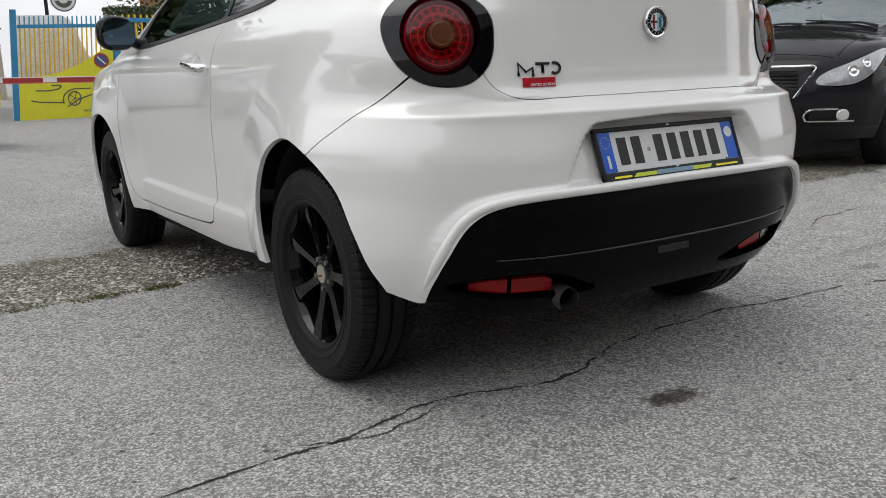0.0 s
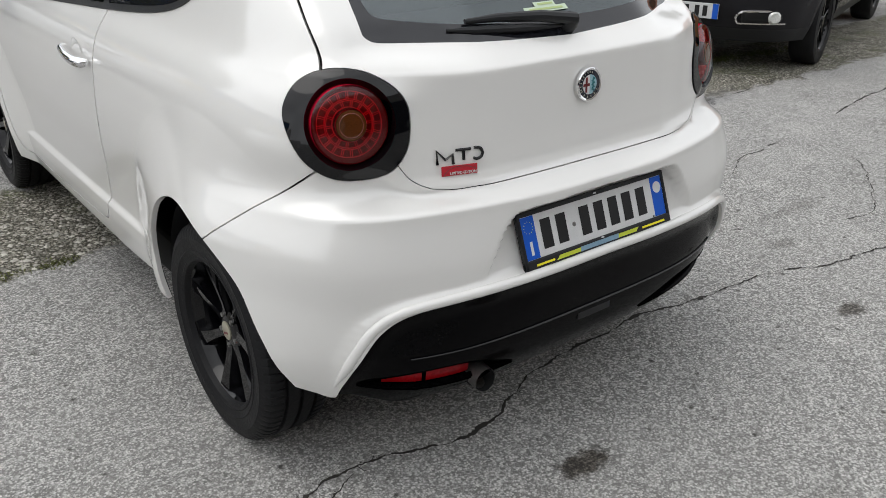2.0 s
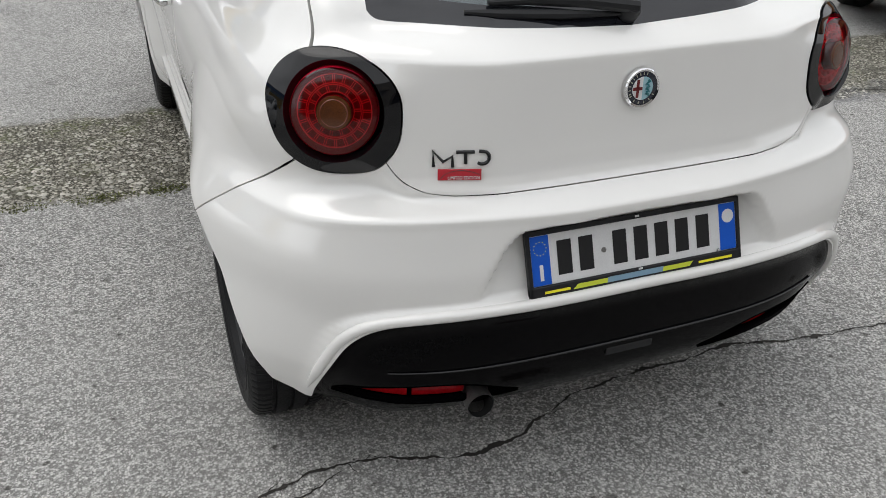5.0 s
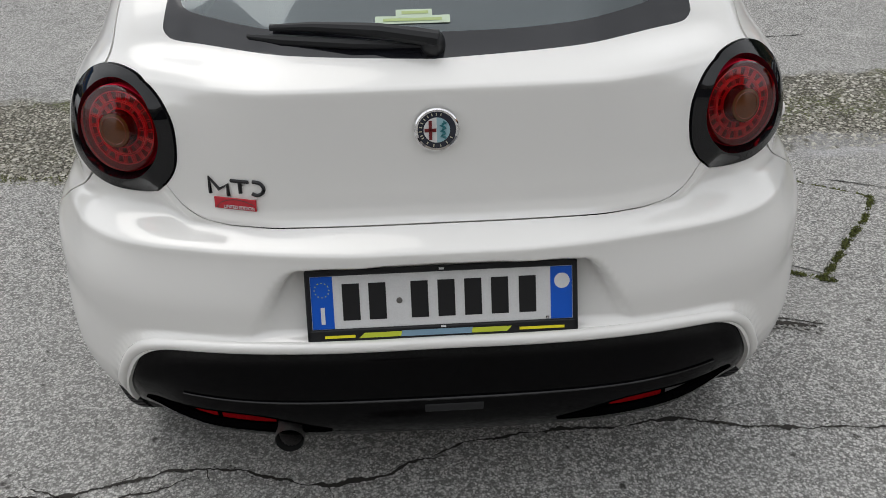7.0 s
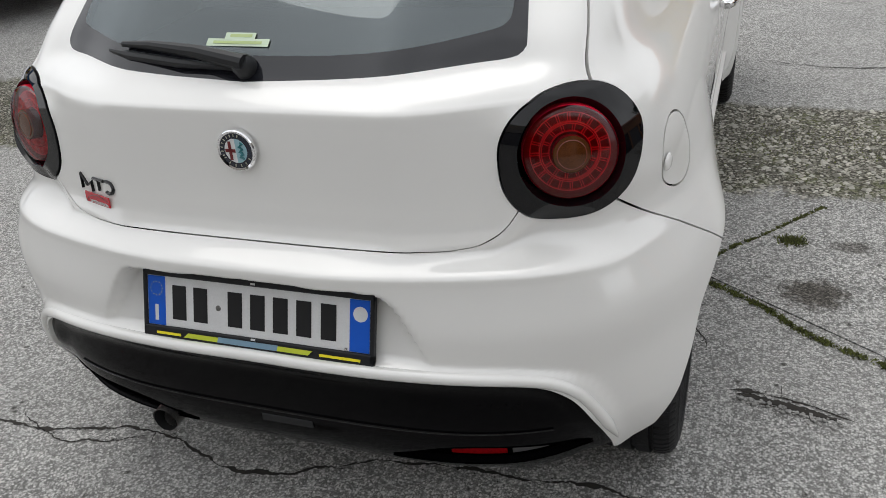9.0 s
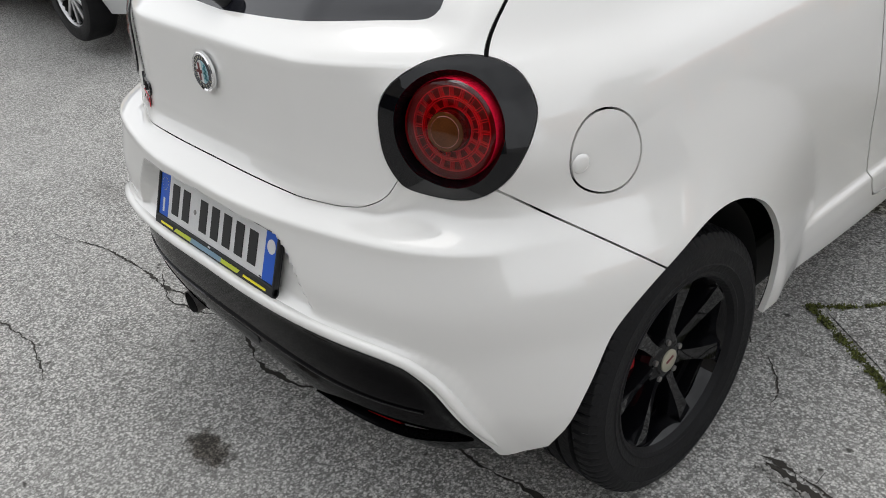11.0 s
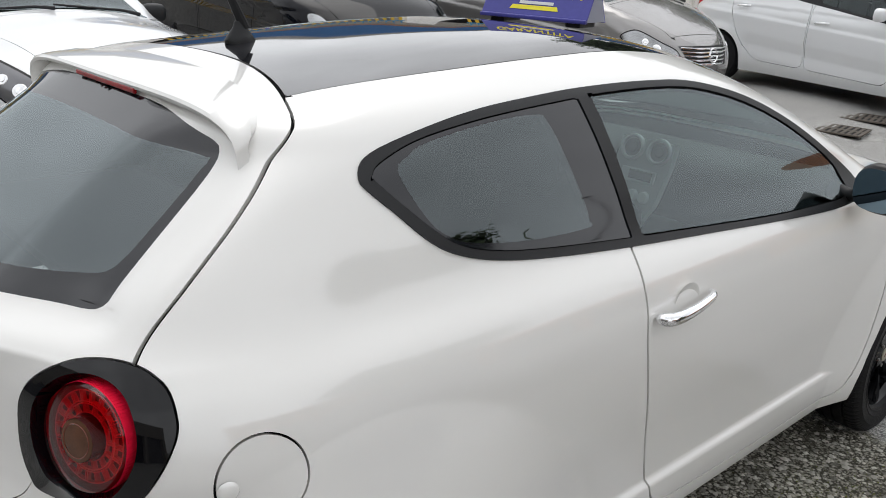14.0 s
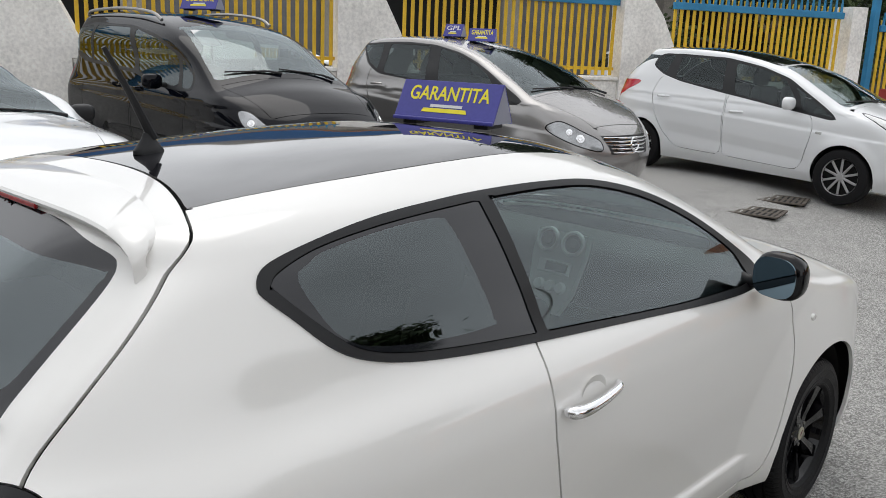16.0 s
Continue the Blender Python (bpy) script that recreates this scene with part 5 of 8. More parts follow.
def crack(pts, width, wob=0.018):
    """A jagged, broken crack: its width pinches out here and there, crumbs lie along it and side cracks leave it."""
    line = spline(pts, 12)
    seg = np.hypot(*np.diff(line, axis=0).T)
    at = np.concatenate([[0], np.cumsum(seg)])
    n = max(12, int(at[-1] / 0.009))
    d = np.linspace(0, at[-1], n)
    line = np.stack([np.interp(d, at, line[:, k]) for k in (0, 1)], 1)
    o = np.zeros(n)
    for step_, amp in ((18, 1.0), (7, 0.55), (3, 0.38), (1, 0.20)):
        knots = [rng.uniform(-1, 1) for _ in range(n // step_ + 3)]
        o += amp * wob * np.interp(np.arange(n) / step_, np.arange(len(knots)), knots)
    wk = [max(0.0, rng.gauss(0.55, 0.45)) for _ in range(n // 5 + 3)]
    ws = np.interp(np.arange(n) / 5, np.arange(len(wk)), wk)
    bm = bmesh.new()
    prev = None
    for i, p in enumerate(line):
        t = line[min(i + 1, n - 1)] - line[max(i - 1, 0)]
        t = t / (np.hypot(*t) + 1e-9)
        nrm = np.array([-t[1], t[0]])
        w = width * (0.10 + ws[i]) * rng.uniform(0.55, 1.35) * min(1, 8 * i / n + 0.05, 8 * (n - 1 - i) / n + 0.05)
        a, c = p + nrm * (o[i] + w / 2), p + nrm * (o[i] - w / 2)
        cur = [bm.verts.new((a[0], a[1], 0.0022)), bm.verts.new((c[0], c[1], 0.0022))]
        if prev:
            bm.faces.new((prev[0], prev[1], cur[1], cur[0]))
        prev = cur
        if rng.random() < 0.22:
            q, r = p + nrm * (o[i] + rng.gauss(0, width * 1.6)), rng.uniform(0.0012, 0.0034)
            ph = rng.uniform(0, 6.28)
            bm.faces.new([bm.verts.new((q[0] + r * rng.uniform(0.6, 1.3) * math.cos(ph + k * 1.2566), q[1] + r * rng.uniform(0.6, 1.3) * math.sin(ph + k * 1.2566), 0.0023)) for k in range(5)])
        if width > 0.006 and rng.random() < 0.025:
            ang, q, prv = math.atan2(t[1], t[0]) + rng.choice((-1, 1)) * rng.uniform(0.5, 1.3), p + nrm * o[i], None
            for k in range(rng.randrange(4, 11)):
                ww = width * 0.35 * (1 - k / 11) * rng.uniform(0.4, 1.2)
                nn = np.array([-math.sin(ang), math.cos(ang)]) * ww / 2
                c2 = [bm.verts.new((q[0] + nn[0], q[1] + nn[1], 0.0022)), bm.verts.new((q[0] - nn[0], q[1] - nn[1], 0.0022))]
                if prv:
                    bm.faces.new((prv[0], prv[1], c2[1], c2[0]))
                prv = c2
                q = q + 0.009 * np.array([math.cos(ang), math.sin(ang)])
                ang += rng.gauss(0, 0.35)
    part("crack", bm, M_CRACK, ground)


CRACKS = [([(-1.75, 0.02), (-1.39, 0.13), (-1.15, 0.15), (-0.94, 0.16), (-0.72, 0.22), (-0.48, 0.20), (-0.35, 0.15), (-0.2, 0.16), (0.04, 0.26), (0.25, 0.28), (0.63, 0.31), (0.95, 0.24), (1.28, 0.23), (1.7, 0.10), (2.3, 0.05)], 0.011),
          ([(-1.1, 0.20), (-0.87, 0.13), (-0.62, 0.19)], 0.005), ([(2.9, 0.83), (2.89, 0.69), (2.38, 0.34), (2.12, 0.32), (1.95, 0.36)], 0.007), ([(2.2, 1.0), (2.5, 1.14), (3.18, 1.22)], 0.009),
          ([(3.7, 1.30), (4.16, 1.39), (4.48, 1.43), (4.9, 1.45)], 0.02), ([(0.55, 1.26), (0.67, 1.16), (0.81, 1.04), (0.88, 0.9)], 0.005), ([(0.95, 0.745), (1.06, 0.74), (1.15, 0.71), (1.2, 0.70)], 0.010),
          ([(1.44, 1.72), (1.65, 1.72), (1.95, 1.60)], 0.007), ([(-1.3, -0.35), (-1.0, -0.30), (-0.75, -0.36)], 0.005), ([(1.5, -0.5), (1.9, -0.35), (2.4, -0.4)], 0.006),
          ([(-2.2, 3.6), (-1.5, 3.5), (-0.9, 3.45)], 0.012), ([(0.9, 3.7), (1.6, 3.62), (2.6, 3.75)], 0.010), ([(2.6, 2.2), (3.4, 2.0), (4.4, 2.1)], 0.010)]
for pts, wd in CRACKS:
    crack(pts, wd * 0.95, 0.012 if wd < 0.02 else 0.008)

# shallow broken hole: a flat dark ragged patch stands for its depth, crumbs on top
HOLE = [(0.955, 0.752), (1.0, 0.757), (1.04, 0.748), (1.085, 0.742), (1.12, 0.728), (1.16, 0.716), (1.205, 0.700), (1.175, 0.698), (1.13, 0.704), (1.10, 0.716), (1.055, 0.725), (1.01, 0.738)]
hole = spline(HOLE, 5, True)
part("pothole", prism([(float(a) + rng.gauss(0, 0.0025), float(b) + rng.gauss(0, 0.0025)) for a, b in hole[::-1]], 0.0023), M_CRACK, ground)
bm = bmesh.new()
for k in range(70):
    u = rng.random()
    x_, y_ = 0.96 + 0.25 * u + rng.gauss(0, 0.012), 0.752 - 0.055 * u - 0.022 + rng.gauss(0, 0.010)
    r = rng.uniform(0.002, 0.007)
    add_box(bm, (r * 2, r * 1.5, r * 0.9), (0, 0, 0), r * 0.2, pose(x_, y_, 0.002 + r * 0.3, rng.uniform(-20, 20), rng.uniform(-20, 20), rng.uniform(0, 180)), 1)
part("crumbs", bm, M_PATCH, ground)
for pts, wd in (([(0.93, 0.77), (1.0, 0.765), (1.08, 0.752), (1.17, 0.722), (1.25, 0.69)], 0.008), ([(0.98, 0.73), (1.06, 0.712), (1.13, 0.692), (1.19, 0.685)], 0.005)):
    crack(pts, wd, 0.008)

# loose stones bare in the worn strip
bm_v, bm_f = [], []
OCT = [(1, 0, 0), (-1, 0, 0), (0, 1, 0), (0, -1, 0), (0, 0, 1)]
OCF = [(0, 2, 4), (2, 1, 4), (1, 3, 4), (3, 0, 4)]
for _ in range(9000):
    x, y = rng.uniform(-2.8, 3.0), 2.02 + 0.98 * rng.random()
    s = rng.choice((0.004, 0.006, 0.008, 0.011, 0.015)) * rng.uniform(0.7, 1.2)
    a = rng.uniform(0, 6.28)
    e = rng.uniform(0.6, 1.3)
    k = len(bm_v)
    for px, py, pz in OCT:
        u, v = px * s * e, py * s
        bm_v.append((x + u * math.cos(a) - v * math.sin(a), y + u * math.sin(a) + v * math.cos(a), pz * s * 0.55 - 0.0005))
    bm_f += [tuple(k + q for q in f) for f in OCF]


def varied(name, dark, light, rough):
    m = bpy.data.materials.new(name)
    m.use_nodes = True
    N = Nodes(m)
    geo = N.n.new("ShaderNodeNewGeometry")
    b = N.n["Principled BSDF"]
    b.inputs["Roughness"].default_value = rough
    N.l.new(N.mix(geo.outputs["Random Per Island"], dark, light), b.inputs["Base Color"])
    return m


M_STONES = varied("bare_stones", (0.12, 0.115, 0.095), (0.58, 0.56, 0.50), 0.8)
stones = tagged(new("gravel", mesh_of("gravel", bm_v, bm_f, M_STONES)), "small pale stones bare in the worn asphalt strip", "gravel", kind="stuff")

# moss in the joints
M_MOSS = varied("moss", (0.030, 0.030, 0.012), (0.13, 0.15, 0.030), 0.9)
mv, mf = [], []


def moss_line(pts, width, count, tall=0.012):
    line = spline(pts, 20)
    for _ in range(count):
        i = rng.randrange(len(line))
        # moss grows in clots along the joint
        if math.sin(i * 0.55 + pts[0][0] * 9) + 0.5 * math.sin(i * 1.7) < rng.uniform(-1.1, 0.6):
            continue
        p = line[i]
        x, y = p[0] + rng.gauss(0, width / 2), p[1] + rng.gauss(0, width / 2)
        h, w, a = tall * rng.uniform(0.3, 1.0), rng.uniform(0.0025, 0.006), rng.uniform(0, 6.28)
        lx, ly = rng.gauss(0, 0.5) * h, rng.gauss(0, 0.5) * h
        k = len(mv)
        mv.extend([(x - w * math.cos(a), y - w * math.sin(a), 0.001), (x + w * math.cos(a), y + w * math.sin(a), 0.001), (x - w * math.sin(a) * 0.8, y + w * math.cos(a) * 0.8, 0.003), (x + lx, y + ly, h)])
        mf.extend([(k, k + 1, k + 3), (k + 1, k + 2, k + 3), (k + 2, k, k + 3)])


moss_line([(0.72, 1.40), (0.83, 1.33), (0.95, 1.25), (1.03, 1.19), (1.12, 1.10), (1.22, 1.03), (1.38, 0.95)], 0.013, 2300)
moss_line([(0.72, 1.40), (0.83, 1.49), (0.92, 1.60), (1.02, 1.70), (1.12, 1.83), (1.22, 1.95)], 0.010, 1300)
moss_line([(1.34, 0.96), (1.42, 1.05), (1.54, 1.20), (1.68, 1.36), (1.80, 1.54)], 0.012, 1700)
moss_line([(1.56, 1.69), (1.68, 1.62), (1.80, 1.53)], 0.008, 300)
moss_line([(1.075, 1.65), (1.10, 1.65), (1.125, 1.645)], 0.030, 900, 0.022)
moss_line([(-2.4, 2.08), (-1.8, 2.05), (-1.2, 2.03), (-0.8, 2.03)], 0.05, 1500)
moss_line([(0.9, 2.5), (1.5, 2.6), (2.2, 2.5)], 0.25, 2500, 0.008)
moss_line([(4.0, 2.7), (4.6, 2.75), (5.4, 2.6)], 0.10, 2600, 0.02)
tagged(new("moss", mesh_of("moss", mv, mf, M_MOSS)), "green moss growing in the pavement joints", "moss", kind="stuff")

# drain grates
M_IRON = material("rusty_iron", (0.10, 0.085, 0.07), 0.8, 0.1, vary=0.3, scale=30, bump=0.2)
for cx_, cy_, rz in ((-1.79, 8.52, 11), (-1.92, 9.50, 14)):
    z = float(ground_z(cx_, cy_))
    dg = thing("drain_grate", pose(cx_, cy_, z + 0.004, 0, 0, rz), "rusty square iron drain grate set in the asphalt", "drain", "drains")
    # Flat near-black sheet: the pit's shade as colour, no depth.
    part("pit_shade_sheet", box((0.50, 0.50, 0.006), (0, 0, 0.001)), M_INNER, dg)
    for s_ in (-1, 1):
        part("grate_edge", box((0.54, 0.035, 0.016), (0, 0.26 * s_, 0.004), 0.003), M_IRON, dg)
        part("grate_edge", box((0.035, 0.49, 0.016), (0.26 * s_, 0, 0.004), 0.003), M_IRON, dg)
    for k in range(8):
        part("grate_bar", box((0.032, 0.48, 0.014), (-0.21 + 0.06 * k, 0, 0.004), 0.003), M_IRON, dg)
    part("cross_bar", box((0.48, 0.05, 0.012), (0, 0, 0.004), 0.003), M_IRON, dg)

# ---- yard wall and fence: along one straight line ----
FN, FU = Vector((-0.866, 0.5, 0)), Vector((0.5, 0.866, 0))
F0 = Vector((1.87, -0.18, 0)) + FN * 12.6


def fence_m(s, z=0.0, out=0.0):
    """A frame on the fence line: x along it, y away from the yard."""
    p = F0 + FU * s + FN * out
    return Matrix.Translation((p.x, p.y, z)) @ Matrix.Rotation(math.atan2(FU.y, FU.x), 4, "Z")


M_PLASTER = material("cream_plaster", (0.86, 0.84, 0.80), 0.9, vary=0.20, scale=1.6, bump=0.08, bump_scale=40)
M_YBAR = material("yellow_bar_paint", (0.72, 0.46, 0.03), 0.45, vary=0.15, scale=6)
M_BLUEPAINT = material("blue_rail_paint", (0.03, 0.22, 0.42), 0.45, vary=0.15, scale=6)
M_YPANEL = material("lime_panel", (0.66, 0.62, 0.03), 0.45, vary=0.10, scale=2)
M_GREYPAINT = material("grey_drawing", (0.09, 0.10, 0.09), 0.5)
M_REDWHITE = material("barrier_white", (0.75, 0.74, 0.72), 0.45, vary=0.08)
M_BARRED = material("barrier_red", (0.34, 0.035, 0.03), 0.5, vary=0.15)
CAP, TOP = 1.43, 2.72


def base_z(s):
    p = F0 + FU * s
    return float(ground_z(p.x, p.y)) - 0.05


def wall_run(s0, s1, cap=CAP):
    g = min(base_z(s0), base_z(s1))
    w = tagged(part("wall_low", box((s1 - s0, 0.30, cap - g - 0.06), ((s0 + s1) / 2, 0, (cap - 0.06 + g) / 2), 0.01, fence_m(0)), M_PLASTER), "low cream plastered yard wall", "wall", kind="structure")
    part("coping", box((s1 - s0, 0.38, 0.058), ((s0 + s1) / 2, 0, cap - 0.0285), 0.012, fence_m(0)), M_PLASTER, w)
    return w


def pillar(s, width=0.95, shoulder=1, cap=CAP):
    """Plastered pillar with a sweeping shoulder on one side."""
    g = base_z(s)
    pts = [(-width / 2, g), (width / 2, g), (width / 2, cap), (width / 2 + 0.20, cap + 0.02), (width / 2 + 0.08, cap + 0.30), (width / 2 - 0.08, cap + 0.62), (width / 2 - 0.25, cap + 0.95), (width / 2 - 0.45, cap + 1.20), (width / 2 - 0.55, cap + 1.36),
           (-width / 2, cap + 1.36)] if shoulder else [(-width / 2, g), (width / 2, g), (width / 2, cap + 1.30), (-width / 2, cap + 1.30)]
    shoulder = shoulder or 1
    o = [(a * shoulder, b) for a, b in pts]
    if shoulder < 0:
        o = o[::-1]
    ob = part("gate_pillar", prism(o, 0.42, fence_m(s) @ Matrix.Translation((0, 0.21, 0)) @ Matrix.Rotation(radians(90), 4, "X")), M_PLASTER)
    return tagged(ob, "cream plastered pillar with a sweeping shoulder", "pillar", "yard pillars")


def bars(s0, s1, lo, hi, pitch=0.122):
    f = thing("yard_fence", Matrix(), "yellow upright fence bars under a blue top rail", "fence", "fence panels")
    n = int((s1 - s0) / pitch)
    me = None
    for k in range(n + 1):
        x = s0 + (s1 - s0) * (k + 0.5) / (n + 1)
        if me is None:
            bm = box((0.052, 0.030, hi - lo), (0, 0, (lo + hi) / 2), 0.005, None, 1)
            ob = part("bar", bm, M_YBAR, f)
            me = ob.data
        else:
            ob = new("bar", me)
            ob.parent = f
        ob.matrix_basis = fence_m(x)
    part("top_rail", box((s1 - s0, 0.06, 0.11), ((s0 + s1) / 2, -0.03, hi - 0.14), 0.01, fence_m(0)), M_BLUEPAINT, f)
    part("low_rail", box((s1 - s0, 0.05, 0.05), ((s0 + s1) / 2, 0.03, lo + 0.10), 0.006, fence_m(0)), M_YBAR, f)
    bm = bmesh.new()
    me = None
    for k in range(n + 1):
        x = s0 + (s1 - s0) * (k + 0.5) / (n + 1)
        if me is None:
            add_box(bm, (0.042, 0.03, 0.22), (0, -0.03, 0), 0, None)
            for v in bm.verts:
                if v.co.z > 0:
                    v.co.x *= 0.3
            ob = part("spike", bm, M_BLUEPAINT, f)
            me = ob.data
        else:
            ob = new("spike", me)
            ob.parent = f
        ob.matrix_basis = fence_m(x, hi + 0.02)
    return f


for s in (-6.4, -1.9, 2.56, 7.04):
    pillar(s)
pillar(11.0, 0.30, 0)
wall_run(-10, -6.88)
for s0, s1 in ((-5.92, -2.38), (-1.42, 2.08), (3.04, 6.56), (7.52, 10.82)):
    wall_run(s0, s1)
    bars(s0, s1, CAP + 0.02, TOP)


def blue_post(s, h, z=0.0, w=0.11):
    ob = part("gate_post", box((w, w, h), (0, 0, z + h / 2), 0.008, fence_m(s)), M_BLUEPAINT)
    return tagged(ob, "tall blue painted steel gate post", "post", "gate posts")


blue_post(11.50, 3.0, -0.1)
bars(11.62, 14.2, 0.45, 2.55)
blue_post(14.3, 2.8, -0.1)

# gate leaf with a lime panel; sheared sideways to fit the camera's view
G0, G1 = 0.0, 2.03
GATE_F = Matrix.Translation((0.80, 20.30, 0.0)) @ Matrix.Rotation(math.atan2(-0.32, 2.0), 4, 'Z') @ Matrix(((1, 0, 0.085, 0), (0, 1, 0, 0), (0, 0, 1, 0), (0, 0, 0, 1)))


def leaf_m(s, z=0.0, out=0.0):
    return GATE_F @ Matrix.Translation((s, out, z))


gate = thing("sliding_gate", Matrix(), "yellow barred gate with a lime panel and a car drawing", "gate")
pan = part("lime_panel", prism([(G0, 0.0), (G1, 0.0), (G1, 1.62), (G1 - 0.16, 1.60), (G1 - 0.42, 1.42), (G1 - 0.75, 1.22), (G1 - 1.15, 1.06), (G1 - 1.55, 0.98), (G0, 0.95)], 0.03, leaf_m(0) @ Matrix.Rotation(radians(90), 4, "X")), M_YPANEL, gate)
for k in range(20):
    x = G0 + 0.06 + (G1 - G0 - 0.12) * k / 19
    part("bar", box((0.034, 0.03, 2.10), (x, 0.05, 1.10), 0.004, leaf_m(0), 1), M_YBAR, gate)
    part("spike", box((0.030, 0.03, 0.22), (x, 0.05, 2.21), 0.0, leaf_m(0)), M_BLUEPAINT, gate)
part("top_rail", box((G1 - G0, 0.06, 0.08), ((G0 + G1) / 2, 0.05, 2.10), 0.01, leaf_m(0)), M_BLUEPAINT, gate)
part("gate_stile", box((0.13, 0.10, 2.5), (G0 - 0.07, 0.02, 1.22), 0.01, leaf_m(0)), M_BLUEPAINT, gate)
part("gate_stile", box((0.08, 0.10, 1.7), (G1 + 0.05, 0.02, 0.80), 0.01, leaf_m(0)), M_BLUEPAINT, gate)
# car drawing on the panel, in strokes
GP = leaf_m(0, 0, -0.034)


def gp(u, v):
    return GP @ Vector((G0 + u * (G1 - G0), 0, v))


STROKES = [[(0.12, 0.44), (0.2, 0.40), (0.36, 0.38), (0.47, 0.36)], [(0.17, 0.66), (0.28, 0.65), (0.40, 0.68), (0.43, 0.76), (0.33, 0.76)], [(0.45, 0.36), (0.47, 0.55), (0.55, 0.66), (0.66, 0.67), (0.75, 0.67)],
           [(0.5, 0.27), (0.62, 0.42), (0.75, 0.52), (0.84, 0.58)], [(0.50, 0.86), (0.62, 0.83), (0.74, 0.84)], [(0.74, 0.86), (0.83, 0.80), (0.87, 0.70), (0.84, 0.60)]]
for st in STROKES:
    part("drawn_stroke", tube([gp(a, b) for a, b in spline(st, 6)], 0.014, 6), M_GREYPAINT, pan)
for cu, cv, cr in ((0.575, 0.45, 0.16), (0.83, 0.66, 0.09)):
    part("drawn_wheel", tube([gp(cu + cr / 2.03 * math.cos(a) * 0.85, cv + cr * math.sin(a)) for a in np.linspace(0, 6.2832, 20)], 0.014, 6), M_GREYPAINT, pan)
    for k in range(5):
        a = k * 1.2566
        part("drawn_spoke", tube([gp(cu, cv), gp(cu + cr / 2.03 * 0.75 * math.cos(a), cv + cr * 0.9 * math.sin(a))], 0.010, 5), M_GREYPAINT, pan)
words("www", 0.15, M_GREYPAINT, GP @ Matrix.Translation((G0 + 1.52, 0, 0.17)) @ Matrix.Rotation(radians(90), 4, "X"), pan, depth=0.004)
# no-parking disc
npd = thing("parking_sign", leaf_m(1.77, 1.30, -0.045) @ Matrix.Rotation(radians(90), 4, "X"), "small round no-parking sign fixed to the gate", "sign")
part("sign_disc", lathe([(0, 0.006), (0.165, 0.006), (0.165, 0.0)], 32), M_BARRED, npd)
part("sign_face", lathe([(0, 0.010), (0.125, 0.010), (0.125, 0.006)], 32), material("sign_slate_blue", (0.06, 0.08, 0.20), 0.4), npd)
part("sign_slash", box((0.24, 0.03, 0.004), (0, 0, 0.012), 0, Matrix.Rotation(radians(-45), 4, "Z")), M_REDWHITE, npd)


# barrier arm across the entrance
arm0, arm1 = Vector((-3.2, 11.72, 0.955)), Vector((2.6, 10.80, 0.845))
bar_t = thing("barrier", Matrix(), "dark red barrier arm with white patches across the entrance", "barrier")
ARM_M = Matrix.Translation(arm0) @ (arm1 - arm0).to_track_quat("X", "Z").to_matrix().to_4x4()
arm_l = (arm1 - arm0).length
part("arm", box((arm_l, 0.05, 0.062), (arm_l / 2, 0, 0.0), 0.004, ARM_M), M_BARRED, bar_t)
part("arm_edge", box((arm_l, 0.054, 0.012), (arm_l / 2, 0, 0.038), 0.002, ARM_M), M_REDWHITE, bar_t)
part("arm_edge", box((arm_l, 0.054, 0.012), (arm_l / 2, 0, -0.038), 0.002, ARM_M), material("pale_red", (0.60, 0.14, 0.13), 0.5), bar_t)
for k in range(9):
    part("arm_patch", box((0.17, 0.056, 0.060), (0.10 + 0.66 * k, 0, 0.0), 0.002, ARM_M), M_REDWHITE, bar_t)
part("arm_post", box((0.32, 0.30, 1.0), (2.75, 10.8, 0.5), 0.03), M_BARRED, bar_t)
part("arm_rest", box((0.10, 0.10, 0.92), (-3.1, 11.70, 0.46), 0.01), M_REDWHITE, bar_t)

# round shop sign on a pole, beyond the gate
ps = thing("round_sign", pose(2.96, 25.95, 0, 0, 0, -4), "round white and black shop sign on a pole", "sign")
part("pole", tube([(-0.42, 0, 0), (-0.42, 0, 5.2)], 0.05, 12), M_PLASTIC, ps, smooth=True)
SG = Matrix.Translation((0.05, 0, 3.17)) @ Matrix.Rotation(radians(90), 4, "X")
part("disc", lathe([(0, 0.04), (0.35, 0.04), (0.35, -0.04), (0, -0.04)], 40, SG), M_REDWHITE, ps)
part("ring", lathe([(0.315, 0.045), (0.33, 0.05), (0.345, 0.045)], 40, SG), M_GREYPAINT, ps)
part("sign_bar", box((0.42, 0.07, 0.006), (0, 0.02, 0.045), 0, SG), M_GREYPAINT, ps)
part("half_ring", prism([(0.24 * math.cos(a), 0.24 * math.sin(a)) for a in np.linspace(math.pi * 1.06, 1.94 * math.pi, 16)] + [(0.12 * math.cos(a), 0.10 * math.sin(a) - 0.02) for a in np.linspace(1.94 * math.pi, math.pi * 1.06, 16)], 0.01, SG @ pose(0, 0, 0.04)), M_GREYPAINT, ps)


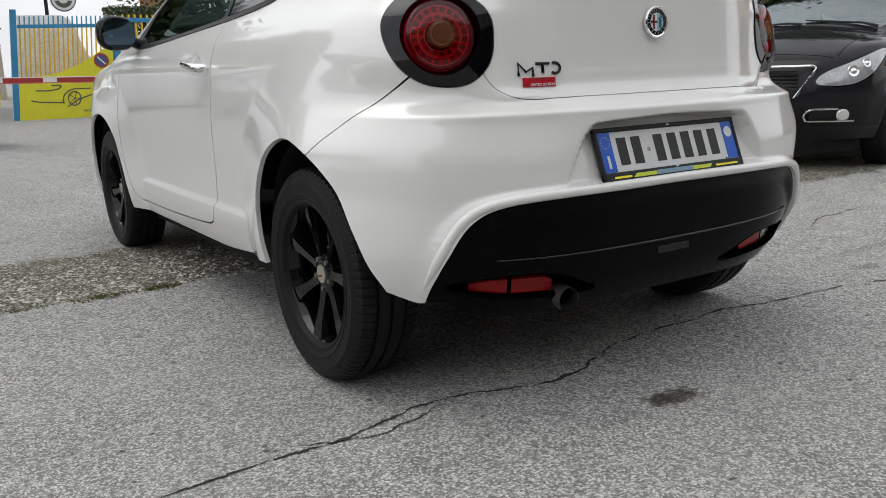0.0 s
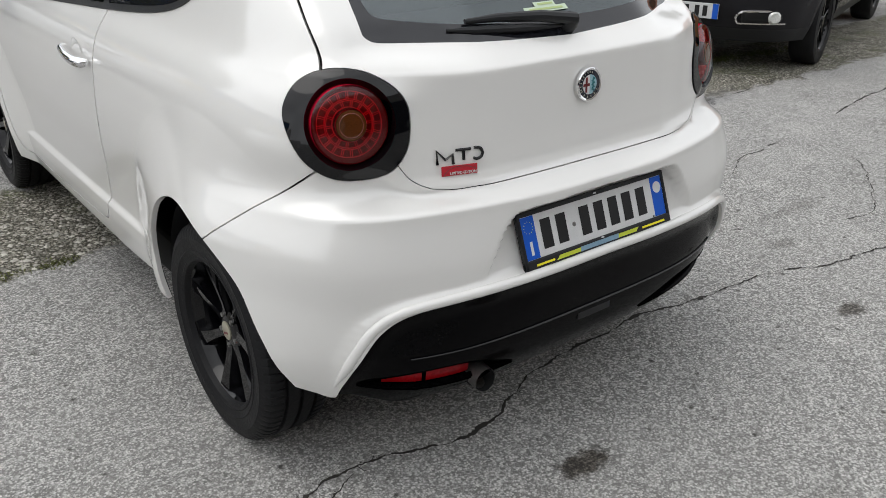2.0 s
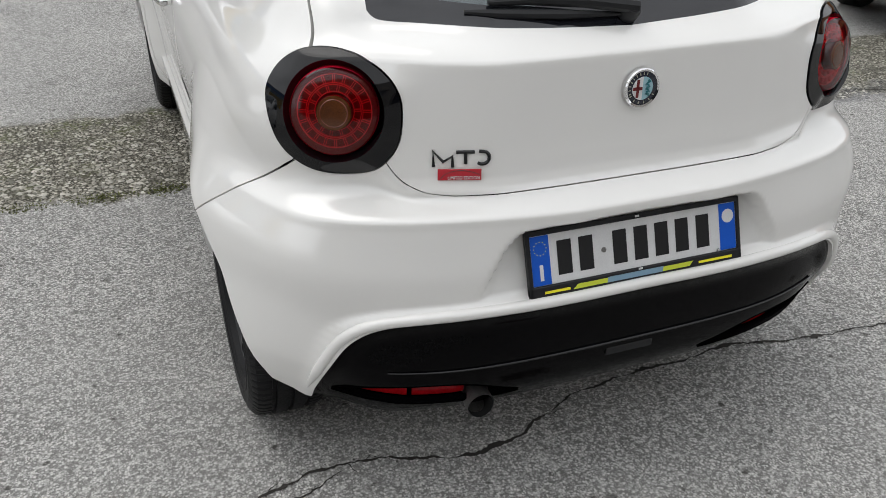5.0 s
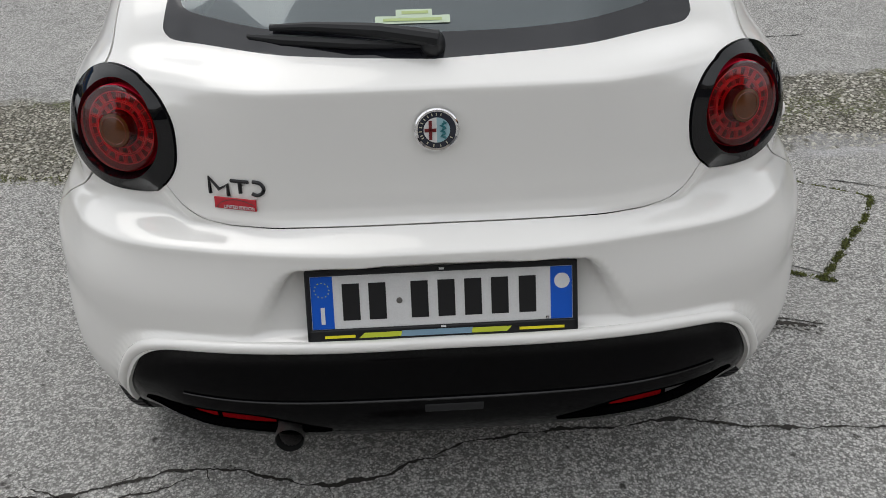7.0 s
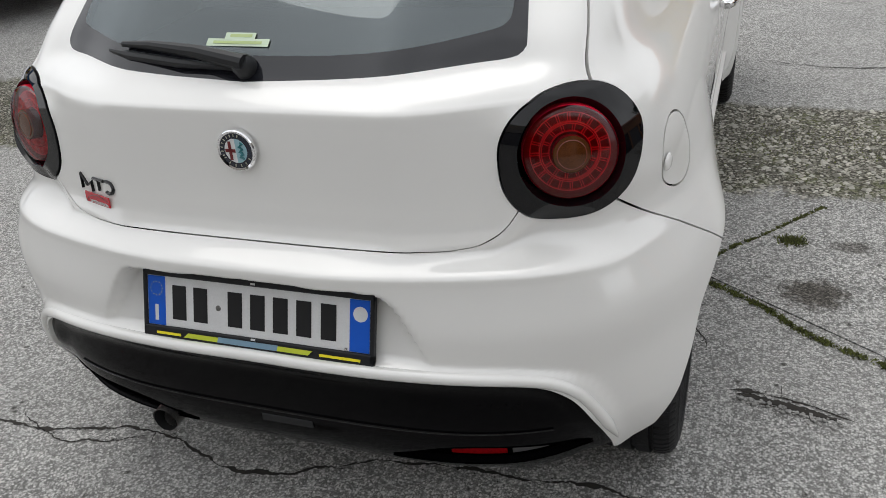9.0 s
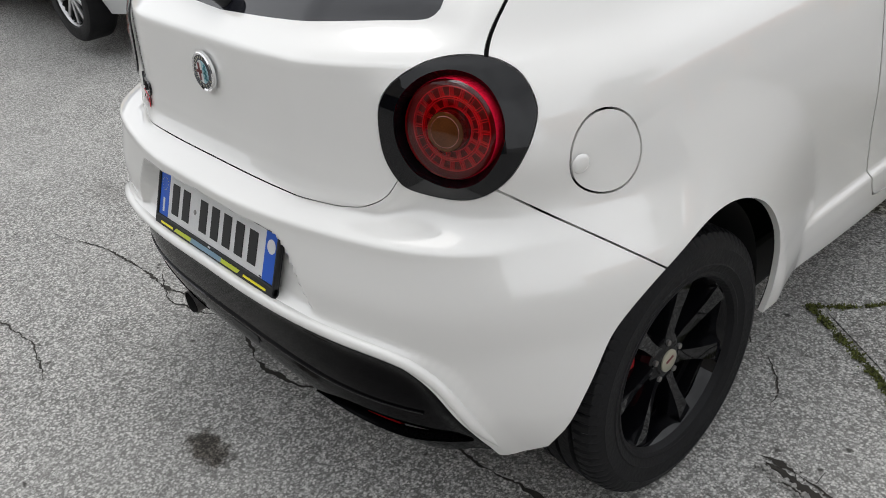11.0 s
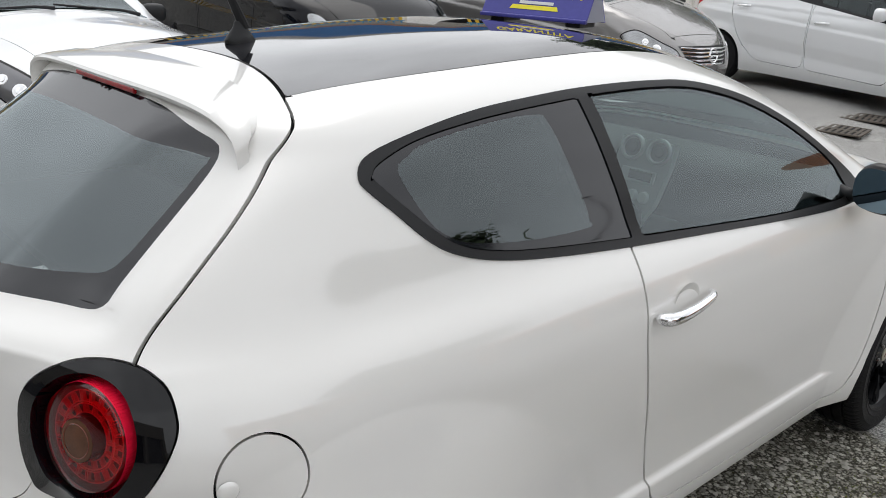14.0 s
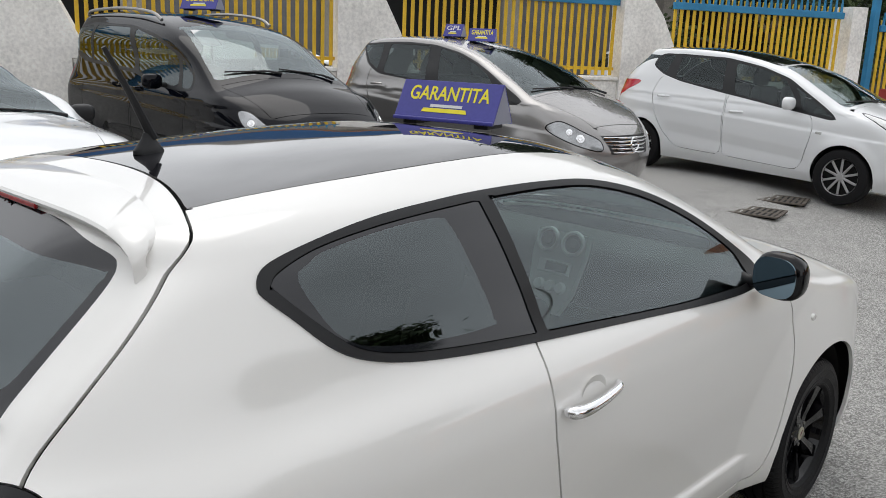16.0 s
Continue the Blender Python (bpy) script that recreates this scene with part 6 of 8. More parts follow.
# white entrance pillar and the run of wall and bars beyond the gate
pil = tagged(part("wall_entrance", prism([(-0.17, 0.0), (1.95, 0.0), (1.95, 1.12), (1.72, 1.22), (1.52, 1.42), (1.36, 1.72), (1.24, 2.05), (1.10, 2.28), (0.92, 2.37), (-0.17, 2.37)], 0.28, leaf_m(0, 0, 0.75) @ Matrix.Rotation(radians(90), 4, "X")), M_PLASTER), "cream plastered entrance wall with a swept top", "wall", kind="structure")
E0, E1 = Vector((3.15, 20.0, 0)), Vector((12.0, 21.5, 0))
ed = (E1 - E0).normalized()
EM = Matrix.Translation(E0) @ Matrix.Rotation(math.atan2(ed.y, ed.x), 4, "Z")
el = (E1 - E0).length
wl2 = tagged(part("wall_far", box((el, 0.3, 0.75), (el / 2, 0, 0.36), 0.01, EM), M_PLASTER), "low cream plastered yard wall", "wall", kind="structure")
ff = thing("yard_fence", EM, "yellow upright fence bars under a blue top rail", "fence", "fence panels")
nb2 = int(el / 0.15)
me2 = None
for k in range(nb2):
    if me2 is None:
        ob = part("bar", box((0.042, 0.042, 1.62), (0, 0, 1.54), 0.004, None, 1), M_YBAR, ff)
        me2 = ob.data
    else:
        ob = new("bar", me2)
        ob.parent = ff
    ob.location.x = 0.1 + 0.15 * k
part("top_rail", box((el, 0.06, 0.10), (el / 2, -0.03, 2.22), 0.01), M_BLUEPAINT, ff)
tagged(part("gate_post", box((0.12, 0.12, 2.3), (3.02, 19.92, 1.15), 0.008), M_BLUEPAINT), "tall blue painted steel gate post", "post", "gate posts")


# red cabinet beside the gate post
cab_at = F0 + FU * 11.72 - FN * 0.55
cabt = thing("cabinet", pose(cab_at.x, cab_at.y, 0.15, 0, 0, 60), "red metal cabinet with a white notice beside the gate", "cabinet")
part("cabinet_body", box((0.55, 0.30, 1.25), (0, 0, 0.62), 0.02), M_BARRED, cabt)
part("notice", box((0.22, 0.006, 0.16), (0.10, -0.153, 1.02)), M_REDWHITE, cabt)
# ---- parked cars ----
def paint(name, c, rough=0.25, metal=0.0):
    return material(name, c, rough, metal, 1.0)


P_KIA = paint("fridge_white_paint", (0.76, 0.77, 0.78))
P_SILVER = paint("silver_grey_paint", (0.29, 0.28, 0.275), 0.26, 0.55)
P_BLACK = material("black_paint", (0.0025, 0.003, 0.0055), 0.02, spec=0.24)
P_GREY = material("dark_grey_paint", (0.016, 0.0155, 0.018), 0.09, 0.0, spec=0.22)
M_CARGLASS = thin_glass("car_glass", (0.34, 0.40, 0.385), 1.55)
M_PRIVACY = thin_glass("privacy_glass", (0.035, 0.04, 0.045), 1.6)
M_SCREEN = thin_glass("windscreen_glass", (0.66, 0.74, 0.72), 1.75)
M_CLEARLAMP = material("clear_headlamp", (0.36, 0.37, 0.38), 0.10, 0.4, 1.0, vary=0.4, scale=8)
M_PALESCREEN = thin_glass("sky_lit_windscreen", (0.66, 0.74, 0.72), 2.8)
M_VANSCREEN = thin_glass("van_windscreen_glass", (0.70, 0.77, 0.75), 2.0)
M_SILVERRIM = material("silver_rim", (0.55, 0.55, 0.56), 0.3, 0.8)
M_HEAD = material("headlamp_glass", (0.66, 0.67, 0.64), 0.12, 0.25, 1.0, vary=0.35, scale=9)
M_DARKLAMP = material("headlamp_inside", (0.16, 0.16, 0.17), 0.25, 0.5, 1.0)
M_TAILRED = material("tail_red", (0.50, 0.01, 0.03), 0.12, coat=1.0)
M_LIGHTCABIN = material("light_cabin", (0.20, 0.20, 0.19), 0.8)


def rounded(poly, r=0.035, n=4):
    """A polygon with its corners turned in small curves."""
    out = []
    pts = [np.array(q, float) for q in poly]
    for a, b, c in zip(pts[-1:] + pts[:-1], pts, pts[1:] + pts[:1]):
        u = b + (a - b) * min(0.45, r / max(1e-6, np.linalg.norm(a - b)))
        v = b + (c - b) * min(0.45, r / max(1e-6, np.linalg.norm(c - b)))
        out += [(1 - t) ** 2 * u + 2 * t * (1 - t) * b + t * t * v for t in np.linspace(0, 1, n)]
    return np.array(out)


def parked_car(name, label, m, P, coat, spec, group=""):
    """A parked car: skin cut into panels, glass, lamps, wheels, mirrors and handles."""
    car = thing(name, m, label, "car", group)
    bm = skin(P)
    R, F, hz, tr = spec["hubs"]

    def arch(p):
        return np.where(np.abs(p[:, 0]) > 0.4, np.minimum(np.hypot(p[:, 1] - R, p[:, 2] - hz), np.hypot(p[:, 1] - F, p[:, 2] - hz)) - tr * 1.13, FAR)
    relabel(bm, arch, GONE)
    drop(bm, {GONE})
    for k, poly in enumerate(spec["doors"]):
        relabel(bm, side_field(rounded(poly, 0.09)), 20 + k, {0}, 0.007)
    relabel(bm, side_field(rounded(spec["dlo"], 0.06)), 7, None)
    for k, poly in enumerate(spec["glass"]):
        relabel(bm, side_field(rounded(poly, 0.03)), 40 + k, {7})
    y0, y1, w0, w1 = spec["screen"]

    def scr(p):
        return np.maximum(np.maximum(y0 - p[:, 1], p[:, 1] - y1), np.where(p[:, 2] > 0.8, np.abs(p[:, 0]) - np.interp(p[:, 1], [y0, y1], [w0, w1]), FAR))
    relabel(bm, scr, 6, {0})
    rz0, rz1, rw = spec["rear_glass"]
    relabel(bm, lambda p: np.where(p[:, 1] < 0.9, np.maximum(np.maximum(rz0 - p[:, 2], p[:, 2] - rz1), np.abs(p[:, 0]) - rw), FAR), 5, {0})
    if spec.get("roof"):
        a, b, c = spec["roof"]
        relabel(bm, lambda p: np.where(p[:, 2] > 1.3, np.maximum(np.maximum(a - p[:, 1], p[:, 1] - b), np.abs(p[:, 0]) - c), FAR), 8, {0})
    if spec.get("cladding"):
        cz = spec["cladding"]
        relabel(bm, lambda p: p[:, 2] - cz, 9, {0, 20, 21})
    by = spec["bonnet"]
    relabel(bm, lambda p: np.where(p[:, 2] > 0.7, np.maximum(by[0] - p[:, 1], np.maximum(p[:, 1] - by[1], np.abs(p[:, 0]) - np.interp(p[:, 1], by[:2], by[2:]))), FAR), 10, {0}, 0.006)
    hd = np.array(spec["head"], float)
    hpoly = spline(hd, 5, True)
    relabel(bm, lambda p: np.where(p[:, 1] > P["length"] - 1.1, sdf_poly(np.stack([(np.abs(p[:, 0]) + (P["length"] - p[:, 1])) * 0.7071, p[:, 2]], 1), hpoly) - 0.011, FAR), 15, {0, 10, -1})
    relabel(bm, lambda p: np.where(p[:, 1] > P["length"] - 1.1, sdf_poly(np.stack([(np.abs(p[:, 0]) + (P["length"] - p[:, 1])) * 0.7071, p[:, 2]], 1), hpoly), FAR), 11, {0, 10, -1, 15})
    tl = spline(spec["tail"], 5, True)
    relabel(bm, lambda p: np.where(p[:, 1] < 0.9, sdf_poly(np.stack([(np.abs(p[:, 0]) + p[:, 1]) * 0.7071, p[:, 2]], 1), tl), FAR), 12, {0})
    gr = spec["grille"]
    relabel(bm, lambda p: np.where(p[:, 1] > P["length"] - 0.6, sdf_poly(p[:, [0, 2]], np.array(gr, float)), FAR), 13, {0, 10, -1, 9})
    tree_ = BVHTree.FromBMesh(bm)
    panel(bm, {0}, "body_shell", coat, car, 0.012)
    panel(bm, {10}, "bonnet", coat, car, 0.012)
    for sd in (1, -1):
        for k in range(len(spec["doors"])):
            panel(bm, {20 + k}, "door", coat, car, 0.012, side=sd)
        panel(bm, {7}, "window_trim", M_PLASTIC, car, 0.008, side=sd)
        for k in range(len(spec["glass"])):
            panel(bm, {40 + k}, "side_window", M_PRIVACY if k in spec.get("privacy", ()) else M_CARGLASS, car, 0.004, side=sd, offset=-0.002)
        panel(bm, {11}, "headlamp", spec.get("head_mat", M_HEAD), car, 0.01, side=sd, offset=0.002)
        panel(bm, {15}, "lamp_surround", M_BLACKGLOSS, car, 0.01, side=sd, offset=-0.002)
        s_, zc = float(hpoly[:, 0].mean()) * 1.4142, float(hpoly[:, 1].mean())
        for ds, rad in ((-0.07, 0.046), (0.09, 0.036)):
            x0, y0 = (s_ + ds) / 2, P["length"] - (s_ + ds) / 2
            hit = tree_.ray_cast(Vector((sd * (x0 + 2), y0 + 2, zc + ds * 0.35)), Vector((-sd, -1, 0)).normalized())
            if hit[0] is not None:
                mm = Matrix.Translation(hit[0]) @ hit[1].to_track_quat("Z", "Y").to_matrix().to_4x4()
                part("lamp_bowl", lathe([(0, 0.010), (rad * 0.45, 0.008), (rad * 0.5, 0.004), (rad * 0.9, 0.006), (rad, 0.001), (rad, -0.01)], 24, mm), M_CHROME, car, smooth=True, sharp=0.9)
        panel(bm, {12}, "tail_lamp", M_TAILRED, car, 0.01, side=sd, offset=0.004)
    panel(bm, {6}, "windscreen", spec.get("screen_mat", M_SCREEN), car, 0.004)
    panel(bm, {5}, "rear_window", M_CARGLASS, car, 0.004)
    panel(bm, {8}, "roof", M_ROOF, car, 0.006)
    panel(bm, {9}, "cladding", M_PLASTIC, car, 0.01)
    panel(bm, {13}, "grille", M_PLASTIC, car, 0.01, offset=-0.006)
    panel(bm, {0, 10, 20, 21, 13, 11, 12, 9, -1}, "inner_shell", M_LIGHTCABIN if spec.get("light") else M_INNER, car, 0, offset=-0.02)
    bm.free()
    hw = spec["half"]
    L = P["length"]
    part("floor_pan", box((1.3, L - 0.9, 0.12), (0, L / 2, 0.27), 0.02), M_INNER, car)
    rim_mat = spec.get("rim", M_SILVERRIM)
    tb = lathe(tyre_simple(tr, tr * 0.66, 0.20), 48)
    tm = None
    for sx in (1, -1):
        for hy in (R, F):
            w = new("wheel")
            w.parent = car
            w.matrix_basis = Matrix.Translation((sx * (hw - 0.10), hy, hz)) @ Matrix.Rotation(radians(90 * sx), 4, "Y")
            if tm is None:
                t = part("tyre", tb, M_RUBBER, w, smooth=True)
                rb = bmesh.new()
                rr = tr * 0.66
                for s_ in range(spec.get("spokes", 10)):
                    a = 6.283185 * s_ / spec.get("spokes", 10)
                    add_box(rb, (rr * 0.9, 0.026, 0.02), (rr * 0.5, 0, 0.062), 0.004, Matrix.Rotation(a, 4, "Z"), 1)
                add_lathe(rb, [(0, 0.082), (0.035, 0.08), (0.05, 0.06)], 20)
                add_lathe(rb, [(rr * 0.97, 0.062), (rr * 0.985, 0.078), (rr * 1.01, 0.085)], 40)
                r_ = part("rim", rb, rim_mat, w, smooth=True, sharp=0.5)
                d_ = part("hub_back", lathe([(0, 0.03), (rr * 0.93, 0.03), (rr * 0.98, 0.07)], 32), M_INNER, w)
                tm = (t.data, r_.data, d_.data)
            else:
                for nm, me in zip(("tyre", "rim", "hub_back"), tm):
                    o = new(nm, me)
                    o.parent = w
            part("arch_liner", lathe([(tr * 1.15, 0.40), (tr * 1.15, 0.0), (0.05, 0.0)], 28, Matrix.Translation((sx * (hw - 0.48), hy, hz)) @ Matrix.Rotation(radians(90 * sx), 4, "Y"), start=sx * math.pi / 2, sweep=math.pi), M_INNER, car)
        my, mz = spec["mirror"]
        mb = bmesh.new()
        bmesh.ops.create_uvsphere(mb, u_segments=20, v_segments=12, radius=1)
        for v in mb.verts:
            v.co = Vector([np.sign(q) * abs(q) ** 0.7 for q in v.co])
            v.co = Vector(((hw + 0.09) * sx + 0.10 * v.co.x, my + 0.075 * v.co.y * (1 if v.co.y > 0 else 0.5), mz + 0.075 * v.co.z))
        part("wing_mirror", mb, spec.get("mirror_mat", coat), car, smooth=True)
        part("mirror_stalk", tube([((hw - 0.06) * sx, my, mz - 0.04), ((hw + 0.08) * sx, my, mz - 0.02)], 0.025, 8), M_PLASTIC, car)
        for hy_, hz_ in spec["handles"]:
            x_ = spec.get("handle_x", hw - 0.03)
            part("door_handle", tube([(x_ * sx, hy_ - 0.09, hz_), ((x_ + 0.035) * sx, hy_ - 0.05, hz_ + 0.004), ((x_ + 0.035) * sx, hy_ + 0.05, hz_ + 0.008), (x_ * sx, hy_ + 0.09, hz_ + 0.01)], 0.014, 8), spec.get("handle_mat", coat), car, smooth=True)
    # cabin
    part("dashboard", box((1.25, 0.35, 0.22), (0, spec["dash"], 0.92), 0.05), M_CABIN, car)
    for sx in (0.36, -0.36):
        part("seat_back", box((0.46, 0.14, 0.62), (sx, spec["dash"] - 0.95, 0.90), 0.05, None, 3), M_SEATGREY, car)
        part("headrest", box((0.25, 0.10, 0.17), (sx, spec["dash"] - 1.02, 1.30), 0.035, None, 3), M_SEATGREY, car)
    part("rear_seat", box((1.15, 0.14, 0.60), (0, spec["dash"] - 1.75, 0.88), 0.05, None, 3), M_SEATGREY, car)
    for x0, x1, o in ((-0.60, 0.0, 0.045), (0.02, 0.58, 0.07)):
        yy = [spec["screen"][1] + e for e in (0.03, -0.01, -o)]
        part("wiper", tube([(xx, y_, P_at(P, y_, abs(xx)) + 0.016) for xx, y_ in zip((x0, x0 + 0.12, x1), yy)], [0.014, 0.010, 0.007], 6), M_PLASTIC, car)
    return car


def P_at(P, y, x=0.3):
    """Height of the middle of a car's top at y, x to the side."""
    half = float(curve_of(P["half"])(np.array([float(curve_of(P["rail"])(np.array([y]))[0])]))[0])
    return float(curve_of(P["rail"])(np.array([y]))[0]) + float(curve_of(P["crown"])(np.array([y]))[0]) * (1 - (x / half) ** 2)


def tyre_simple(R, rim, width):
    h = width / 2
    return [(rim, -h * 0.8), (rim + 0.01, -h * 0.95), (R * 0.86, -h), (R * 0.95, -h * 0.93), (R * 0.99, -h * 0.78), (R, -h * 0.6),
            (R, h * 0.6), (R * 0.99, h * 0.78), (R * 0.95, h * 0.93), (R * 0.86, h), (rim + 0.01, h * 0.95), (rim, h * 0.8)]


M_SEATGREY = material("grey_seat", (0.10, 0.10, 0.10), 0.9)
NN = (36, 44, 72, 10)


def creased(hubs, z_shoulder, slope, z_low):
    """Flared arches, a shoulder line and a hollow low in the doors."""
    def f(x, y, z, cx, kind):
        side = sstep(0.85, 1.0, cx)
        for h in hubs[:2]:
            r = np.hypot(y - h, z - hubs[2])
            x = x + 0.022 * (1 - sstep(hubs[3] * 1.13, hubs[3] * 1.13 + 0.12, r)) * side
        line = z_shoulder + slope * (2.0 - y)
        x = x - 0.014 * sstep(line - 0.012, line + 0.012, z) * side * (z < 1.0)
        low = z_low - 0.06 * (y - 2.0)
        x = x - 0.022 * np.maximum(0, 1 - np.abs(z - low) / 0.13) * side * (y > hubs[0] + 0.42) * (y < hubs[1] - 0.40)
        return x, y, z
    return f



def half_of(w, belt, top, H):
    return [(0.17, w - 0.10), (0.3, w - 0.04), (0.5, w - 0.01), (0.75, w), (belt - 0.08, w - 0.02), (belt, w - 0.06), (belt + 0.2, w - 0.13), (H - 0.25, top + 0.10), (H - 0.1, top + 0.02), (H + 0.1, top - 0.06)]


def crown_of(L, ys, k=0.05):
    return [(0, k * 0.8), (0.5 * L, k), (ys, k * 1.4), (L * 0.85, 0.09), (L, 0.06)]


# tall white five-door
VENGA = dict(floor=0.20, length=4.09, corner_y=(0.7, 3.25), n=NN, rear_pq=(4.5, 4), front_pq=(3.2, 3.0), roll=0.06,
             rear=[(0.17, 0.0), (0.35, -0.11), (0.6, -0.15), (0.85, -0.14), (1.0, -0.12), (1.15, -0.09), (1.28, 0.0), (1.5, 0.21), (1.64, 0.28)],
             front=[(0.17, 3.97), (0.4, 4.08), (0.6, 4.09), (0.8, 4.0), (0.95, 3.82), (1.6, 3.62)],
             half=half_of(0.87, 1.05, 0.58, 1.62), rail=[(-0.15, 1.50), (0.25, 1.555), (0.75, 1.60), (1.23, 1.60), (1.74, 1.555), (2.1, 1.485), (2.4, 1.40), (2.8, 1.21), (3.18, 1.04), (3.5, 0.965), (3.9, 0.84), (4.09, 0.74)],
             crown=crown_of(4.09, 2.9), shape=creased((0.50, 3.29, 0.315, 0.315), 0.83, 0.05, 0.48))
venga_spec = dict(hubs=(0.50, 3.29, 0.315, 0.315), half=0.875, doors=[[(0.68, 1.26), (0.60, 1.07), (0.62, 0.95), (0.73, 0.70), (0.89, 0.49), (1.07, 0.35), (1.735, 0.34), (1.70, 1.12)], [(1.72, 1.12), (1.755, 0.34), (2.77, 0.31), (2.86, 0.61), (2.89, 0.81), (2.84, 0.97)]],
                  dlo=[(0.47, 1.36), (0.48, 1.46), (0.56, 1.525), (0.89, 1.535), (1.55, 1.525), (2.05, 1.45), (2.45, 1.34), (2.77, 1.17), (3.03, 1.03), (3.15, 0.945), (3.09, 0.92), (2.82, 0.955), (2.44, 1.0), (1.83, 1.075), (1.61, 1.10), (0.96, 1.19), (0.67, 1.26)],
                  glass=[[(0.50, 1.36), (0.52, 1.45), (0.60, 1.505), (0.76, 1.51), (0.70, 1.275)], [(0.86, 1.505), (1.53, 1.495), (1.62, 1.13), (1.30, 1.17), (0.88, 1.225)], [(1.67, 1.48), (2.10, 1.415), (2.41, 1.315), (2.55, 1.17), (2.65, 1.0), (1.80, 1.11)], [(2.58, 1.245), (2.88, 1.085), (3.10, 0.95), (2.82, 0.985), (2.72, 1.0)]],
                  screen=(2.26, 3.16, 0.50, 0.69), rear_glass=(1.20, 1.50, 0.63), roof=(0.44, 2.22, 0.54), bonnet=(3.22, 3.88, 0.70, 0.50), head=[(0.42, 0.72), (0.40, 0.80), (0.60, 0.90), (0.85, 0.99), (1.0, 1.02), (0.80, 0.86), (0.62, 0.74)],
                  tail=[(0.34, 0.96), (0.38, 1.12), (0.56, 1.15), (0.80, 1.15), (0.68, 1.02), (0.50, 0.91)], grille=[(-0.4, 0.62), (0.4, 0.62), (0.45, 0.72), (-0.45, 0.72)], mirror=(2.60, 1.07), handles=((0.80, 0.98), (1.89, 0.89)), dash=2.9, handle_x=0.85)
venga = parked_car("hatchback_car", "white five-door hatchback with dark roof glass parked by the fence", pose(-4.61, 11.05, 0.307, -1.7, 0, -96.5), VENGA, P_KIA, venga_spec, "parked cars")
for sx in (1, -1):
    part("side_repeater", box((0.012, 0.075, 0.028), (sx * 0.868, 2.97, 0.77), 0.005), M_HEAD, venga)

# silver one-box hatchback
ABOX = dict(floor=0.20, length=3.77, corner_y=(0.7, 2.95), n=NN, rear_pq=(4.5, 4), front_pq=(2.35, 2.35), roll=0.06,
            rear=[(0.17, 0.0), (0.35, -0.08), (0.6, -0.10), (0.9, -0.07), (1.1, -0.03), (1.3, 0.02), (1.5, 0.12), (1.64, 0.22)],
            front=[(0.17, 3.66), (0.4, 3.76), (0.6, 3.77), (0.72, 3.72), (0.85, 3.60), (0.95, 3.47), (1.6, 3.3)],
            half=half_of(0.87, 1.05, 0.57, 1.62), rail=[(-0.1, 1.44), (0.2, 1.52), (0.53, 1.565), (0.86, 1.585), (1.22, 1.58), (1.54, 1.56), (1.85, 1.51), (2.18, 1.415), (2.44, 1.31), (2.72, 1.18), (2.95, 1.07), (3.2, 0.985), (3.45, 0.90), (3.6, 0.82), (3.77, 0.70)],
            crown=crown_of(3.77, 2.6), shape=creased((0.50, 3.05, 0.31, 0.31), 0.84, 0.06, 0.50))
abox_spec = dict(hubs=(0.50, 3.05, 0.31, 0.31), half=0.875, doors=[[(0.66, 1.50), (0.54, 1.11), (0.59, 0.97), (0.75, 0.80), (0.95, 0.45), (1.58, 0.40), (1.60, 1.14)], [(1.63, 1.14), (1.61, 0.40), (2.50, 0.40), (2.62, 0.65), (2.68, 1.0)]],
                 dlo=[(0.22, 1.49), (0.66, 1.53), (1.03, 1.545), (1.47, 1.53), (1.88, 1.465), (2.17, 1.38), (2.47, 1.265), (2.62, 1.19), (2.97, 1.03), (2.90, 0.985), (2.72, 0.99), (2.55, 1.10), (1.73, 1.115), (1.48, 1.115), (0.72, 1.165), (0.49, 1.26)],
                 glass=[[(0.27, 1.475), (0.62, 1.505), (0.69, 1.21), (0.50, 1.29)], [(0.74, 1.51), (1.40, 1.515), (1.52, 1.145), (1.2, 1.15), (0.80, 1.185)], [(1.57, 1.50), (1.88, 1.44), (2.17, 1.355), (2.41, 1.255), (2.53, 1.14), (1.72, 1.14)]],
                 screen=(1.98, 2.96, 0.50, 0.69), rear_glass=(1.12, 1.46, 0.56), bonnet=(3.0, 3.58, 0.72, 0.42), head=[(0.36, 0.61), (0.38, 0.70), (0.55, 0.775), (0.72, 0.85), (0.82, 0.865), (0.92, 0.80), (0.76, 0.71), (0.55, 0.64)],
                 tail=[(0.46, 0.90), (0.46, 1.02), (0.55, 1.20), (0.62, 1.18), (0.64, 1.0), (0.60, 0.88)], grille=[(-0.31, 0.57), (0.31, 0.57), (0.40, 0.75), (-0.40, 0.75)], mirror=(2.60, 1.0), handles=((0.78, 1.05), (1.78, 1.02)), dash=2.7, handle_x=0.845, light=True, head_mat=M_CLEARLAMP)
abox = parked_car("hatchback_car", "silver grey one-box hatchback with ribbed chrome grille parked in the row", pose(-6.46, 7.5, 0.285, -1.0, 0, -91), ABOX, P_SILVER, abox_spec, "parked cars")
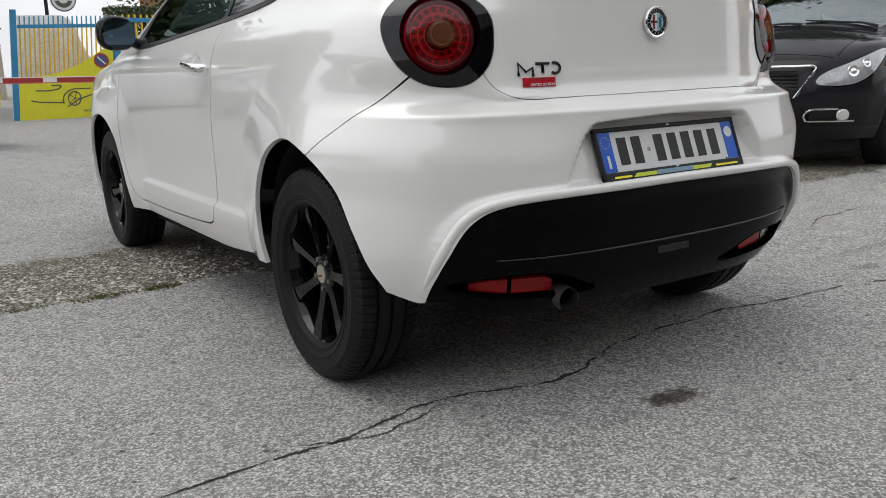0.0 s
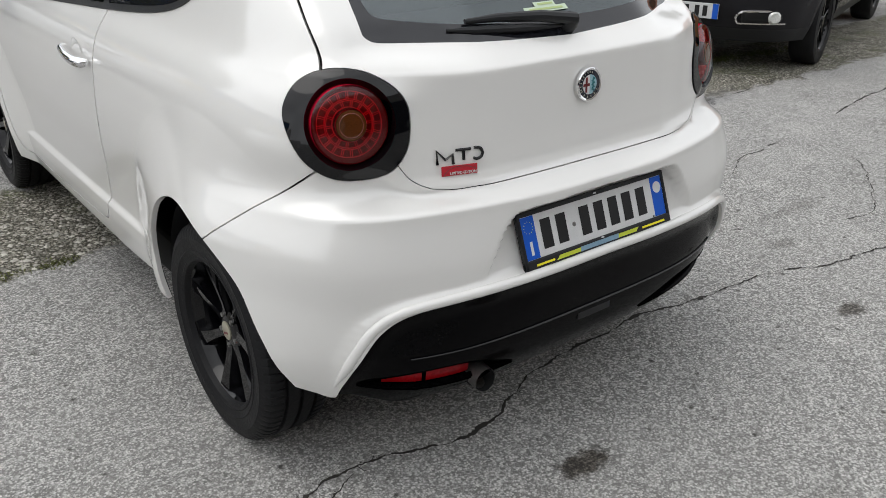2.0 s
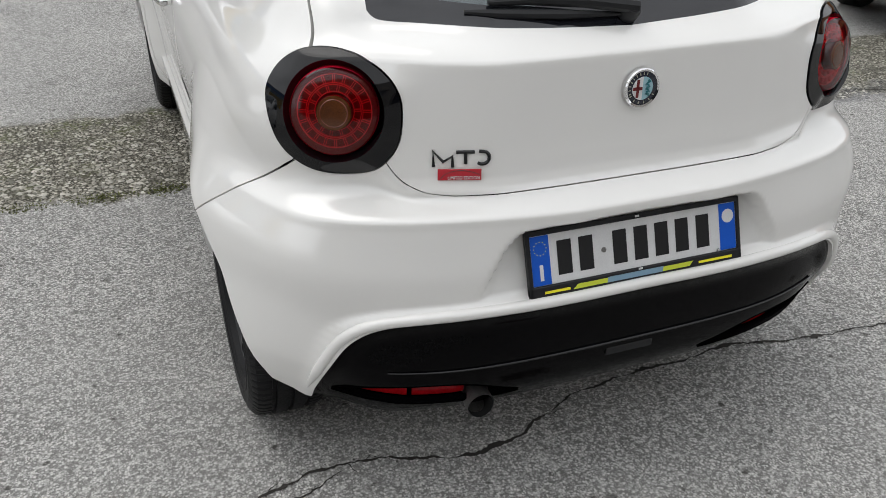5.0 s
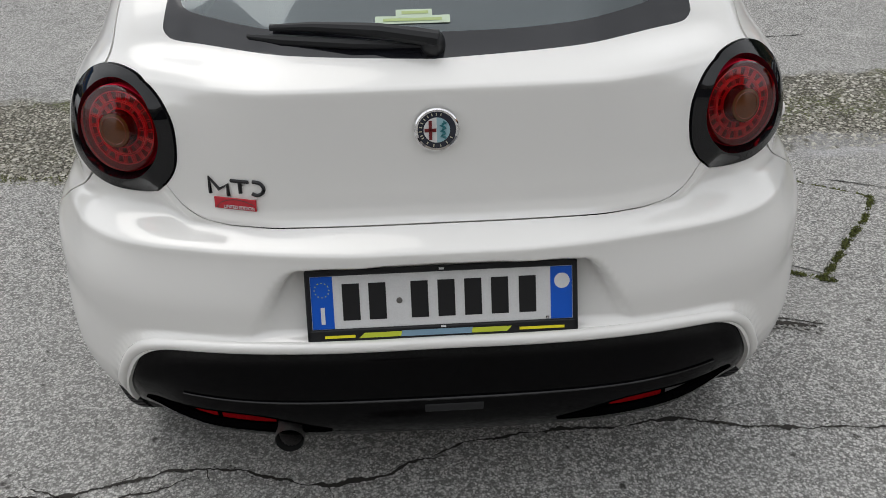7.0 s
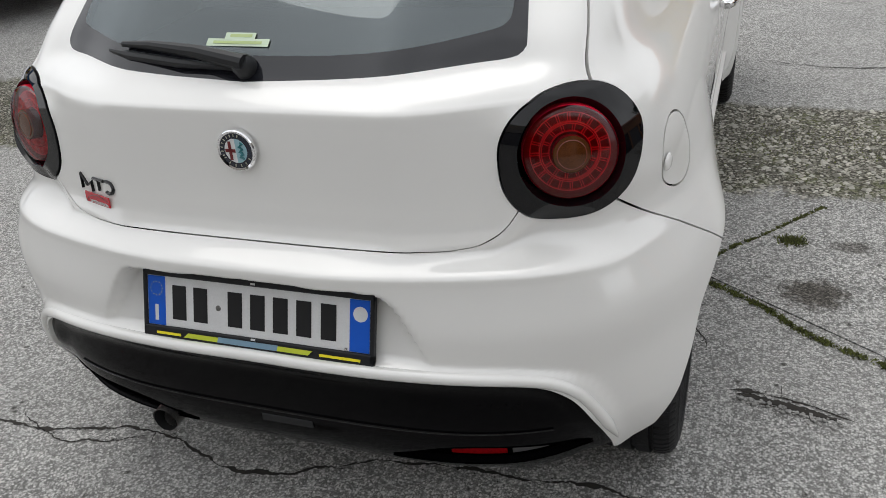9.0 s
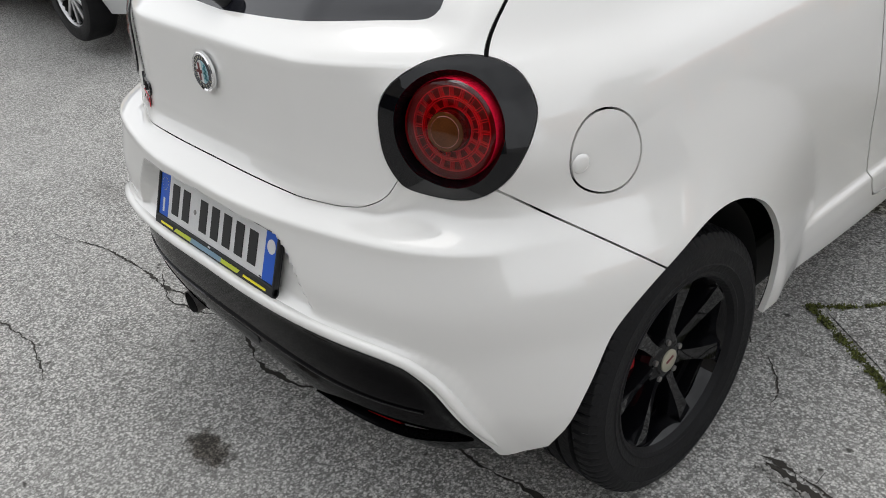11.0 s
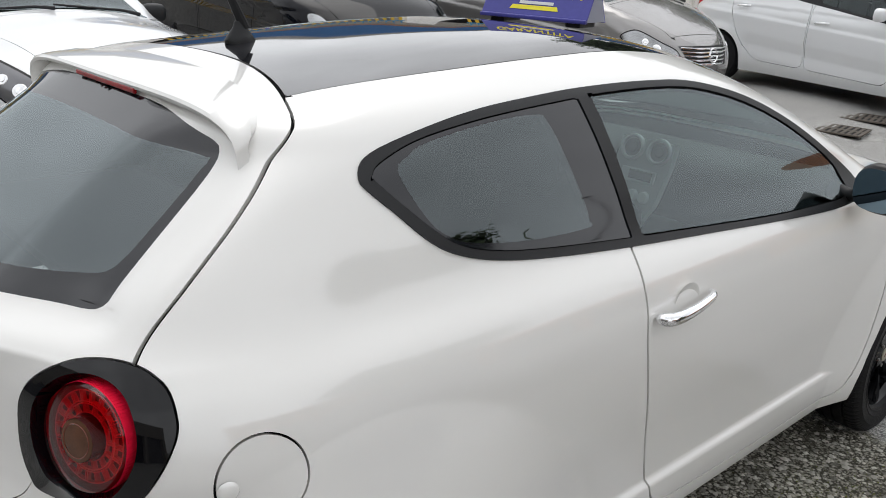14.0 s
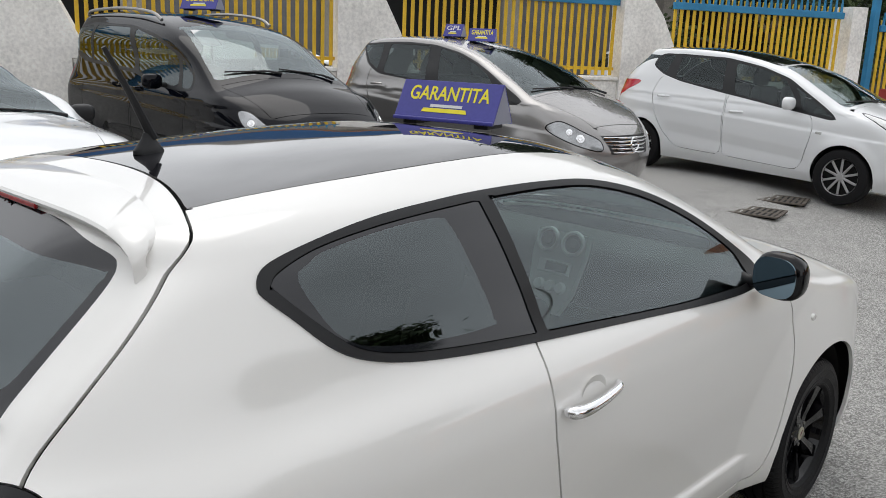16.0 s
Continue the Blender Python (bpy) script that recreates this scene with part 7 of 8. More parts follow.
for k in range(5):
    part("grille_bar", tube([(-0.33 - 0.015 * k, 3.705 - 0.008 * k, 0.59 + 0.036 * k), (-0.2, 3.775 - 0.01 * k, 0.586 + 0.036 * k), (0, 3.795 - 0.012 * k, 0.584 + 0.036 * k), (0.2, 3.775 - 0.01 * k, 0.586 + 0.036 * k), (0.33 + 0.015 * k, 3.705 - 0.008 * k, 0.59 + 0.036 * k)], 0.0105, 8), M_CHROME, abox, smooth=True)
part("nose_badge", lathe([(0.055, 0.0), (0.065, 0.008), (0.075, 0.0)], 28, Matrix.Translation((0, 3.795, 0.67)) @ Matrix.Rotation(radians(-80), 4, "X")), M_CHROME, abox, smooth=True)

# tall black passenger van
VAN = dict(floor=0.22, length=4.25, corner_y=(0.5, 3.45), n=NN, rear_pq=(7, 6), front_pq=(3.2, 3.0), roll=0.08,
           rear=[(0.17, 0.08), (0.35, 0.02), (0.6, 0.0), (1.0, 0.02), (1.3, 0.05), (1.6, 0.09), (1.84, 0.13)],
           front=[(0.17, 4.12), (0.4, 4.24), (0.7, 4.25), (0.88, 4.16), (1.02, 3.97), (1.84, 3.7)],
           half=half_of(0.88, 1.14, 0.63, 1.85), rail=[(0, 1.80), (0.5, 1.825), (1.2, 1.82), (1.85, 1.775), (2.45, 1.655), (2.9, 1.46), (3.25, 1.26), (3.5, 1.13), (3.75, 1.06), (4.05, 0.96), (4.25, 0.84)],
           crown=crown_of(4.25, 3.0, 0.06), shape=creased((0.75, 3.32, 0.32, 0.32), 0.92, 0.05, 0.54))
van_spec = dict(hubs=(0.75, 3.32, 0.32, 0.32), half=0.885, doors=[[(0.62, 1.30), (0.62, 0.70), (0.95, 0.42), (1.82, 0.40), (1.86, 1.24)], [(1.90, 1.24), (1.86, 0.40), (2.82, 0.40), (3.0, 0.65), (3.08, 1.05)]],
                dlo=[(0.08, 1.40), (0.12, 1.68), (0.6, 1.725), (1.6, 1.70), (2.25, 1.61), (2.75, 1.44), (3.12, 1.25), (3.16, 1.11), (2.9, 1.09), (2.35, 1.12), (1.85, 1.21), (0.45, 1.29)],
                glass=[[(0.14, 1.42), (0.16, 1.65), (0.60, 1.695), (0.62, 1.32)], [(0.67, 1.695), (1.56, 1.675), (1.80, 1.25), (0.67, 1.315)], [(1.70, 1.665), (2.25, 1.575), (2.70, 1.42), (2.84, 1.13), (2.37, 1.155), (1.90, 1.235)], [(2.78, 1.39), (3.08, 1.235), (3.10, 1.13), (2.92, 1.12)]],
                screen=(2.42, 3.36, 0.56, 0.71), rear_glass=(1.18, 1.62, 0.58), bonnet=(3.44, 4.06, 0.71, 0.55), head=[(0.44, 0.70), (0.48, 0.80), (0.60, 0.89), (0.72, 0.965), (0.82, 0.97), (0.76, 0.86), (0.60, 0.75)],
                tail=[(0.56, 0.80), (0.56, 1.2), (0.66, 1.2), (0.66, 0.80)], grille=[(-0.5, 0.46), (0.5, 0.46), (0.45, 0.72), (-0.45, 0.72)], mirror=(2.60, 1.17), handles=((1.46, 1.09), (2.02, 1.07)), dash=3.0, handle_x=0.86, light=True, head_mat=M_CLEARLAMP, screen_mat=M_VANSCREEN, privacy=(0, 1))
van = parked_car("passenger_van", "glossy black compact passenger van with roof bars parked in the row", pose(-8.45, 5.05, 0.16, 0, 0, -93), VAN, P_BLACK, van_spec, "parked cars")
for sx in (0.63, -0.63):
    part("roof_bar", tube(spline([(sx, 0.30, 1.80), (sx, 0.42, 1.850), (sx, 1.2, 1.876), (sx, 1.9, 1.835), (sx, 2.15, 1.755)], 6), 0.017, 8), M_STEEL, van, smooth=True)
part("paper_notice", box((0.21, 0.004, 0.29), (0, 0, 0), 0, Matrix.Translation((0.42, 2.66, P_at(VAN, 2.66, 0.42) - 0.03)) @ pose(0, 0, 0, 60)), M_PLATEWHITE, van)

# white hatchback next to it
HATCHB = dict(floor=0.19, length=4.03, corner_y=(0.8, 3.2), n=NN, rear_pq=(4.5, 4), front_pq=(2.7, 2.7), roll=0.06,
              rear=[(0.17, 0.10), (0.4, 0.0), (0.7, 0.0), (0.95, 0.06), (1.2, 0.28), (1.45, 0.55)], front=[(0.17, 3.92), (0.4, 4.02), (0.6, 4.03), (0.75, 3.93), (0.88, 3.72), (1.5, 3.5)],
              half=half_of(0.84, 0.98, 0.54, 1.46), rail=[(0, 1.38), (0.6, 1.42), (1.3, 1.44), (1.8, 1.40), (2.3, 1.22), (2.72, 1.03), (2.9, 0.98), (3.3, 0.92), (3.7, 0.83), (4.03, 0.68)], crown=crown_of(4.03, 2.5))
hatchb_spec = dict(hubs=(0.68, 3.19, 0.30, 0.305), half=0.845, doors=[[(1.0, 1.0), (1.0, 0.7), (1.15, 0.38), (1.85, 0.36), (1.85, 1.0)], [(1.9, 1.0), (1.9, 0.36), (2.72, 0.36), (2.8, 0.6), (2.75, 0.95)]],
                   dlo=[(0.62, 1.16), (0.80, 1.33), (1.3, 1.38), (1.8, 1.33), (2.2, 1.18), (2.55, 1.0), (2.5, 0.95), (1.8, 0.99), (1.0, 1.05)],
                   glass=[[(0.95, 1.30), (1.3, 1.345), (1.75, 1.31), (1.78, 1.02), (1.0, 1.08), (0.78, 1.14)], [(1.9, 1.27), (2.2, 1.14), (2.45, 1.0), (1.92, 1.015)]],
                   screen=(1.85, 2.80, 0.50, 0.66), rear_glass=(1.02, 1.34, 0.52), bonnet=(2.86, 3.82, 0.70, 0.42), head=[(0.42, 0.58), (0.42, 0.68), (0.60, 0.78), (0.88, 0.88), (0.98, 0.88), (0.82, 0.72), (0.62, 0.60)],
                   tail=[(0.55, 0.75), (0.55, 0.98), (0.68, 0.98), (0.68, 0.75)], grille=[(-0.40, 0.34), (0.40, 0.34), (0.34, 0.50), (-0.34, 0.50)], mirror=(2.38, 1.02), handles=((1.12, 0.90), (2.05, 0.88)), dash=2.45, handle_x=0.81, mirror_mat=M_PLASTIC, head_mat=M_DARKLAMP, light=True)
hatchb = parked_car("hatchback_car", "white small hatchback with swept headlamps parked nose out", pose(-7.35, 1.80, 0.10, 0, 0, -87), HATCHB, P_KIA, hatchb_spec, "parked cars")

# dark grey crossover
CROSS = dict(floor=0.24, length=4.16, corner_y=(0.8, 3.35), n=(44, 44, 60, 11), rear_pq=(4.5, 4), front_pq=(3.4, 3.0), roll=0.06,
             rear=[(0.17, 0.10), (0.4, 0.0), (0.7, 0.0), (1.0, 0.08), (1.3, 0.35), (1.55, 0.55)], front=[(0.17, 4.02), (0.36, 4.12), (0.50, 4.16), (0.70, 4.15), (0.85, 4.06), (0.95, 3.9), (1.6, 3.6)],
             half=half_of(0.865, 1.04, 0.56, 1.55), rail=[(0, 1.46), (0.6, 1.50), (1.3, 1.53), (1.8, 1.50), (2.3, 1.36), (2.75, 1.14), (2.95, 1.04), (3.4, 0.99), (3.8, 0.93), (4.16, 0.84)], crown=crown_of(4.16, 2.6), shape=creased((0.80, 3.34, 0.33, 0.335), 0.84, 0.04, 0.50))
cross_spec = dict(hubs=(0.80, 3.34, 0.33, 0.335), half=0.87, doors=[[(1.05, 1.05), (1.05, 0.75), (1.25, 0.42), (2.0, 0.40), (2.0, 1.05)], [(2.05, 1.05), (2.05, 0.40), (2.85, 0.40), (2.92, 0.65), (2.9, 1.0)]],
                  dlo=[(0.65, 1.22), (0.85, 1.40), (1.4, 1.45), (1.9, 1.40), (2.35, 1.23), (2.72, 1.04), (2.65, 1.0), (1.9, 1.05), (1.1, 1.12)],
                  glass=[[(1.0, 1.37), (1.4, 1.41), (1.85, 1.37), (1.88, 1.08), (1.1, 1.15), (0.85, 1.20)], [(2.0, 1.32), (2.35, 1.19), (2.58, 1.05), (2.02, 1.07)]],
                  screen=(1.9, 2.90, 0.50, 0.66), rear_glass=(1.08, 1.40, 0.52), bonnet=(2.97, 4.0, 0.70, 0.56), head=[(0.36, 0.66), (0.40, 0.74), (0.60, 0.82), (0.85, 0.90), (0.95, 0.90), (0.80, 0.76), (0.60, 0.66)],
                  tail=[(0.5, 0.85), (0.5, 1.05), (0.75, 1.08), (0.75, 0.85)], grille=[(-0.30, 0.56), (0.30, 0.56), (0.44, 0.76), (0.38, 0.80), (-0.38, 0.80), (-0.44, 0.76)], mirror=(2.5, 1.06), handles=((1.2, 0.93), (2.2, 0.92)), dash=2.6,
                  rim=M_BLACKGLOSS, spokes=5, cladding=0.34, head_mat=M_CLEARLAMP, screen_mat=M_PALESCREEN)
cross = parked_car("crossover_car", "dark grey crossover car with chrome-edged grille and fog lamp", pose(7.88, 4.08, 0.0, 0, 0, 108.8), CROSS, P_GREY, cross_spec, "parked cars")
for sx in (1, -1):
    part("fog_surround", tube(spline([(0.40 * sx, 4.135, 0.385), (0.56 * sx, 4.07, 0.385), (0.70 * sx, 3.97, 0.385)], 6), 0.008, 8), M_CHROME, cross, smooth=True)
    part("fog_surround", tube(spline([(0.70 * sx, 3.97, 0.475), (0.56 * sx, 4.08, 0.478), (0.43 * sx, 4.145, 0.47), (0.385 * sx, 4.145, 0.43), (0.40 * sx, 4.135, 0.385)], 6), 0.010, 8), M_CHROME, cross, smooth=True)
    part("fog_bay", box((0.30, 0.05, 0.08), (0.55 * sx, 4.06, 0.43), 0.02, Matrix.Translation((0.55 * sx, 4.06, 0.43)) @ pose(0, 0, 0, 0, 0, -32 * sx) @ Matrix.Translation((-0.55 * sx, -4.06, -0.43))), M_INNER, cross)
    part("fog_lamp", lathe([(0, 0.02), (0.035, 0.016), (0.048, 0.0), (0.048, -0.02)], 24, Matrix.Translation((0.635 * sx, 4.035, 0.43)) @ pose(0, 0, 0, -90, 0, -30 * sx)), M_HEAD, cross, smooth=True)
    part("grille_edge", tube(spline([(0.02 * sx, 4.16, 0.80), (0.30 * sx, 4.14, 0.80), (0.44 * sx, 4.10, 0.79), (0.40 * sx, 4.12, 0.70), (0.31 * sx, 4.16, 0.56)], 6), 0.010, 8), M_CHROME, cross, smooth=True)
for k in range(7):
    part("grille_slat", box((0.66, 0.015, 0.008), (0, 4.145, 0.585 + 0.03 * k), 0.002), M_BLACKGLOSS, cross)
part("number_plate", box((0.52, 0.012, 0.11), (0, 4.17, 0.46), 0.003), M_PLATEWHITE, cross)
for bx in (-0.238, 0.238):
    part("plate_band", box((0.042, 0.004, 0.108), (bx, 4.178, 0.46)), M_EUBLUE, cross)
for bx in (-0.16, -0.10, -0.02, 0.03, 0.08, 0.14, 0.19):
    part("plate_bar", box((0.034, 0.003, 0.075), (bx, 4.178, 0.46)), M_BARBLACK, cross)


# roof signs: folded card tents
def tent_sign(m, text, label, face, ink, w=0.52, h=0.16, d=0.16):
    t = thing("roof_sign", m, label, "sign", "roof signs")
    ang = math.atan2(d / 2, h)
    sl = math.hypot(h, d / 2)
    for sg in (1, -1):
        mm = Matrix.Translation((0, -sg * d / 4, h / 2)) @ pose(0, 0, 0, 0, 0, 0 if sg > 0 else 180) @ pose(0, 0, 0, 90 - math.degrees(ang))
        part("face", box((w, sl, 0.006), (0, 0, 0), 0.001, mm), face, t)
        words(text, 0.09, ink, mm @ Matrix.Translation((0, sl * 0.16, 0.0035)), t, depth=0.001, bold=0.0012, fit=(w * 0.80, sl * 0.36))
        part("sign_bar", prism([(-w * 0.16, -sl * 0.17), (w * 0.16, -sl * 0.17), (w * 0.16, -sl * 0.10), (-w * 0.16, -sl * 0.10)], 0.001, mm @ pose(0, 0, 0.0035)), M_PLATEWHITE, t)
        part("sign_bar", prism([(-w * 0.24, -sl * 0.30), (w * 0.22, -sl * 0.30), (w * 0.20, -sl * 0.20), (-w * 0.22, -sl * 0.20)], 0.001, mm @ pose(0, 0, 0.0035)), M_YELLOW, t)
        end = prism([(-d / 2 * 0.96, 0.002), (d / 2 * 0.96, 0.002), (0, h * 0.96)], 0.005, Matrix.Translation((sg * w / 2 - (0.005 if sg > 0 else 0.0), 0, 0)) @ Matrix.Rotation(radians(90), 4, "Z") @ Matrix.Rotation(radians(90), 4, "X"))
        part("end_piece", end, M_SIGNGREY, t)
    part("foot", box((w * 1.0, 0.02, 0.012), (0, -d / 2, 0.004), 0.003), face, t)
    for fx in (-0.36, 0.36):
        part("magnet_foot", box((0.05, d * 0.8, 0.016), (w * fx, 0, -0.008), 0.003), M_PLASTIC, t)
    return t


M_SIGNGREY = material("sign_grey", (0.30, 0.31, 0.38), 0.5)
tent_sign(pose(-0.07, 1.91, 1.508, 0, 0, 14), "GARANTITA", "blue folded roof sign with yellow lettering on the black roof", M_BLUE, M_YELLOW, 0.37, 0.125, 0.14)
tent_sign(pose(-6.6, 4.93, 2.055, 0, 0, 20), "OCCASIONE", "blue folded roof sign on the black van", M_BLUE, M_YELLOW, 0.47, 0.16, 0.16)
tent_sign(pose(-4.66, 7.32, 1.848, 0, 0, 30), "GARANTITA", "blue folded roof sign on the silver hatchback", M_BLUE, M_YELLOW, 0.31, 0.14, 0.17)
tent_sign(pose(-5.10, 7.33, 1.893, 0, 0, 12), "GPL", "small blue fuel sign on the silver hatchback", M_BLUE, M_PLATEWHITE, 0.24, 0.14, 0.14)

# ---- surroundings ----
M_SHED = material("shed_wall", (0.30, 0.28, 0.25), 0.9, vary=0.2, scale=1.5)
M_FASCIA = material("blue_fascia", (0.02, 0.10, 0.26), 0.4, vary=0.1, scale=2)
M_OCHRE = material("ochre_render", (0.42, 0.20, 0.09), 0.9, vary=0.2, scale=1.2)
M_BEIGE = material("beige_render", (0.50, 0.45, 0.38), 0.9, vary=0.15, scale=1.2)
M_ROOFTILE = material("roof_tiles", (0.30, 0.12, 0.06), 0.8, vary=0.3, scale=3)
M_SHUTTER = material("steel_shutter", (0.16, 0.16, 0.17), 0.5, 0.3, vary=0.2, scale=3)


def building(name, m, w, d, h, wall, label, bays, fascia=None, roof=False, bay_h=2.8):
    """A low building with recessed bays along its front (-y of its frame)."""
    b = thing(name, m, label, "building")
    n = bays
    pier = 0.5
    bw = (w - pier * (n + 1)) / n
    part("wall", box((w, d - 0.6, h), (0, d / 2 + 0.3, h / 2), 0.02), wall, b)
    for k in range(n + 1):
        part("pier", box((pier, 0.6, h), (-w / 2 + pier / 2 + k * (bw + pier), 0.3, h / 2), 0.02), wall, b)
    part("lintel", box((w - 2 * pier, 0.56, h - bay_h), (0, 0.3, bay_h + (h - bay_h) / 2), 0.0), wall, b)
    for k in range(n):
        x = -w / 2 + pier + bw / 2 + k * (bw + pier)
        # Odd bays: near-black sheet, an open bay's inner shade put into its colour.
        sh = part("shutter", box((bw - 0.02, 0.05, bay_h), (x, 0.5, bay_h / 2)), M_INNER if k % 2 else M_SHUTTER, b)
        if not k % 2:
            for q in range(7):
                part("slat", box((bw - 0.06, 0.03, 0.06), (x, 0.465, 0.3 + q * (bay_h - 0.4) / 6)), M_SHUTTER, sh)
    if fascia:
        part("fascia", box((w + 0.4, 0.12, 0.9), (0, -0.06, h - 0.45), 0.02), fascia, b)
        part("fascia_edge", box((w + 0.4, 0.14, 0.10), (0, -0.06, h - 0.95), 0.01), M_OCHRE, b)
    if roof:
        part("roof", prism([(-0.6, 0), (d + 0.6, 0), (d / 2, 1.4)], w + 1.0, Matrix.Translation((-w / 2 - 0.5, 0, h)) @ Matrix.Rotation(radians(90), 4, "Z") @ Matrix.Rotation(radians(90), 4, "X")), M_ROOFTILE, b)
    else:
        part("parapet", box((w + 0.1, d, 0.25), (0, d / 2, h + 0.12), 0.02), wall, b)
    return b


building("workshop", fence_m(6.0, 0.2, 9.5), 34, 8, 5.2, M_SHED, "grey workshop building with dark bays and a blue fascia", 7, M_FASCIA, bay_h=3.6)
# Out of view: added close and dark to hold light off the car's rear.
building("unseen_building", pose(1.0, -7.5, 0, 0, 0, 180), 24, 9, 5.2, M_SHED, "plain grey unseen building behind the yard, placed to dim the car's rear", 6)
building("house", pose(17.5, 7.0, 0, 0, 0, -90), 16, 8, 4.2, M_OCHRE, "low ochre rendered house with a tiled roof", 4, roof=True, bay_h=2.4)
building("house", pose(14.6, 16.4, 0, 0, 0, -43), 11, 6, 3.2, M_OCHRE, "low ochre rendered house with a tiled roof and dark doorways", 4, roof=True, bay_h=2.4)
building("house", pose(-3.5, 46.0, 0, 0, 0, 6), 14, 8, 6.0, M_BEIGE, "distant pale house beyond the entrance", 5, roof=True, bay_h=2.4)

building("house", pose(17.0, 33.0, 0, 0, 0, -27), 20, 8, 5.6, M_OCHRE, "two-storey ochre rendered house with a tiled roof", 6, roof=True, bay_h=2.4)


def street_lamp(m):
    """A tall steel pole with a bowed arm and a flat lamp head."""
    t = thing("street_lamp", m, "tall grey steel street lamp with a bowed arm", "street lamp")
    part("pole", tube([(0, 0, 0), (0, 0, 4.0), (0, 0, 6.6)], [0.09, 0.07, 0.05], 10), M_STEEL, t, smooth=True)
    part("arm", tube(spline([(0, 0, 6.5), (-0.15, 0, 7.1), (-0.8, 0, 7.6), (-1.9, 0, 7.75)], 8), 0.035, 8), M_STEEL, t, smooth=True)
    part("lamp_head", box((0.7, 0.26, 0.12), (-2.2, 0, 7.75), 0.04, None, 3), M_STEEL, t, smooth=True)


street_lamp(pose(15.0, 20.5, 0, 0, 0, 50))
M_BARK = material("bark", (0.10, 0.08, 0.06), 0.95, vary=0.3, scale=8, bump=0.4, bump_scale=30)
M_LEAF = varied("leaves", (0.018, 0.035, 0.012), (0.075, 0.11, 0.035), 0.6)


def tree(m, h, r, seed, label, leaves=2200, trunk_h=0.45, leaf=1.0):
    rg = random.Random(seed)
    t = thing("tree", m, label, "tree", "trees")
    bm = bmesh.new()
    add_tube(bm, [(0, 0, 0), (0.05, 0.03, h * trunk_h * 0.5), (0.0, 0.1, h * trunk_h), (0.1, 0.05, h * 0.75)], [0.16, 0.13, 0.10, 0.03], 10)
    tips = []
    for k in range(9):
        a, e = rg.uniform(0, 6.28), rg.uniform(0.25, 1.1)
        z0 = h * rg.uniform(trunk_h * 0.8, 0.65)
        L = r * rg.uniform(0.7, 1.0)
        q = Vector((L * math.cos(a) * math.cos(e), L * math.sin(a) * math.cos(e), z0 + L * math.sin(e) * 0.9))
        add_tube(bm, [(0, 0.05, z0), q * 0.5 + Vector((0, 0, z0 * 0.5 + 0.1)), q], [0.06, 0.04, 0.015], 7)
        tips.append(q)
    part("trunk", bm, M_BARK, t, smooth=True)
    vs, fs = [], []
    cl = [tp + Vector((rg.gauss(0, 0.3), rg.gauss(0, 0.3), rg.gauss(0, 0.25))) * r * 0.5 for tp in tips for _ in range(4)]
    for _ in range(leaves):
        c = rg.choice(cl) + Vector((rg.gauss(0, 1), rg.gauss(0, 1), rg.gauss(0, 0.8))) * r * 0.16
        s = rg.uniform(0.05, 0.12) * leaf
        u = Vector((rg.gauss(0, 1), rg.gauss(0, 1), rg.gauss(0, 0.5))).normalized() * s
        w = u.cross(Vector((rg.gauss(0, 1), rg.gauss(0, 1), rg.gauss(0, 1)))).normalized() * s * 0.5
        k = len(vs)
        vs += [c - u, c + w, c + u, c - w]
        fs.append((k, k + 1, k + 2, k + 3))
    ob = new("crown", mesh_of("crown", vs, fs, M_LEAF))
    ob.parent = t
    return t


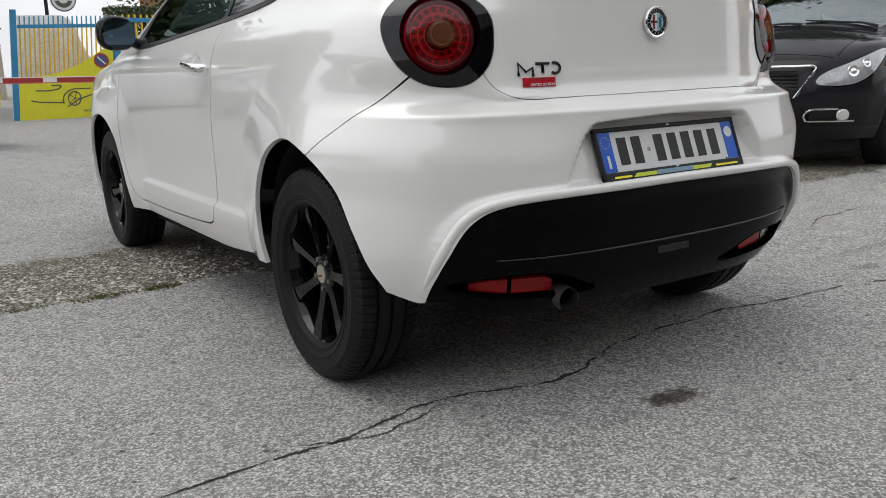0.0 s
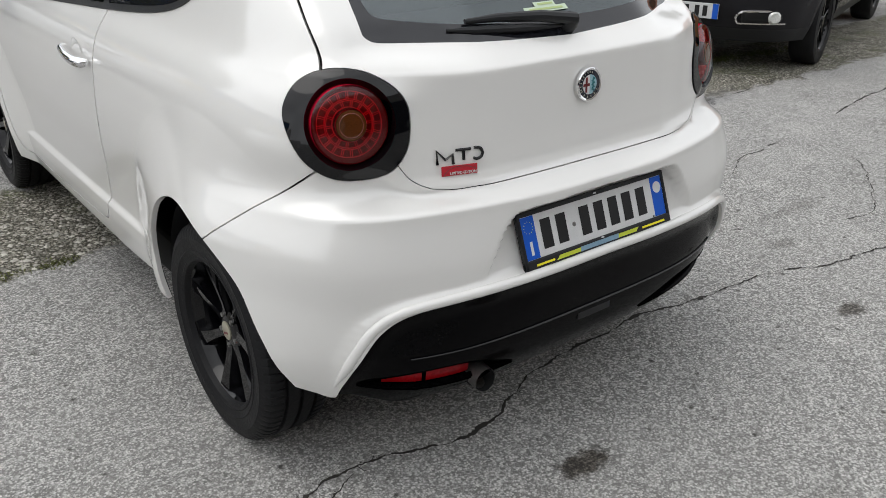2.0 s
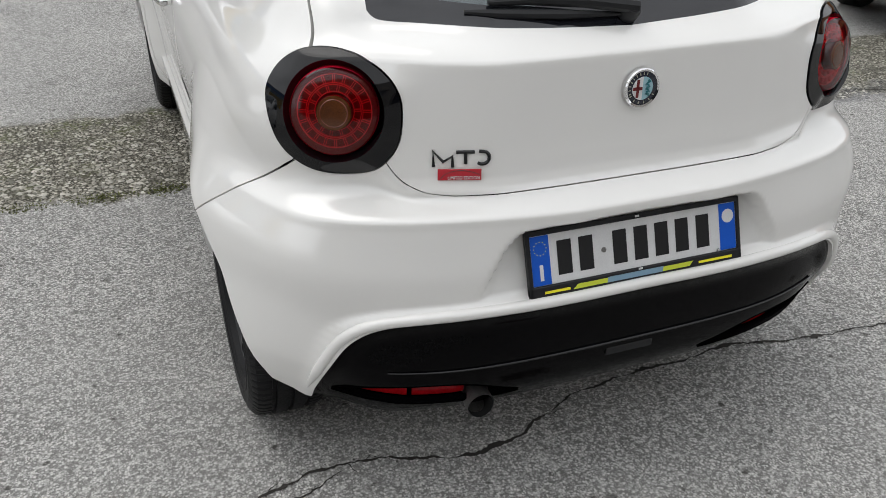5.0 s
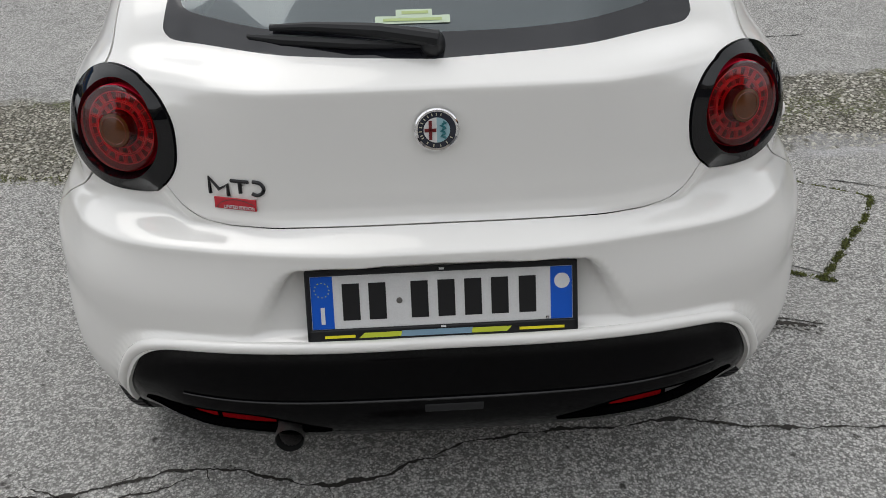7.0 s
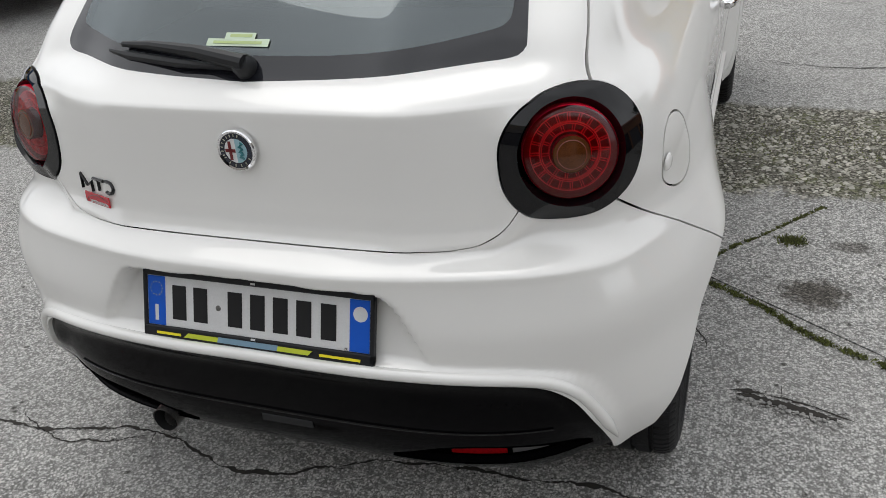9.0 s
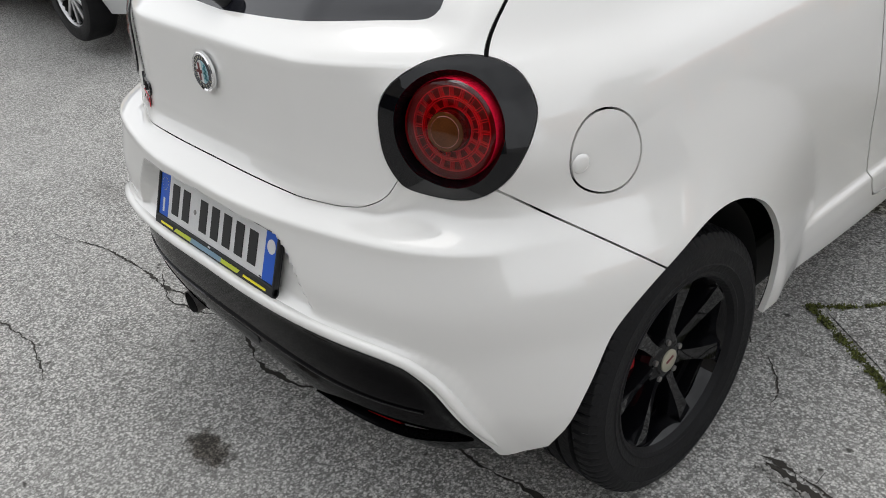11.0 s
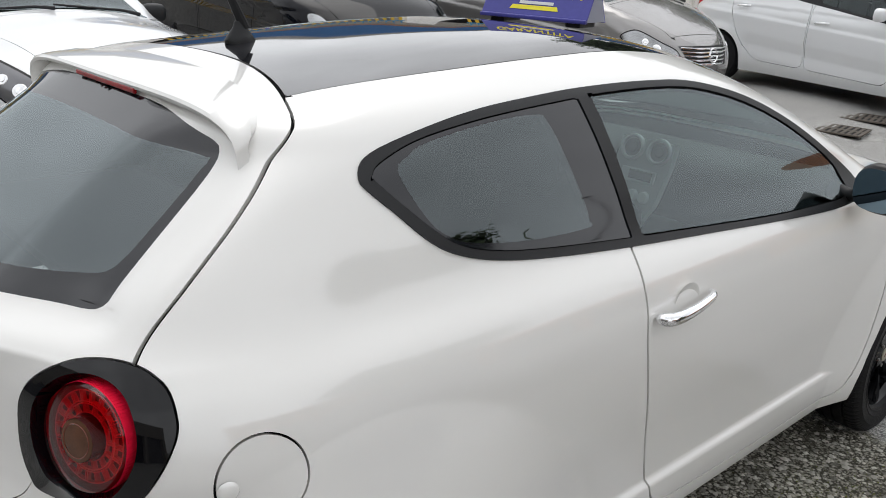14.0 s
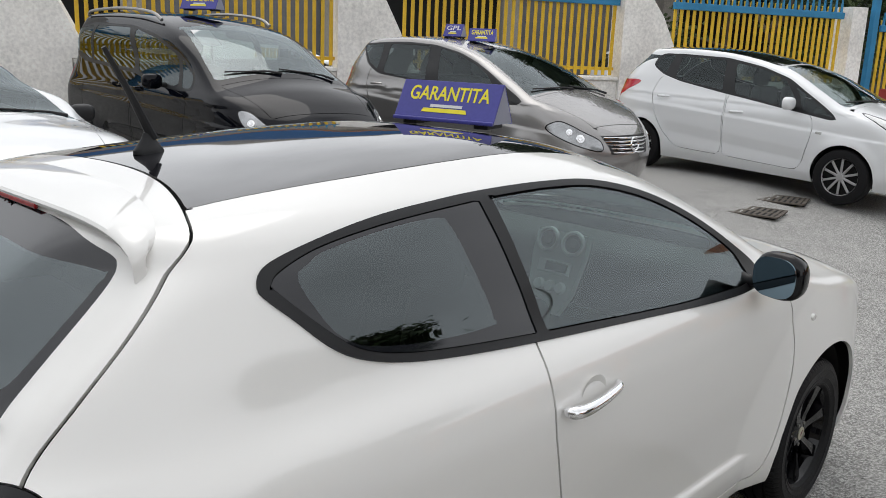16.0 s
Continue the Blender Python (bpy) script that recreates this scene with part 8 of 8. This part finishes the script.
tree(pose(10.5, 7.5, 0), 5.6, 2.1, 3, "dark green leafy tree beside the yard", 15000)
tree(pose(8.6, 30.5, 0), 4.6, 2.2, 5, "dark green leafy tree behind the fence", 14000, 0.3)
tree(pose(9.0, 28.0, 0), 4.4, 2.2, 8, "dark green leafy tree behind the fence", 14000, 0.3)
tree(pose(0.75, 31.0, 0), 3.6, 0.9, 9, "dark green tree beyond the entrance", 8000, 0.3)
tree(pose(12.0, 31.0, 0), 5.0, 2.6, 12, "dark green leafy tree behind the fence", 6500, 0.3)
for k in range(4):
    q = F0 + FU * (13.5 + 2.6 * k) + FN * 5.5
    tree(pose(q.x, q.y, 0.1), 4.0, 2.0, 20 + k, "dark green shrub tree behind the fence", 3000, 0.25)

tree(pose(-4.2, 25.5, 0), 13.0, 4.4, 31, "tall leafy tree beyond the entrance", 16000, 0.3, 2.4)
tree(pose(-9.6, 23.5, 0), 12.0, 4.2, 33, "tall leafy tree beyond the entrance", 16000, 0.3, 2.4)

# cars behind the fence
for base, s, o, rz in ((hatchb, 0.2, 4.4, 35), (abox, 4.4, 4.8, 30), (venga, 8.6, 4.4, 32), (abox, -3.6, 4.5, 36)):
    q = F0 + FU * s + FN * o
    c = copy_thing(base, pose(q.x, q.y, 0.30, 0, 0, -rz))
    c["label"] = ("white" if base is not abox else "silver grey") + " hatchback parked behind the yellow fence bars"



def hedge(m, w, d, h, seed, label):
    """A clipped hedge: dense small leaves over dark twigs."""
    rg = random.Random(seed)
    hd_ = thing("hedge", m, label, "hedge")
    bm = bmesh.new()
    for k in range(int(w / 0.35)):
        x = -w / 2 + 0.2 + 0.35 * k
        add_tube(bm, [(x, 0, 0), (x + rg.uniform(-0.1, 0.1), 0.05, h * 0.5), (x + rg.uniform(-0.15, 0.15), 0, h * 0.92)], [0.04, 0.03, 0.012], 6)
    part("stems", bm, M_BARK, hd_)
    vs, fs = [], []
    for _ in range(int(w * 3200)):
        c = Vector((rg.uniform(-w / 2, w / 2), rg.uniform(-d / 2, d / 2), h * (1 - 0.75 * rg.random() ** 1.5) + rg.gauss(0, 0.03)))
        s = rg.uniform(0.03, 0.065)
        u = Vector((rg.gauss(0, 1), rg.gauss(0, 1), rg.gauss(0, 0.6))).normalized() * s
        q = u.cross(Vector((rg.gauss(0, 1), rg.gauss(0, 1), rg.gauss(0, 1)))).normalized() * s * 0.5
        k = len(vs)
        vs += [c - u, c + q, c + u, c - q]
        fs.append((k, k + 1, k + 2, k + 3))
    ob = new("foliage", mesh_of("foliage", vs, fs, M_LEAF))
    ob.parent = hd_


hedge(pose(4.75, 23.6, 0, 0, 0, -14), 2.3, 0.7, 2.78, 41, "dense dark green clipped hedge behind the gate")
